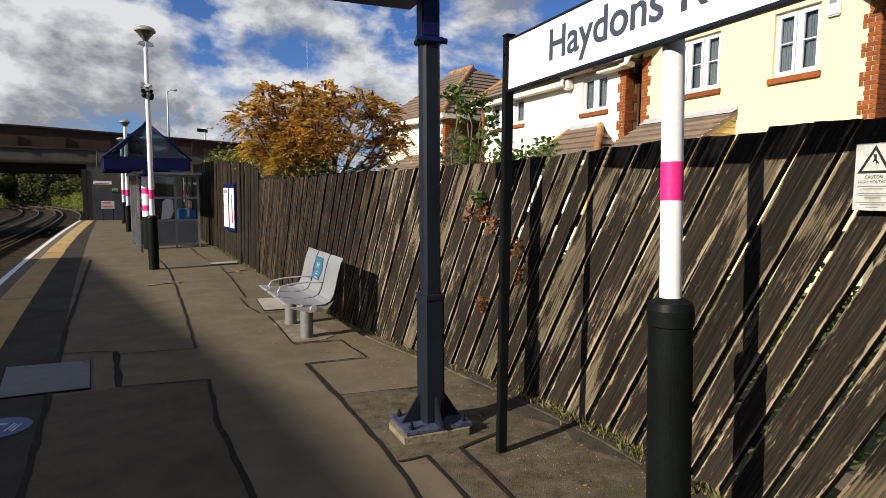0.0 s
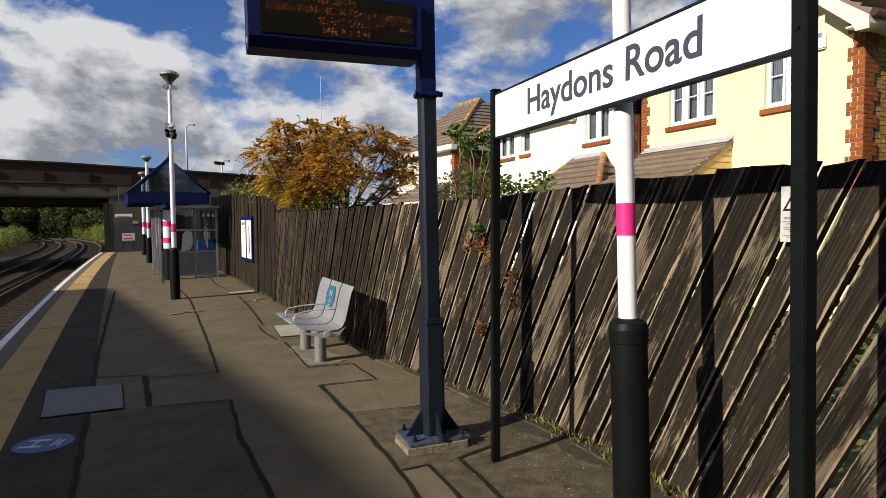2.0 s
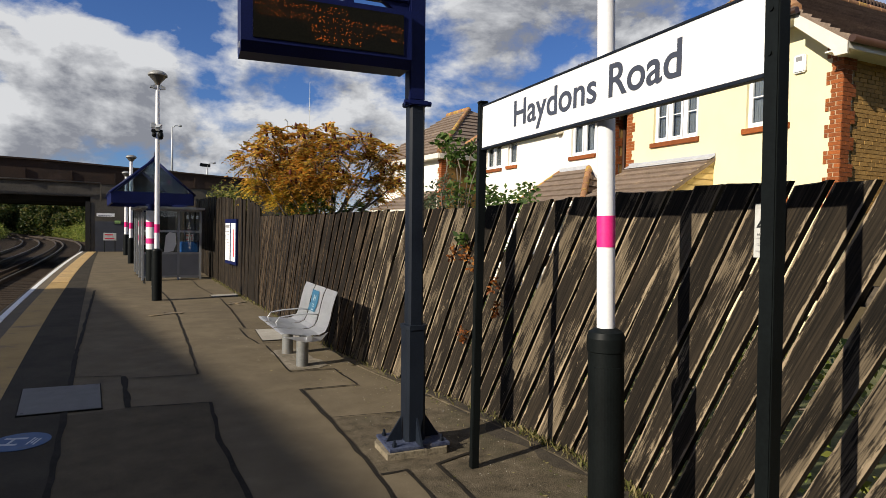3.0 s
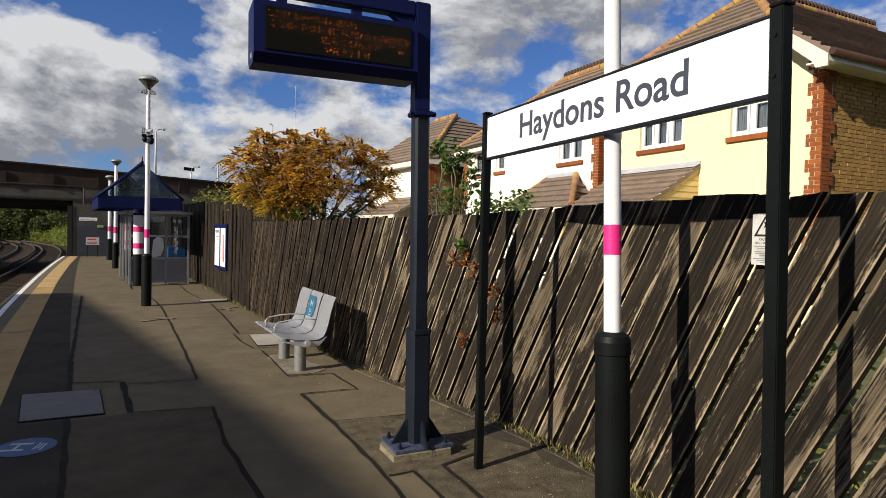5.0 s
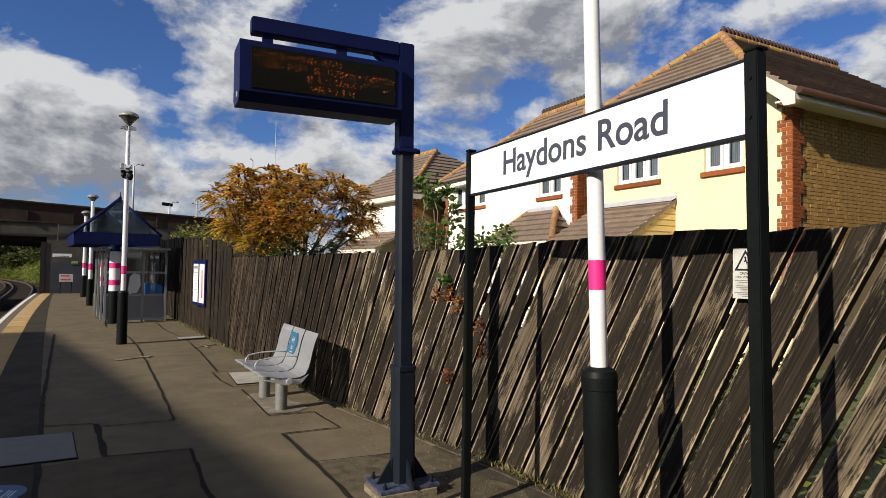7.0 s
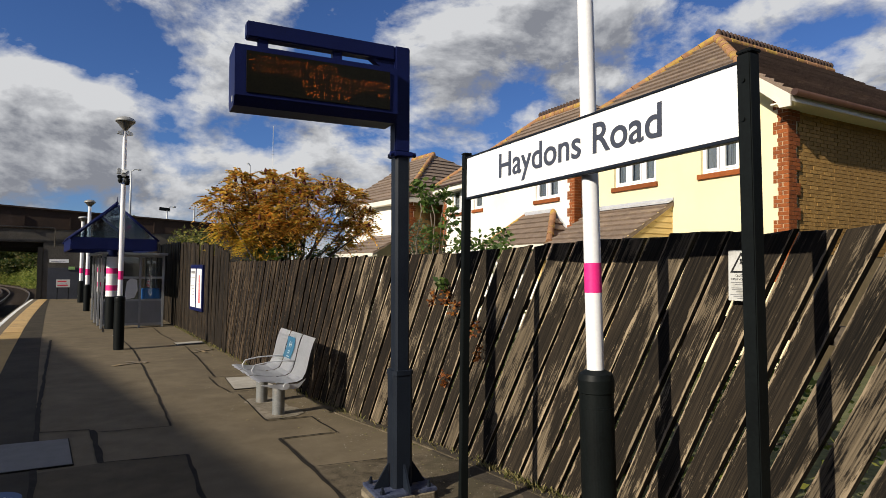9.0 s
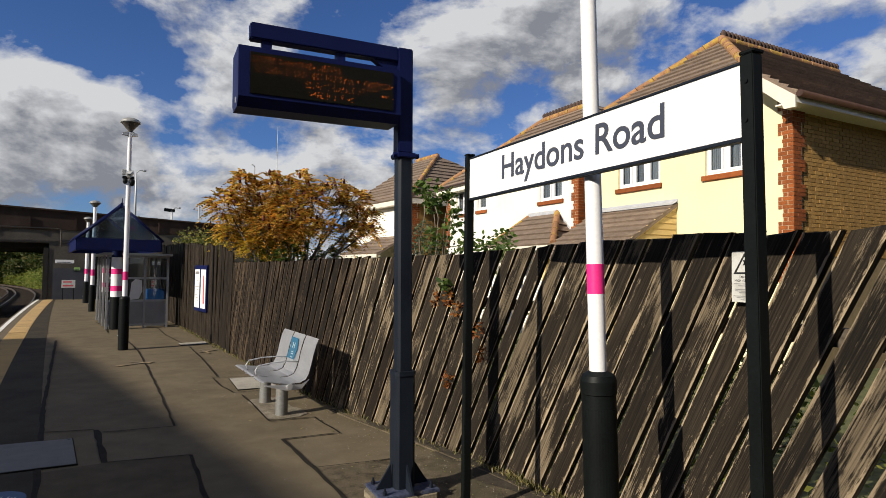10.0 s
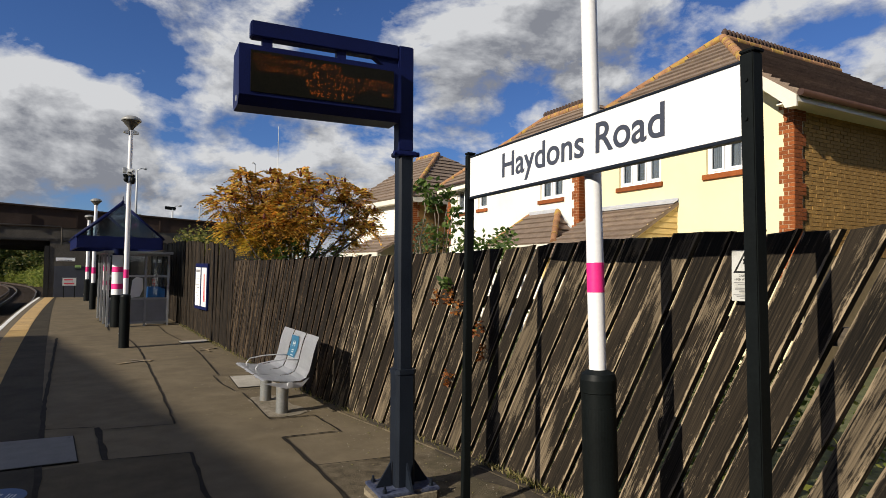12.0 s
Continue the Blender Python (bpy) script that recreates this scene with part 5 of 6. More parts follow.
            cyl(bm, (s * w, 0.02, 0), (s * w, 0.02, b + h), 0.02, n=8)
            part("post", bm, BLACK_PAINT, t)
    return t


small_sign("platform_sign", "long white direction sign on the bridge abutment", 0.14, 0.98, 35.85, 1.88, 2.06, SIGN_WHITE, bars=1)
small_sign("exit_sign", "small green sign on the bridge abutment", 0.98, 1.26, 35.85, 1.52, 1.68, mat("sign_green", (0.25, 0.42, 0.12), (0.3, 0.48, 0.15), bump=0), bars=1)
small_sign("boundary_notice", "white and red notice on a post at the platform end", 0.45, 1.05, 35.4, 0.62, 1.02, PLATE_WHITE, posts=True)


# ---------------------------------------------------------------- street furniture beyond
def street_lamp(at, h, arm, label, panel=False):
    t = thing("street_lamp", label, "street lamp", at)
    bm = B()
    tube(bm, [(0, 0, 0), (0, 0, h * 0.6), (0, 0, h)], 0.09, 8, 0.05)
    part("pole", bm, LAMP_GREY, t)
    bm = B()
    tube(bm, [(0, 0, h - 0.05), (arm * 0.5, 0, h + 0.12), (arm, 0, h + 0.12)], 0.035, 6)
    part("arm", bm, LAMP_GREY, t)
    bm = B()
    box(bm, min(arm, arm * 1.5), max(arm, arm * 1.5), -0.14, 0.14, h + 0.06, h + 0.2, 0.03)
    part("lantern", bm, LAMP_GREY, t)
    if panel:
        bm = B()
        box(bm, -0.68, 0.05, -0.05, 0.05, h - 0.22, h + 0.02, 0.02, pose(0, 0, 0, 0, 4, 0))
        part("sign_panel", bm, BLACK_PAINT, t)


street_lamp((4.93, 46.3, 3.9), 4.6, 0.42, "slim grey street lamp on the road bridge")
street_lamp((7.36, 46.5, 3.6), 2.42, 0.4, "grey pole with a dark sign panel on the bridge road", True)
street_lamp((13.75, 48.0, 0.0), 10.1, -0.16, "tall grey street lamp behind the autumn tree")
street_lamp((9.54, 48.0, 0.0), 6.7, 0.45, "pale street lamp between the road bridge and the tree")
mast = thing("aerial_mast", "thin aerial mast behind the autumn tree", "aerial", (15.6, 48.0, 0.0))
bm = B()
tube(bm, [(0, 0, 0), (0, 0, 8.0), (0, 0, 13.6)], 0.05, 6, 0.02)
part("pole", bm, LAMP_GREY, mast)
for z, w in ((11.2, 0.12), (11.5, 0.10), (12.2, 0.08)):
    bm = B()
    cyl(bm, (-w, 0, z), (w, 0, z), 0.02, n=6)
    part("element", bm, LAMP_GREY, mast)


# ---------------------------------------------------------------- houses
def wall_pieces(bm, x0, x1, y0, y1, z0, z1, holes):
    """A wall facing -x, in pieces round its openings (ya, yb, za, zb)."""
    cuts = sorted({y0, y1, *[h[0] for h in holes], *[h[1] for h in holes]})
    for a, b in zip(cuts, cuts[1:]):
        zs = [z0]
        for h in sorted((h for h in holes if h[0] < (a + b) / 2 < h[1]), key=lambda h: h[2]):
            zs += [h[2], h[3]]
        zs.append(z1)
        for c, d in zip(zs[::2], zs[1::2]):
            if d - c > 1e-4:
                box(bm, x0, x1, a, b, c, d)
    bmesh.ops.remove_doubles(bm, verts=bm.verts, dist=0.0005)
    return bm


def window(house, n, x, ya, yb, za, zb, lights, bars=True, curtain=False, sill=True):
    bm = B()
    f = 0.055
    box(bm, x + 0.07, x + 0.13, ya, yb, za, za + f); box(bm, x + 0.07, x + 0.13, ya, yb, zb - f, zb)
    box(bm, x + 0.07, x + 0.13, ya, ya + f, za + f, zb - f); box(bm, x + 0.07, x + 0.13, yb - f, yb, za + f, zb - f)
    w = part("window", bm, UPVC, house, "white plastic casement window")
    step = (yb - ya) / lights
    for k in range(lights):
        a, b = ya + k * step, ya + (k + 1) * step
        if k:
            bm = B()
            box(bm, x + 0.066, x + 0.132, a - 0.035, a + 0.035, za + f, zb - f, 0.006)
            part("mullion", bm, UPVC, w)
        bm = B()
        c0, c1 = a + 0.045, b - 0.045
        for q in ((c0 + 0.0, c1, za + f, za + f + 0.05), (c0, c1, zb - f - 0.05, zb - f), (c0, c0 + 0.05, za + f + 0.05, zb - f - 0.05), (c1 - 0.05, c1, za + f + 0.05, zb - f - 0.05)):
            box(bm, x + 0.055, x + 0.10, *q)
        part("casement", bm, UPVC, w)
        bm = B()
        box(bm, x + 0.085, x + 0.091, c0 + 0.05, c1 - 0.05, za + f + 0.05, zb - f - 0.05)
        part("pane", bm, PANE, w).visible_shadow = False
        if bars:
            bm = B()
            z = (za + zb) / 2 + 0.02
            box(bm, x + 0.075, x + 0.098, c0 + 0.05, c1 - 0.05, z - 0.011, z + 0.011)
            part("glazing_bar", bm, UPVC, w)
    bm = B()
    box(bm, x + 0.45, x + 0.47, ya - 0.3, yb + 0.3, za - 0.3, zb + 0.3)
    part("room_back", bm, ROOM_DARK, w)
    bm = B()
    folds = 24
    net_x = 0.17 if curtain else 0.134
    for k in range(folds):
        q = 0.006 * (k % 2)
        box(bm, x + net_x + q, x + net_x + 0.004 + q, ya + (yb - ya) * k / folds, ya + (yb - ya) * (k + 1) / folds, za + 0.02, zb - 0.02)
    part("net_curtain", bm, NET, w, "grey net curtain")
    if curtain:
        for a, b in ((ya + 0.06, ya + (yb - ya) * 0.36), (yb - (yb - ya) * 0.36, yb - 0.06)):
            bm = B()
            n_f = 10
            for k in range(n_f):
                box(bm, x + 0.14 + 0.010 * (k % 2), x + 0.15 + 0.010 * (k % 2), a + (b - a) * k / n_f, a + (b - a) * (k + 1) / n_f, za + 0.05, zb - 0.03)
            part("curtain", bm, CURTAIN, w)
    if sill:
        bm = B()
        box(bm, x - 0.055, x + 0.07, ya - 0.06, yb + 0.06, za - 0.11, za - 0.004, 0.006)
        part("sill", bm, BRICK_RED, w, "red brick sill")


def quoin(house, x, y, z0, z1, side=-1, front=True):
    """Toothed red brick corner: courses of bricks proud of the render, in blocks of three courses."""
    mesh_cache = {}

    def brick(lx, ly):
        key = (round(lx, 3), round(ly, 3))
        if key not in mesh_cache:
            bm = B()
            box(bm, 0, lx, 0, ly, 0, 0.065)
            mesh_cache[key] = mesh_of("brick", bm, BRICK_RED)
        return mesh_cache[key]
    n = int((z1 - z0) / 0.225) * 3
    sg = 1 if side < 0 else -1
    front_teeth, side_teeth = [], []
    for k in range(0, n, 3):
        w, v = (0.285, 0.225) if (k // 3) % 2 == 0 else (0.19, 0.335)
        for q in (k, k + 3):
            front_teeth.append((x - 0.006, y + sg * w, z0 + q * 0.075))
            side_teeth.append((x + v, y - sg * 0.006, z0 + q * 0.075))
    bm = B()
    slab(bm, [(x - 0.006, y, z0)] + front_teeth + [(x - 0.006, y, z0 + n * 0.075)], (0.1, 0, 0))
    q = part("quoin", bm, MORTAR, house, "toothed red brick corner")
    bm = B()
    slab(bm, [(x, y - sg * 0.006, z0)] + side_teeth + [(x, y - sg * 0.006, z0 + n * 0.075)], (0, sg * 0.1, 0))
    part("quoin_return", bm, MORTAR, house)
    for k in range(n):
        z = z0 + k * 0.075 + 0.005
        long_front = (k // 3) % 2 == 0
        w = 0.285 if long_front else 0.19
        cut = (0.0, 0.11, w) if k % 2 else (0.0, 0.22, w)
        for a, b in zip(cut, cut[1:]):
            if b - a < 0.02:
                continue
            ob = new("brick", brick(0.03, b - a - 0.01))
            ob.parent = q
            ob.matrix_basis = pose(x - 0.014, (y + a + (0.0 if a else -0.012)) if side < 0 else (y - b + 0.01), z)
        s = 0.225 if long_front else 0.335
        cut = (0.0, 0.22, s) if k % 2 else (0.0, 0.11, s)
        for a, b in zip(cut, cut[1:]):
            if b - a < 0.02:
                continue
            ob = new("brick", brick(b - a - 0.01, 0.03))
            ob.parent = q
            ob.matrix_basis = pose(x + a + 0.005, y - 0.014 if side < 0 else y - 0.016, z)


def roof_face(house, A, Bp, C, D, courses, material=None, name="tile_course"):
    """Courses of tiles from the eave A-B up to D-C, each lapping over the one below."""
    A, Bp, C, D = Vector(A), Vector(Bp), Vector(C), Vector(D)
    nrm = (Bp - A).cross(D - A).normalized()
    if nrm.z < 0:
        nrm = -nrm
    base = B()
    slab(base, [A, Bp, C, D] if (C - D).length > 1e-4 else [A, Bp, C], -nrm * 0.05)
    r = part("roof", base, material or ROOF_TILE, house, "brown concrete tile roof")
    for k in range(courses):
        t0, t1 = k / courses, (k + 1) / courses
        a, b, c, d = A.lerp(D, t0), Bp.lerp(C, t0), Bp.lerp(C, t1), A.lerp(D, t1)
        if (c - d).length < 0.05:
            continue
        bm = B()
        lo = nrm * 0.055
        vs = [bm.verts.new(p) for p in (a, b, c, d)] + [bm.verts.new(p) for p in (a + lo, b + lo, c + nrm * 0.012, d + nrm * 0.012)]
        for f in ((0, 1, 5, 4), (1, 2, 6, 5), (2, 3, 7, 6), (3, 0, 4, 7), (4, 5, 6, 7)):
            bm.faces.new([vs[i] for i in f])
        part(name, bm, material or ROOF_TILE, r)
    return r


def ridge_line(house, P, Q, material, r=0.11, crest=False, step=0.42):
    P, Q = Vector(P), Vector(Q)
    n = max(1, int((Q - P).length / step))
    for k in range(n):
        a, b = P.lerp(Q, k / n), P.lerp(Q, (k + 1) / n)
        bm = B()
        cyl(bm, a, a.lerp(b, 0.97), r, r * 0.93, 10)
        part("ridge_tile", bm, material, house)
        if crest:
            bm = B()
            for q in range(3):
                c = a.lerp(b, (q + 0.5) / 3)
                lathe(bm, [(0.06, r * 0.6), (0.075, r + 0.06), (0.03, r + 0.13)], 8, c)
            part("crest", bm, RIDGE_DARK, house)


def house_cream():
    X, Y0, Y1 = 10.7, 4.54, 9.76
    t = thing("house", "cream rendered two-storey house with red brick corners and brown tiled roof", "house", (0, 0, -0.06))
    t.matrix_basis = Matrix.Translation((X, Y0, 0)) @ pose(0, 0, 0, 0, 0, -6.5) @ Matrix.Translation((-X, -Y0, 0))
    wins = [(5.52, 6.39, 3.78, 4.94, 2), (7.57, 8.87, 3.79, 4.94, 3)]
    eave_z, yc, x_r0, x_r1, zr = 4.98, 7.11, 12.17, 16.8, 7.16
    bm = B()
    wall_pieces(bm, X, X + 0.25, Y0, Y1, -0.06, 5.05, [w[:4] for w in wins])
    # gable above, cut by the half hip
    slab(bm, [(X, Y0, 5.05), (X, Y1, 5.05), (X, 8.95, 5.48), (X, 5.20, 5.48)], (0.25, 0, 0))
    part("front_wall", bm, RENDER_CREAM, t, "cream rendered wall")
    bm = B()
    box(bm, X + 0.25, 20, Y0 + 0.03, Y0 + 0.25, -0.06, 5.0)
    box(bm, 19.75, 20, Y0 + 0.25, Y1, -0.06, 5.0)
    box(bm, X + 0.25, 19.75, Y1 - 0.25, Y1, -0.06, 5.0)
    part("side_wall", bm, MORTAR_YELLOW, t, "yellow stock brick side wall")
    for k, (a, b, c, d, n) in enumerate(wins):
        window(t, k, X, a, b, c, d, n, curtain=True)
    # arched brick head of a ground-floor window
    bm = B()
    for k in range(15):
        u = -1 + 2 * k / 14
        box(bm, X - 0.012, X + 0.02, 5.94 + u * 0.48 - 0.029, 5.94 + u * 0.48 + 0.029, 2.30 + 0.10 * (1 - u * u), 2.46 + 0.10 * (1 - u * u))
    part("arch", bm, BRICK_RED, t, "red brick window arch")
    quoin(t, X, Y0, 1.6, 4.98)
    quoin(t, X, Y1, 1.9, 4.98, side=1)
    # roof: right and left slopes, half hip in front
    ye, yf = Y0 - 0.34, Y1 + 0.25
    xf = X - 0.46
    s = (zr - eave_z + 0.10) / (yc - ye)
    zh = 5.60
    yh0, yh1 = ye + (zh - eave_z + 0.10) / s, 8.84
    ez = eave_z - 0.10
    roof_side(t, ye, ez, xf, 20.3, yh0, zh, yc, zr, x_r0, x_r1, 18, yc)
    bm = B()
    slab(bm, [(xf, yf, ez), (20.3, yf, ez), (x_r1, yc, zr), (x_r0, yc, zr), (xf, yh1, zh)], (0, 0, -0.05))
    part("roof", bm, ROOF_TILE, t)
    roof_face(t, (xf - 0.05, yh0 - 0.05, zh), (xf - 0.05, yh1 + 0.05, zh), (x_r0, yc, zr), (x_r0, yc, zr), 9)
    ridge_line(t, (x_r0, yc, zr + 0.02), (x_r1, yc, zr + 0.02), RIDGE_TILE, 0.10, True)
    ridge_line(t, (xf, yh0, zh + 0.03), (x_r0, yc, zr + 0.03), RIDGE_TILE, 0.10)
    ridge_line(t, (xf, yh1, zh + 0.03), (x_r0, yc, zr + 0.03), RIDGE_TILE, 0.10)
    bm = B()
    tube(bm, [(xf - 0.10, yh0 - 0.1, zh - 0.04), (xf - 0.10, yh1 + 0.12, zh - 0.04)], 0.06, 8)
    part("gutter", bm, GUTTER, t)
    bm = B()
    tube(bm, [(xf, ye - 0.06, ez - 0.02), (20.3, ye - 0.06, ez - 0.02)], 0.062, 8)
    part("gutter", bm, GUTTER, t)
    bm = B()
    box(bm, xf, 20.3, ye, ye + 0.03, ez - 0.16, ez - 0.05)
    box(bm, xf, 20.3, ye + 0.03, Y0 + 0.03, ez - 0.16, ez - 0.135)
    part("fascia", bm, FASCIA, t)
    for y0, z0, y1, z1 in ((ye, ez, yh0, zh), (yf, ez, yh1, zh)):
        bm = B()
        slab(bm, [(xf - 0.02, y0, z0 - 0.05), (xf - 0.02, y1, z1 - 0.05), (xf - 0.02, y1, z1 - 0.27), (xf - 0.02, y0 + (y1 - y0) * 0.28, z0 - 0.13), (xf - 0.02, y0 + (y1 - y0) * 0.22, z0 - 0.24), (xf - 0.02, y0, z0 - 0.25)], (0.03, 0, 0))
        part("bargeboard", bm, FASCIA, t, "cream bargeboard with a curved foot")
        bm = B()
        slab(bm, [(xf + 0.01, y0, z0 - 0.06), (xf + 0.01, y1, z1 - 0.06), (X + 0.02, y1, z1 - 0.06), (X + 0.02, y0, z0 - 0.06)], (0, 0, -0.02))
        part("soffit", bm, FASCIA, t)
    bm = B()
    box(bm, xf + 0.0, X, yh0, yh1, zh - 0.12, zh - 0.08)
    part("soffit", bm, FASCIA, t)
    # alarm box
    bm = B()
    box(bm, X - 0.07, X, 5.18, 5.40, 4.62, 4.94, 0.02)
    ab = part("alarm_box", bm, UPVC, t, "cream alarm box")
    bm = B()
    box(bm, X - 0.074, X - 0.071, 5.23, 5.35, 4.82, 4.90)
    part("print", bm, GREY_INK, ab)
    # porch: lean-to roof with boarded cheek
    ya, yb = 7.12, 9.64
    roof_face(t, (8.75, ya - 0.05, 2.10), (8.75, yb, 2.10), (X, yb, 3.28), (X, ya - 0.05, 3.28), 9)
    bm = B()
    slab(bm, [(X, ya, 1.6), (X, ya, 3.22), (8.9, ya, 2.14), (8.9, ya, 1.6)], (0, 0.05, 0))
    c = part("porch_cheek", bm, YELLOW_TIMBER, t, "yellow boarded porch side")
    for k in range(9):
        z = 2.05 + k * 0.13
        x_lo = max(8.95, X - (3.16 - z) * 1.6)
        if X - x_lo < 0.1:
            continue
        bm = B()
        slab(bm, [(x_lo, ya - 0.005, z), (X, ya - 0.005, z), (X, ya - 0.016, z + 0.01), (x_lo, ya - 0.016, z + 0.01)], (0, 0.004, 0.10))
        part("board", bm, YELLOW_TIMBER, c)
    bm = B()
    slab(bm, [(X, ya - 0.03, 3.30), (8.73, ya - 0.03, 2.11), (8.73, ya - 0.03, 2.00), (X, ya - 0.03, 3.19)], (0, 0.03, 0))
    part("bargeboard", bm, YELLOW_TIMBER, t)
    bm = B()
    slab(bm, [(X - 0.01, ya - 0.05, 3.26), (X - 0.01, yb, 3.26), (X - 0.01, yb, 3.38), (X - 0.01, ya - 0.05, 3.38)], (-0.012, 0, 0))
    slab(bm, [(X - 0.02, ya - 0.05, 3.32), (X - 0.02, yb, 3.32), (X - 0.16, yb, 3.25), (X - 0.16, ya - 0.05, 3.25)], (0, 0, 0.012))
    part("flashing", bm, LEAD, t, "grey lead flashing")
    part("porch_post", box(B(), 8.95, 9.1, ya + 0.05, ya + 0.2, -0.06, 2.2, 0.01), YELLOW_TIMBER, t)
    part("porch_post", box(B(), 8.95, 9.1, yb - 0.2, yb - 0.05, -0.06, 2.2, 0.01), YELLOW_TIMBER, t)
    # yellow bricks of the side wall, stretcher bond
    bm = B()
    box(bm, 0, 0.215, 0, 0.04, 0, 0.065)
    full = mesh_of("brick", bm, BRICK_YELLOW)
    wall = next(o for o in t.children if o.name.startswith("side_wall"))
    rest = B()
    for k in range(38):
        z = 2.12 + k * 0.075
        x = X + (0.235 if (k // 3) % 2 == 0 else 0.345) + (0.0 if k % 2 else -0.1125) + 0.0
        x = X + 0.35 + (0.0 if k % 2 else -0.1125)
        while x < 15.4:
            if x < 12.15:
                ob = new("brick", full)
                ob.parent = wall
                ob.matrix_basis = pose(x + random.uniform(-0.003, 0.003), Y0 + 0.018 + random.uniform(-0.003, 0.004), z)
            else:
                box(rest, x, x + 0.215, Y0 + 0.018, Y0 + 0.05, z, z + 0.065)
            x += 0.225
    w = part("brickwork", rest, BRICK_YELLOW, wall)
    w["kind"] = "stuff"
    return t


def roof_side(house, ye, ez, x0, x1, yh, zh, yc, zr, xa, xb, courses, yb):
    """The long slope beside a half hip: courses start at the verge below the hip, on the hip above it."""
    base = B()
    slab(base, [(x0, ye, ez), (x1, ye, ez), (xb, yb, zr), (xa, yc, zr), (x0, yh, zh)], (0, 0, -0.05))
    r = part("roof", base, ROOF_TILE, house, "brown concrete tile roof")
    nrm = Vector((0, -(zr - ez), yc - ye)).normalized()

    def ends(f):
        y, z = ye + (yc - ye) * f, ez + (zr - ez) * f
        fh = (zh - ez) / (zr - ez)
        left = x0 if f < fh else x0 + (xa - x0) * (f - fh) / (1 - fh)
        return Vector((left, y, z)), Vector((x1 + (xb - x1) * f, ye + (yb - ye) * f, z))
    for k in range(courses):
        a, b = ends(k / courses)
        d, c = ends((k + 1) / courses)
        bm = B()
        vs = [bm.verts.new(p) for p in (a, b, c, d)] + [bm.verts.new(p) for p in (a + nrm * 0.058, b + nrm * 0.058, c + nrm * 0.012, d + nrm * 0.012)]
        for f in ((0, 1, 5, 4), (1, 2, 6, 5), (2, 3, 7, 6), (3, 0, 4, 7), (4, 5, 6, 7)):
            bm.faces.new([vs[i] for i in f])
        part("tile_course", bm, ROOF_TILE, r)


house_cream()


def house_white():
    X, Y0, Y1 = 11.2, 10.14, 17.5
    t = thing("house", "ivory rendered house with brick corner, porch and hipped tiled roof", "house", (0, 0, 0))
    t.matrix_basis = Matrix.Translation((X, Y0, 0)) @ pose(0, 0, 0, 0, 0, -6.5) @ Matrix.Translation((-X, -Y0, 0))
    wins = [(10.80, 11.83, 3.76, 4.68, 2), (14.74, 15.30, 3.80, 4.62, 1), (15.74, 16.81, 3.78, 4.64, 2)]
    bm = B()
    wall_pieces(bm, X, X + 0.25, Y0, Y1, -0.06, 4.78, [w[:4] for w in wins])
    slab(bm, [(X, Y0, 4.78), (X, 12.25, 4.78), (X, 12.25, 5.0), (X, 11.4, 5.55), (X, Y0, 5.0)], (0.25, 0, 0))
    part("front_wall", bm, RENDER_WHITE, t, "ivory rendered wall")
    bm = B()
    box(bm, X + 0.25, 19, Y0 + 0.0, Y0 + 0.25, -0.06, 4.8)
    box(bm, X + 0.25, 19, Y1 - 0.25, Y1, -0.06, 4.6)
    box(bm, 18.75, 19, Y0 + 0.25, Y1 - 0.25, -0.06, 4.6)
    part("side_wall", bm, BRICK_YELLOW, t, "yellow stock brick side wall")
    for k, (a, b, c, d, n) in enumerate(wins):
        window(t, k, X, a, b, c, d, n, bars=False, curtain=k == 0)
    quoin(t, X, Y0, 2.3, 4.9)
    quoin(t, X, Y1, 2.6, 4.6, side=1)
    xf, ez, ya, yb, xr, zr = X - 0.3, 4.76, 11.74, 14.03, 12.97, 6.80
    roof_face(t, (xf, Y0 - 0.25, ez), (xf, Y1 + 0.3, ez), (xr, yb, zr), (xr, ya, zr), 12)
    roof_face(t, (xf, Y0 - 0.25, ez), (18.9, Y0 - 0.25, ez), (16.0, ya, zr), (xr, ya, zr), 14)
    roof_face(t, (xf, Y1 + 0.3, ez), (18.9, Y1 + 0.3, ez), (16.0, yb, zr), (xr, yb, zr), 14)
    roof_face(t, (18.9, Y0 - 0.25, ez), (18.9, Y1 + 0.3, ez), (16.0, yb, zr), (16.0, ya, zr), 6)
    roof_face(t, (xr, ya, zr), (xr, yb, zr), (16.0, yb, zr + 0.01), (16.0, ya, zr + 0.01), 4)
    ridge_line(t, (xr, ya, zr + 0.02), (xr, yb, zr + 0.02), RIDGE_TILE, 0.11, True)
    ridge_line(t, (xf, Y0 - 0.25, ez + 0.03), (xr, ya, zr + 0.03), RIDGE_TILE, 0.09)
    ridge_line(t, (xf, Y1 + 0.3, ez + 0.03), (xr, yb, zr + 0.03), RIDGE_TILE, 0.09)
    bm = B()
    box(bm, xf, xf + 0.03, 12.3, Y1 + 0.3, ez - 0.20, ez - 0.04)
    box(bm, xf + 0.03, X, 12.3, Y1 + 0.3, ez - 0.20, ez - 0.18)
    part("fascia", bm, FASCIA, t)
    bm = B()
    box(bm, xf + 0.0, X, Y0 - 0.3, 10.9, 4.62, 4.74, 0.01)
    part("eave_box", bm, FASCIA, t)
    part("bracket", box(B(), X - 0.2, X, 12.2, 12.42, 4.45, 4.72, 0.03), FASCIA, t)
    bm = B()
    tube(bm, [(xf - 0.05, Y0 - 0.3, 4.76), (xf - 0.05, 10.95, 4.76)], 0.06, 8)
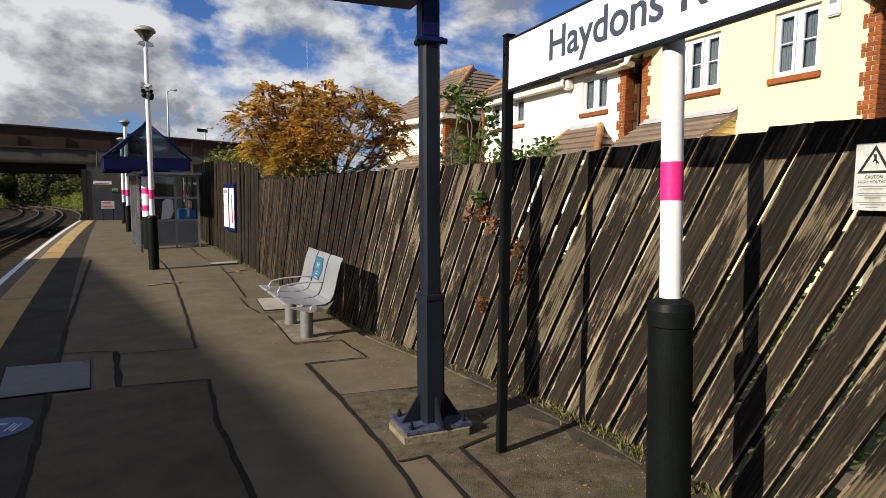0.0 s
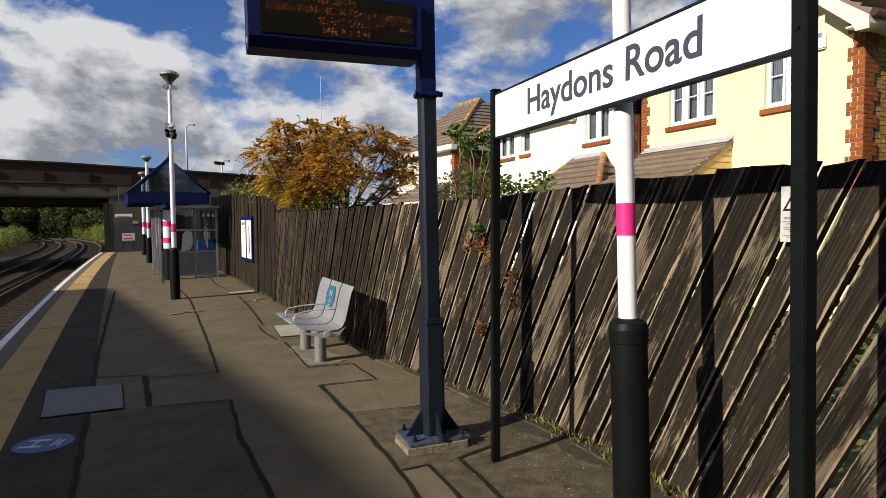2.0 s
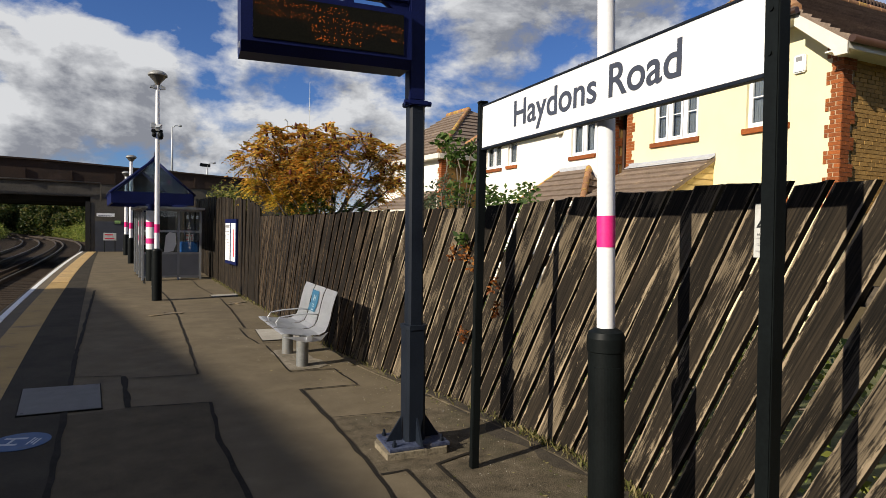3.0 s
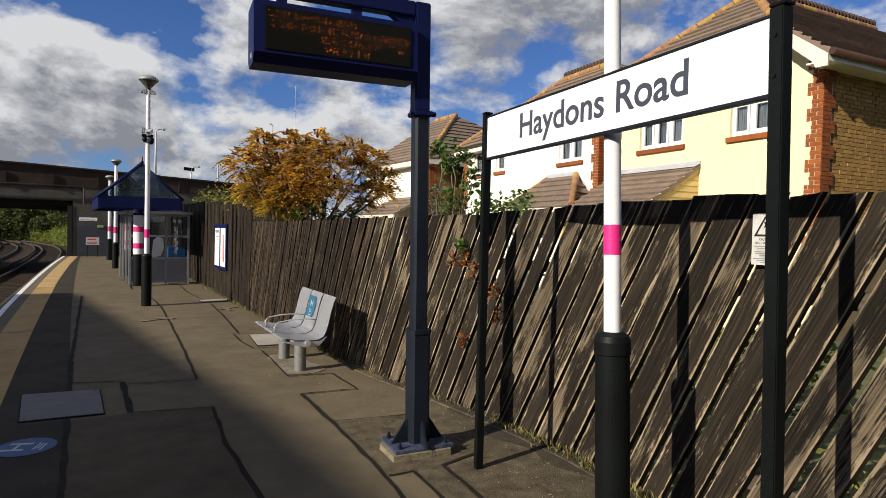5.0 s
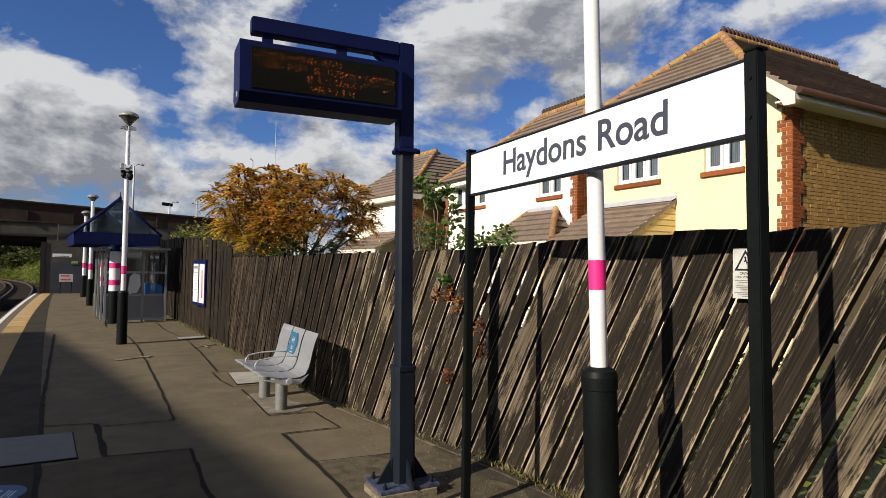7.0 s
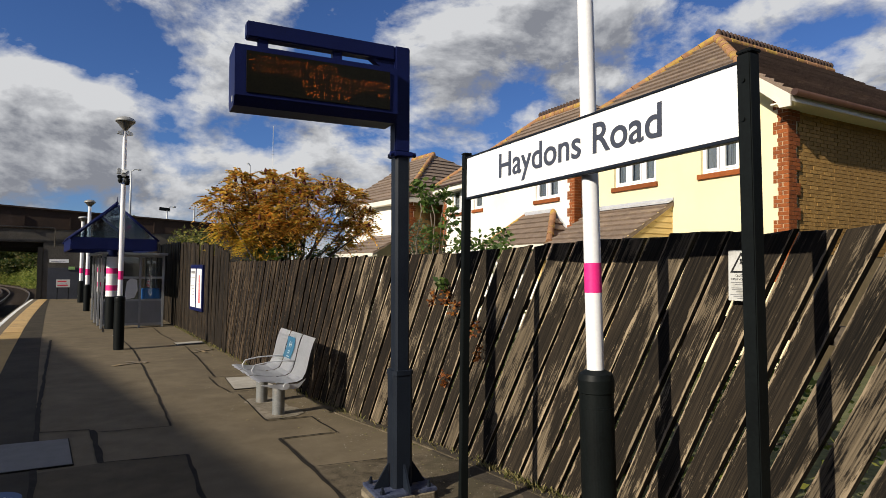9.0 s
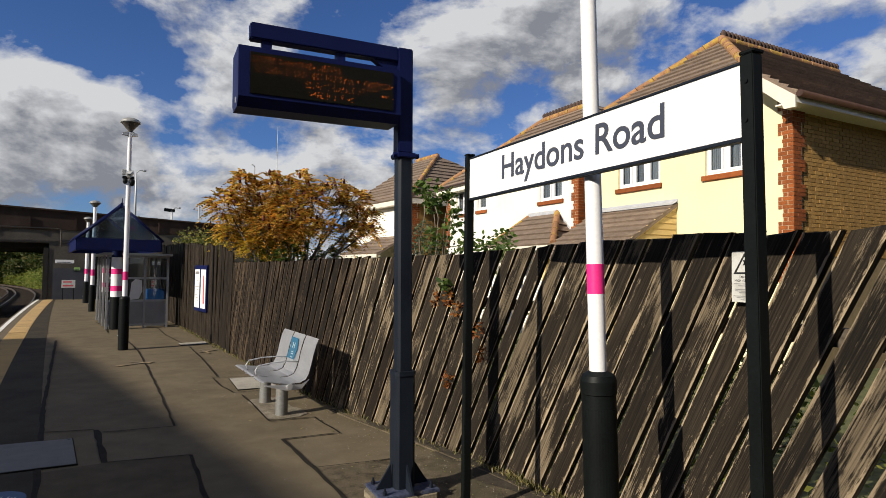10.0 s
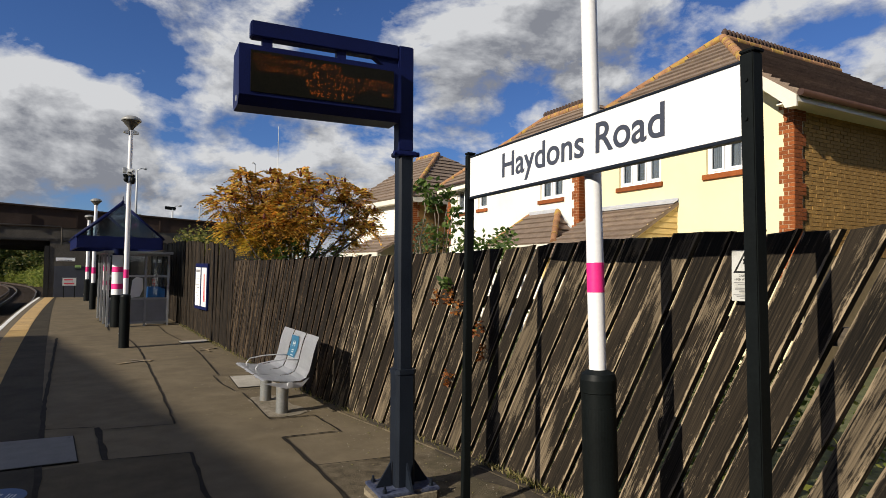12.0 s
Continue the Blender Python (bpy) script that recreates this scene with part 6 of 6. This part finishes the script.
    part("gutter", bm, GUTTER, t)
    bm = B()
    tube(bm, [(xf - 0.05, 12.4, ez), (xf - 0.05, Y1 + 0.3, ez)], 0.05, 8)
    part("gutter", bm, GUTTER, t)
    bm = B()
    tube(bm, [(X + 0.35, Y0 - 0.07, 4.7), (X + 0.35, Y0 - 0.07, 0.0)], 0.045, 8)
    part("downpipe", bm, GUTTER, t, "brown downpipe")
    # hipped porch roof
    A, Bq, C, D = (9.95, 9.6, 2.42), (9.95, 12.75, 2.42), (X, 12.33, 3.37), (X, 11.02, 3.37)
    roof_face(t, A, Bq, C, D, 6)
    roof_face(t, (X, 10.0, 2.42), A, D, D, 5)
    ridge_line(t, (A[0], A[1], A[2] + 0.03), (D[0], D[1], D[2] + 0.02), RIDGE_TILE, 0.09)
    ridge_line(t, (Bq[0], Bq[1], Bq[2] + 0.02), (C[0], C[1], C[2] + 0.02), RIDGE_TILE, 0.05)
    bm = B()
    slab(bm, [(X - 0.015, 11.0, 3.35), (X - 0.015, 12.35, 3.35), (X - 0.015, 12.35, 3.47), (X - 0.015, 11.0, 3.47)], (-0.01, 0, 0))
    slab(bm, [(X - 0.015, 10.2, 2.60), (X - 0.015, 11.02, 3.38), (X - 0.015, 11.02, 3.49), (X - 0.015, 10.2, 2.72)], (-0.01, 0, 0))
    part("flashing", bm, LEAD, t, "grey lead flashing")
    bm = B()
    box(bm, 9.9, 9.94, 9.6, 12.75, 2.30, 2.42)
    part("fascia", bm, FASCIA, t)
    part("porch_post", box(B(), 10.1, 10.2, 9.95, 10.05, -0.06, 2.4), FASCIA, t)
    part("porch_post", box(B(), 10.1, 10.2, 12.35, 12.45, -0.06, 2.4), FASCIA, t)
    return t


house_white()


def house_far():
    X, Y0, Y1 = 11.2, 18.6, 24.2
    t = thing("house", "far ivory rendered house with brown hipped roof beyond the tree", "house", (0, 0, 0))
    wins = [(22.6, 23.2, 3.3, 3.9, 1)]
    bm = B()
    wall_pieces(bm, X, X + 0.25, Y0, Y1, -0.06, 4.5, [w[:4] for w in wins])
    part("front_wall", bm, RENDER_WHITE, t, "ivory rendered wall")
    bm = B()
    box(bm, X + 0.25, 19, Y0, Y0 + 0.25, -0.06, 4.5)
    box(bm, X + 0.25, 19, Y1 - 0.25, Y1, -0.06, 4.5)
    box(bm, 18.75, 19, Y0 + 0.25, Y1 - 0.25, -0.06, 4.5)
    part("side_wall", bm, BRICK_YELLOW, t, "yellow stock brick side wall")
    for k, (a, b, c, d, n) in enumerate(wins):
        window(t, k, X, a, b, c, d, n, bars=False)
    quoin(t, X, Y0, 2.4, 4.5)
    xf, ez = X - 0.3, 4.48
    xr, zr = 14.3, 6.95
    roof_face(t, (xf, Y0 - 0.3, ez), (xf, Y1 + 0.3, ez), (xr, 23.4, zr), (xr, 21.6, zr), 13)
    roof_face(t, (19.2, Y0 - 0.3, ez), (xf, Y0 - 0.3, ez), (xr, 21.6, zr), (xr, 21.6, zr), 13)
    roof_face(t, (xf, Y1 + 0.3, ez), (19.2, Y1 + 0.3, ez), (xr, 23.4, zr), (xr, 23.4, zr), 6)
    roof_face(t, (19.2, Y0 - 0.3, ez), (19.2, Y1 + 0.3, ez), (xr, 23.4, zr), (xr, 21.6, zr), 6)
    ridge_line(t, (xr, 21.6, zr + 0.02), (xr, 23.4, zr + 0.02), RIDGE_TILE, 0.12)
    ridge_line(t, (xf, Y0 - 0.3, ez + 0.03), (xr, 21.6, zr + 0.03), RIDGE_TILE, 0.10)
    bm = B()
    box(bm, xf - 0.03, xf, Y0 - 0.3, Y1 + 0.3, ez - 0.2, ez - 0.02)
    box(bm, xf, X, Y0 - 0.3, Y1 + 0.3, ez - 0.2, ez - 0.18)
    box(bm, xf, 19.0, Y0 - 0.33, Y0 - 0.30, ez - 0.2, ez - 0.02)
    part("fascia", bm, FASCIA, t)
    # porch
    roof_face(t, (9.9, 18.9, 2.35), (9.9, 22.2, 2.35), (X, 21.2, 3.1), (X, 18.9, 3.1), 5)
    bm = B()
    box(bm, 9.86, 9.9, 18.9, 22.2, 2.22, 2.35)
    part("fascia", bm, FASCIA, t)
    part("porch_post", box(B(), 10.0, 10.1, 19.0, 19.1, -0.06, 2.3), FASCIA, t)
    part("porch_post", box(B(), 10.0, 10.1, 22.0, 22.1, -0.06, 2.3), FASCIA, t)
    return t


house_far()


# ---------------------------------------------------------------- plants
def pinnate(verts, faces, base, way, length, rng, leaflets=7, droop=0.5, width=0.3):
    """One compound leaf: pairs of narrow leaflets along an arching stalk."""
    way = way.normalized()
    side = way.cross(Vector((0, 0, 1)))
    side = side.normalized() if side.length > 1e-3 else Vector((1, 0, 0))
    for k in range(leaflets):
        f = (k + 0.8) / leaflets
        p = base + way * length * f + Vector((0, 0, -droop * length * f * f))
        for s in (-1, 1):
            l = length * width * (1.15 - 0.6 * f) * rng.uniform(0.8, 1.15)
            d = (side * s + way * 0.55 + Vector((0, 0, -0.35 + rng.uniform(-0.35, 0.25)))).normalized() * l
            n = d.cross(way).normalized() * 0
            w = way * l * 0.26
            i = len(verts)
            verts += [p, p + d * 0.5 + w, p + d, p + d * 0.5 - w]
            faces.append((i, i + 1, i + 2, i + 3))


def leaf_object(name, verts, faces, material, parent=None, label=""):
    me = bpy.data.meshes.new(name)
    me.from_pydata([tuple(v) for v in verts], [], faces)
    me.materials.append(material)
    ob = new(name, me)
    if parent:
        ob.parent = parent
    if label:
        ob["label"] = label
    return ob


def sumac():
    rng = random.Random(21)
    C = Vector((4.56, 13.2, 0.0))
    right, deep = Vector((0.84, -0.54, 0)), Vector((0.54, 0.84, 0))
    K = 0.0128
    clumps = [(404, 358, 26, 0), (394, 398, 24, 1), (420, 385, 32, 0), (425, 425, 30, 1), (450, 328, 26, 0), (468, 372, 34, 0), (498, 322, 28, 0),
              (520, 365, 30, 0), (540, 322, 26, 0), (562, 350, 22, 0), (552, 392, 22, 0), (592, 315, 20, 0), (604, 350, 15, 0), (632, 335, 20, 0), (645, 368, 20, 0), (622, 395, 18, 0),
              (500, 415, 28, 0), (460, 425, 28, 1), (662, 398, 10, 0), (615, 425, 10, 0), (585, 400, 14, 0), (520, 440, 24, 2), (480, 445, 22, 2), (572, 446, 16, 2), (440, 300 + 15, 14, 0), (412, 335, 20, 0), (490, 398, 27, 0), (502, 372, 26, 0), (468, 405, 25, 0), (535, 405, 20, 0)]
    t = thing("tree", "autumn sumac tree with orange and yellow leaves behind the fence", "tree", (C.x, C.y, 0))
    tips = []
    leaves = {0: ([], []), 1: ([], []), 2: ([], [])}
    fruit = B()
    for px, py, rad, kind in clumps:
        c = right * (px - 515) * K + deep * rng.uniform(-0.9, 0.9) + Vector((0, 0, 1.45 + (497 - py) * 0.0128))
        R = rad * K * 1.15
        tips.append((c, R))
        verts, faces = leaves[kind]
        n = int(34 + 400 * R * R)
        for _ in range(n):
            d = Vector((rng.gauss(0, 1), rng.gauss(0, 1), rng.gauss(0, 0.8))).normalized()
            p = c + d * R * rng.random() ** 0.4 * 0.82
            d.z = d.z * 0.5 + 0.18
            pinnate(verts, faces, p, d, rng.uniform(0.22, 0.42), rng, 7, rng.uniform(0.3, 0.9), 0.36)
        if kind == 0 and py < 400:
            for _ in range(rng.randint(5, 9)):
                q = c + Vector((rng.uniform(-0.9, 0.9), rng.uniform(-0.9, 0.9), rng.uniform(-0.2, 0.75))) * R * 0.9
                lathe(fruit, [(0.015, -0.06), (0.035, -0.03), (0.03, 0.03), (0.008, 0.09)], 6, q)
    names = {0: AUTUMN, 1: AUTUMN_YELLOW, 2: GREEN}
    for k, (v, f) in leaves.items():
        ob = leaf_object("crown", v, f, names[k], t, ("orange-brown crown", "yellow lower crown", "green lower leaves")[k])
        ob["kind"] = "stuff"
    part("fruit", fruit, DRUPE, t, "dark red fruit cones")["kind"] = "stuff"
    # trunk and limbs
    bm = B()
    tube(bm, [(0.15, -0.1, -0.1), (0.1, 0.0, 0.8), (0.2, 0.05, 1.5)], 0.09, 10, 0.07)
    part("trunk", bm, BARK, t)
    fork = [Vector((0.2, 0.05, 1.5)), Vector((0.05, 0.0, 1.2)), Vector((0.12, 0.0, 1.0))]
    for c, R in tips:
        bm = B()
        a = fork[rng.randrange(3)]
        mid = a.lerp(c, 0.5) + Vector((rng.uniform(-0.15, 0.15), rng.uniform(-0.15, 0.15), -0.12))
        pts = [a, a.lerp(mid, 0.5) + Vector((0, 0, 0.03)), mid, mid.lerp(c, 0.6), c + Vector((0, 0, R * 0.4))]
        tube(bm, pts, 0.040, 6, 0.012)
        for _ in range(4):
            q = mid.lerp(c, rng.uniform(0.3, 1.0))
            e = c + Vector((rng.uniform(-1, 1), rng.uniform(-1, 1), rng.uniform(-0.2, 1.2))) * R * 0.9
            tube(bm, [q, q.lerp(e, 0.5) + Vector((0, 0, -0.03)), e], 0.011, 5, 0.004)
        part("limb", bm, BARK, t)
    return t


sumac()


def leafy(name, label, centre, blobs, material, leaf=0.09, density=900, category="bush", seed=1, stems=True):
    rng = random.Random(seed)
    t = thing(name, label, category, centre)
    verts, faces = [], []
    for x, y, z, R in blobs:
        for _ in range(int(density * R * R) + 20):
            d = Vector((rng.gauss(0, 1), rng.gauss(0, 1), rng.gauss(0, 1))).normalized() * R * rng.random() ** 0.4
            p = Vector((x, y, z)) + d
            a = Vector((rng.uniform(-1, 1), rng.uniform(-1, 1), rng.uniform(-0.7, 0.5))).normalized()
            b = a.cross(Vector((rng.uniform(-1, 1), rng.uniform(-1, 1), rng.uniform(-1, 1)))).normalized()
            s = leaf * rng.uniform(0.6, 1.25)
            i = len(verts)
            verts += [p, p + a * s * 0.5 + b * s * 0.28, p + a * s, p + a * s * 0.5 - b * s * 0.28]
            faces.append((i, i + 1, i + 2, i + 3))
    ob = leaf_object("foliage", verts, faces, material, t)
    ob["kind"] = "stuff"
    if stems:
        for x, y, z, R in blobs:
            bm = B()
            tube(bm, [(x * 0.2, y * 0.2, -0.05)] + [(x * f + rng.uniform(-0.12, 0.12), y * f + rng.uniform(-0.12, 0.12), z * f) for f in (0.35, 0.55, 0.72, 0.88)] + [(x, y, z)], 0.018, 6, 0.006)
            part("stem", bm, BARK, t)
    return t


leafy("climber", "green climbing shrub on thin stems behind the fence", (4.2, 6.4, 0), [(0.0, 0.0, 2.85, 0.17), (0.10, 0.10, 2.72, 0.15), (-0.05, 0.18, 2.95, 0.13), (0.22, -0.12, 2.80, 0.12), (0.28, -0.2, 2.4, 0.14), (0.1, 0, 2.2, 0.2), (0.32, -0.45, 2.2, 0.15), (0.2, -0.3, 2.58, 0.08)], GREEN, 0.10, 1900, seed=3)
leafy("grey_bush", "grey-green feathery bush behind the fence", (4.3, 6.75, 0), [(0.0, 0.1, 2.1, 0.32), (0.15, 0.45, 2.0, 0.28), (0.2, -0.25, 2.0, 0.28), (0.05, 0.1, 2.35, 0.2)], GREY_GREEN, 0.06, 2600, seed=4)
leafy("green_bush", "dark green leafy bush showing over the fence", (4.3, 5.0, 0), [(0.0, 0.0, 2.0, 0.24), (0.1, 0.3, 2.05, 0.2), (-0.1, -0.25, 1.95, 0.18), (0.2, 0.1, 2.22, 0.12), (-0.1, 0.5, 2.0, 0.2)], GREEN, 0.075, 1900, seed=5)
leafy("yellow_shrub", "yellow-green shrub over the tall fence by the shelter", (4.3, 21.0, 0), [(0, 0, 2.5, 0.6), (0.6, 1.2, 2.4, 0.6), (-0.3, -1.6, 2.3, 0.5), (0.3, 3.0, 2.7, 0.7), (0.2, 4.4, 2.7, 0.6)], OLIVE, 0.15, 620, seed=6)
leafy("hedge_row", "low green growth between the fence and the gardens", (4.4, 3.2, 0), [(0.0, -2.6, 0.7, 0.55), (0.2, -1.3, 0.8, 0.5), (0.0, 0.0, 0.8, 0.5), (0.1, 1.2, 0.9, 0.5), (0, 2.6, 1.0, 0.6), (0.2, 4.5, 1.2, 0.7), (0.2, 6.5, 1.2, 0.8), (0.3, 8.2, 1.3, 0.7)], GREEN, 0.09, 700, seed=7)
for k, (x, y, z, n) in enumerate(((2.93, 4.05, 1.52, 26), (2.93, 3.9, 1.42, 30), (2.95, 4.3, 1.5, 12), (2.92, 3.55, 1.25, 12), (2.93, 4.05, 0.72, 14), (2.92, 3.5, 1.05, 8))):
    leafy("creeper", "orange-brown dry creeper leaves clinging to the fence", (x, y, z), [(-0.02, 0, 0, 0.05), (-0.02, 0.03, -0.08, 0.035)], DRY_CREEPER, 0.045, 900, "creeper", 30 + k, False)
leafy("creeper", "green creeper sprig on the fence boards", (2.92, 4.1, 1.6), [(-0.02, 0, 0, 0.06)], GREEN, 0.08, 1500, "creeper", 41, False)


def far_tree(at, h, w, material, seed, label, category="tree"):
    rng = random.Random(seed)
    blobs = []
    for _ in range(14):
        a, f = rng.uniform(0, 6.28), rng.random()
        blobs.append((math.cos(a) * w * (1 - 0.5 * f) * rng.random(), math.sin(a) * w * (1 - 0.5 * f) * rng.random(), h * (0.3 + 0.62 * f), w * rng.uniform(0.25, 0.45)))
    t = leafy("tree", label, at, blobs, material, 0.42, 330, category, seed, False)
    bm = B()
    tube(bm, [(0, 0, -0.1), (0.1, 0, h * 0.4), (0, 0.1, h * 0.8)], 0.22, 8, 0.06)
    part("trunk", bm, BARK, t)
    return t


for k, (x, y, h, w) in enumerate(((-22, 118, 10, 5), (-15, 124, 9, 4.5), (-9, 128, 11, 5), (-3, 112, 9, 4.2), (2, 96, 7, 3.2), (4, 84, 7, 3), (-28, 110, 9, 5), (-5, 140, 12, 6), (8, 110, 10, 5), (-18, 100, 6, 3.5), (-14, 86, 4.5, 2.6), (6.5, 70, 5.5, 2.6), (-11, 106, 6, 3.5), (-6, 104, 5.5, 3.2), (-1.5, 100, 6.5, 3.0), (-14, 112, 7, 4), (-20, 92, 6, 3.2))):
    far_tree((x, y, TRACK_Z - 0.1), h, w, FAR_GREEN, 60 + k, "dark green tree beyond the road bridge")
far_tree((7.0, 60, 0), 6.9, 1.0, FAR_GREEN, 90, "small dark tree behind the road bridge")
leafy("bank_growth", "green and yellow bank vegetation beyond the bridge", (0, 0, TRACK_Z - 0.1), [(2.2 + 0.5 * math.sin(q), 50 + q * 3.2, 0.7, 1.5) for q in range(12)] + [(-9.5 - 0.13 * q, 55 + q * 3.5, 0.6, 1.6) for q in range(14)], BANK_GREEN, 0.26, 420, "bank", 77, False)

# dry grass and weeds at the foot of the fence
rng = random.Random(12)
verts, faces = [], []
for _ in range(1500):
    y = rng.choice((rng.uniform(0.8, 3.6), rng.uniform(0.8, 3.2), rng.uniform(3, 12), rng.uniform(12, 18)))
    x = fence_x(y) - abs(rng.gauss(0.02, 0.05))
    p = Vector((x, y, 0.0))
    h = rng.uniform(0.02, 0.10)
    a = Vector((rng.uniform(-0.7, 0.4), rng.uniform(-0.6, 0.6), 1)).normalized() * h
    b = Vector((rng.uniform(-1, 1), rng.uniform(-1, 1), 0)).normalized() * 0.004
    i = len(verts)
    verts += [p - b, p + b, p + a * 0.6 + b * 0.7, p + a + Vector((rng.uniform(-0.02, 0.02), rng.uniform(-0.02, 0.02), -0.01))]
    faces.append((i, i + 1, i + 2, i + 3))
tagged(leaf_object("weeds", verts, faces, DRY_GRASS), "dry grass and weeds along the fence foot", "weeds", kind="stuff")
verts, faces = [], []
for _ in range(420):
    y = rng.uniform(1.5, 14)
    x = fence_x(y) - abs(rng.gauss(0, 0.5))
    p = Vector((x, y, 0.006))
    a = rng.uniform(0, 6.28)
    s = rng.uniform(0.006, 0.02)
    u, v = Vector((math.cos(a), math.sin(a), 0.15)) * s, Vector((-math.sin(a), math.cos(a), 0.1)) * s * 0.6
    i = len(verts)
    verts += [p - u, p + v, p + u, p - v]
    faces.append((i, i + 1, i + 2, i + 3))
tagged(leaf_object("fallen_leaves", verts, faces, DRY_GRASS), "small fallen leaves and grit on the platform", "fallen leaves", kind="stuff")

verts, faces = [], []
for _ in range(650):
    y = rng.uniform(0.5, 9.0)
    x = fence_x(y) - 0.1 - abs(rng.gauss(0, 0.55))
    h = rng.uniform(0.0015, 0.0045)
    i = len(verts)
    for k in range(3):
        a = k * 2.09 + rng.uniform(-0.5, 0.5)
        verts.append((x + math.cos(a) * h * 1.3, y + math.sin(a) * h * 1.3, 0.004))
    verts.append((x, y, 0.005 + h))
    faces += [(i, i + 1, i + 3), (i + 1, i + 2, i + 3), (i + 2, i, i + 3)]
tagged(leaf_object("loose_grit", verts, faces, CONCRETE), "pale loose grit scattered on the platform beside the fence", "grit", kind="stuff")


# tactile slabs along the far platform edge
def tactile_paving():
    t = thing("tactile_paving", "buff tactile paving slabs along the platform edge", "paving", (0, 18.2, 0), kind="structure")
    bm = B()
    box(bm, -0.2, 0.2, 0.003, 0.397, -0.02, 0.006)
    for k in range(6):
        x = -0.165 + k * 0.066
        box(bm, x - 0.016, x + 0.016, 0.02, 0.38, 0.006, 0.011)
    me = mesh_of("paving_slab", bm, TACTILE)
    for k in range(44):
        y = 18.2 + k * 0.4
        ob = new("paving_slab", me)
        ob.parent = t
        ob.matrix_basis = pose(edge_x(y) + 0.54, y - 18.2, 0.0, 0, 0, -math.degrees(math.atan(0.00162 * y)))


tactile_paving()


leafy("ivy_growth", "dark ivy and brambles growing behind the leaning fence", (0.55, 0, 0), [(fence_x(-3.0 + q * 0.40) + 0.12 * math.sin(q * 1.7), -3.0 + q * 0.40, 0.42 + 0.28 * math.sin(q * 2.3), 0.40) for q in range(26)] + [(fence_x(-0.9 + q * 0.45) + 0.17, -0.9 + q * 0.45, 0.95 + 0.15 * math.sin(q * 3.1), 0.26) for q in range(9)], BANK_GREEN, 0.06, 1100, "ivy", 52, False)
rng = random.Random(17)
near = [(fence_x(1.0 + k * 0.1) - 0.27 - 0.06 * math.sin(k * 0.9) - 0.05 * math.sin(k * 0.37) + 0.22 * (k / 45) ** 2 - rng.uniform(0, 0.02), 1.0 + k * 0.1) for k in range(46)]
far_side = [(fence_x(5.6 - k * 0.5), 5.6 - k * 0.5) for k in range(10)]
patch("soil_strip", near + far_side, SOIL, "damp dark soil and grit along the fence foot", 0.0065)
for k, (x0, y0, x1, y1, w) in enumerate(((0.75, 11.1, 1.35, 11.35, 0.10), (1.0, 11.5, 1.3, 11.2, 0.07), (2.3, 12.2, 2.75, 12.5, 0.08), (2.45, 12.7, 2.5, 12.0, 0.05))):
    structure("paint_mark_%d" % (k + 1), ribbon([(x0, y0), (x1, y1)], w, 0.011 + 0.0005 * k, 50 + k), PAINT_MARK, "worn ochre paint mark on the asphalt", "paint mark")

bank = []
for q in range(16):
    y = 72 + q * 3.4
    bank += [(track_x(y) + 3.0 + 0.4 * math.sin(q * 1.3), y, 0.7, 1.3), (track_x(y) + 4.6, y + 1.5, 1.3, 1.6)]
leafy("bank_growth", "sunlit grass and bramble bank along the curving track", (0, 0, TRACK_Z), bank, BANK_GREEN, 0.24, 520, "bank", 78, False)
wood = [(-44 + q * 2.6, 132 + 3 * math.sin(q * 2.1), 2.2 + 1.6 * math.sin(q * 1.1), 3.2) for q in range(22)] + [(-40 + q * 3.1, 136, 5.4 + 1.2 * math.sin(q * 1.9), 2.6) for q in range(16)]
tagged(leafy("far_wood", "dark mixed woodland closing the view beyond the bridge", (0, 0, TRACK_Z), wood, FAR_GREEN, 0.55, 190, "woodland", 79, False), kind="stuff")
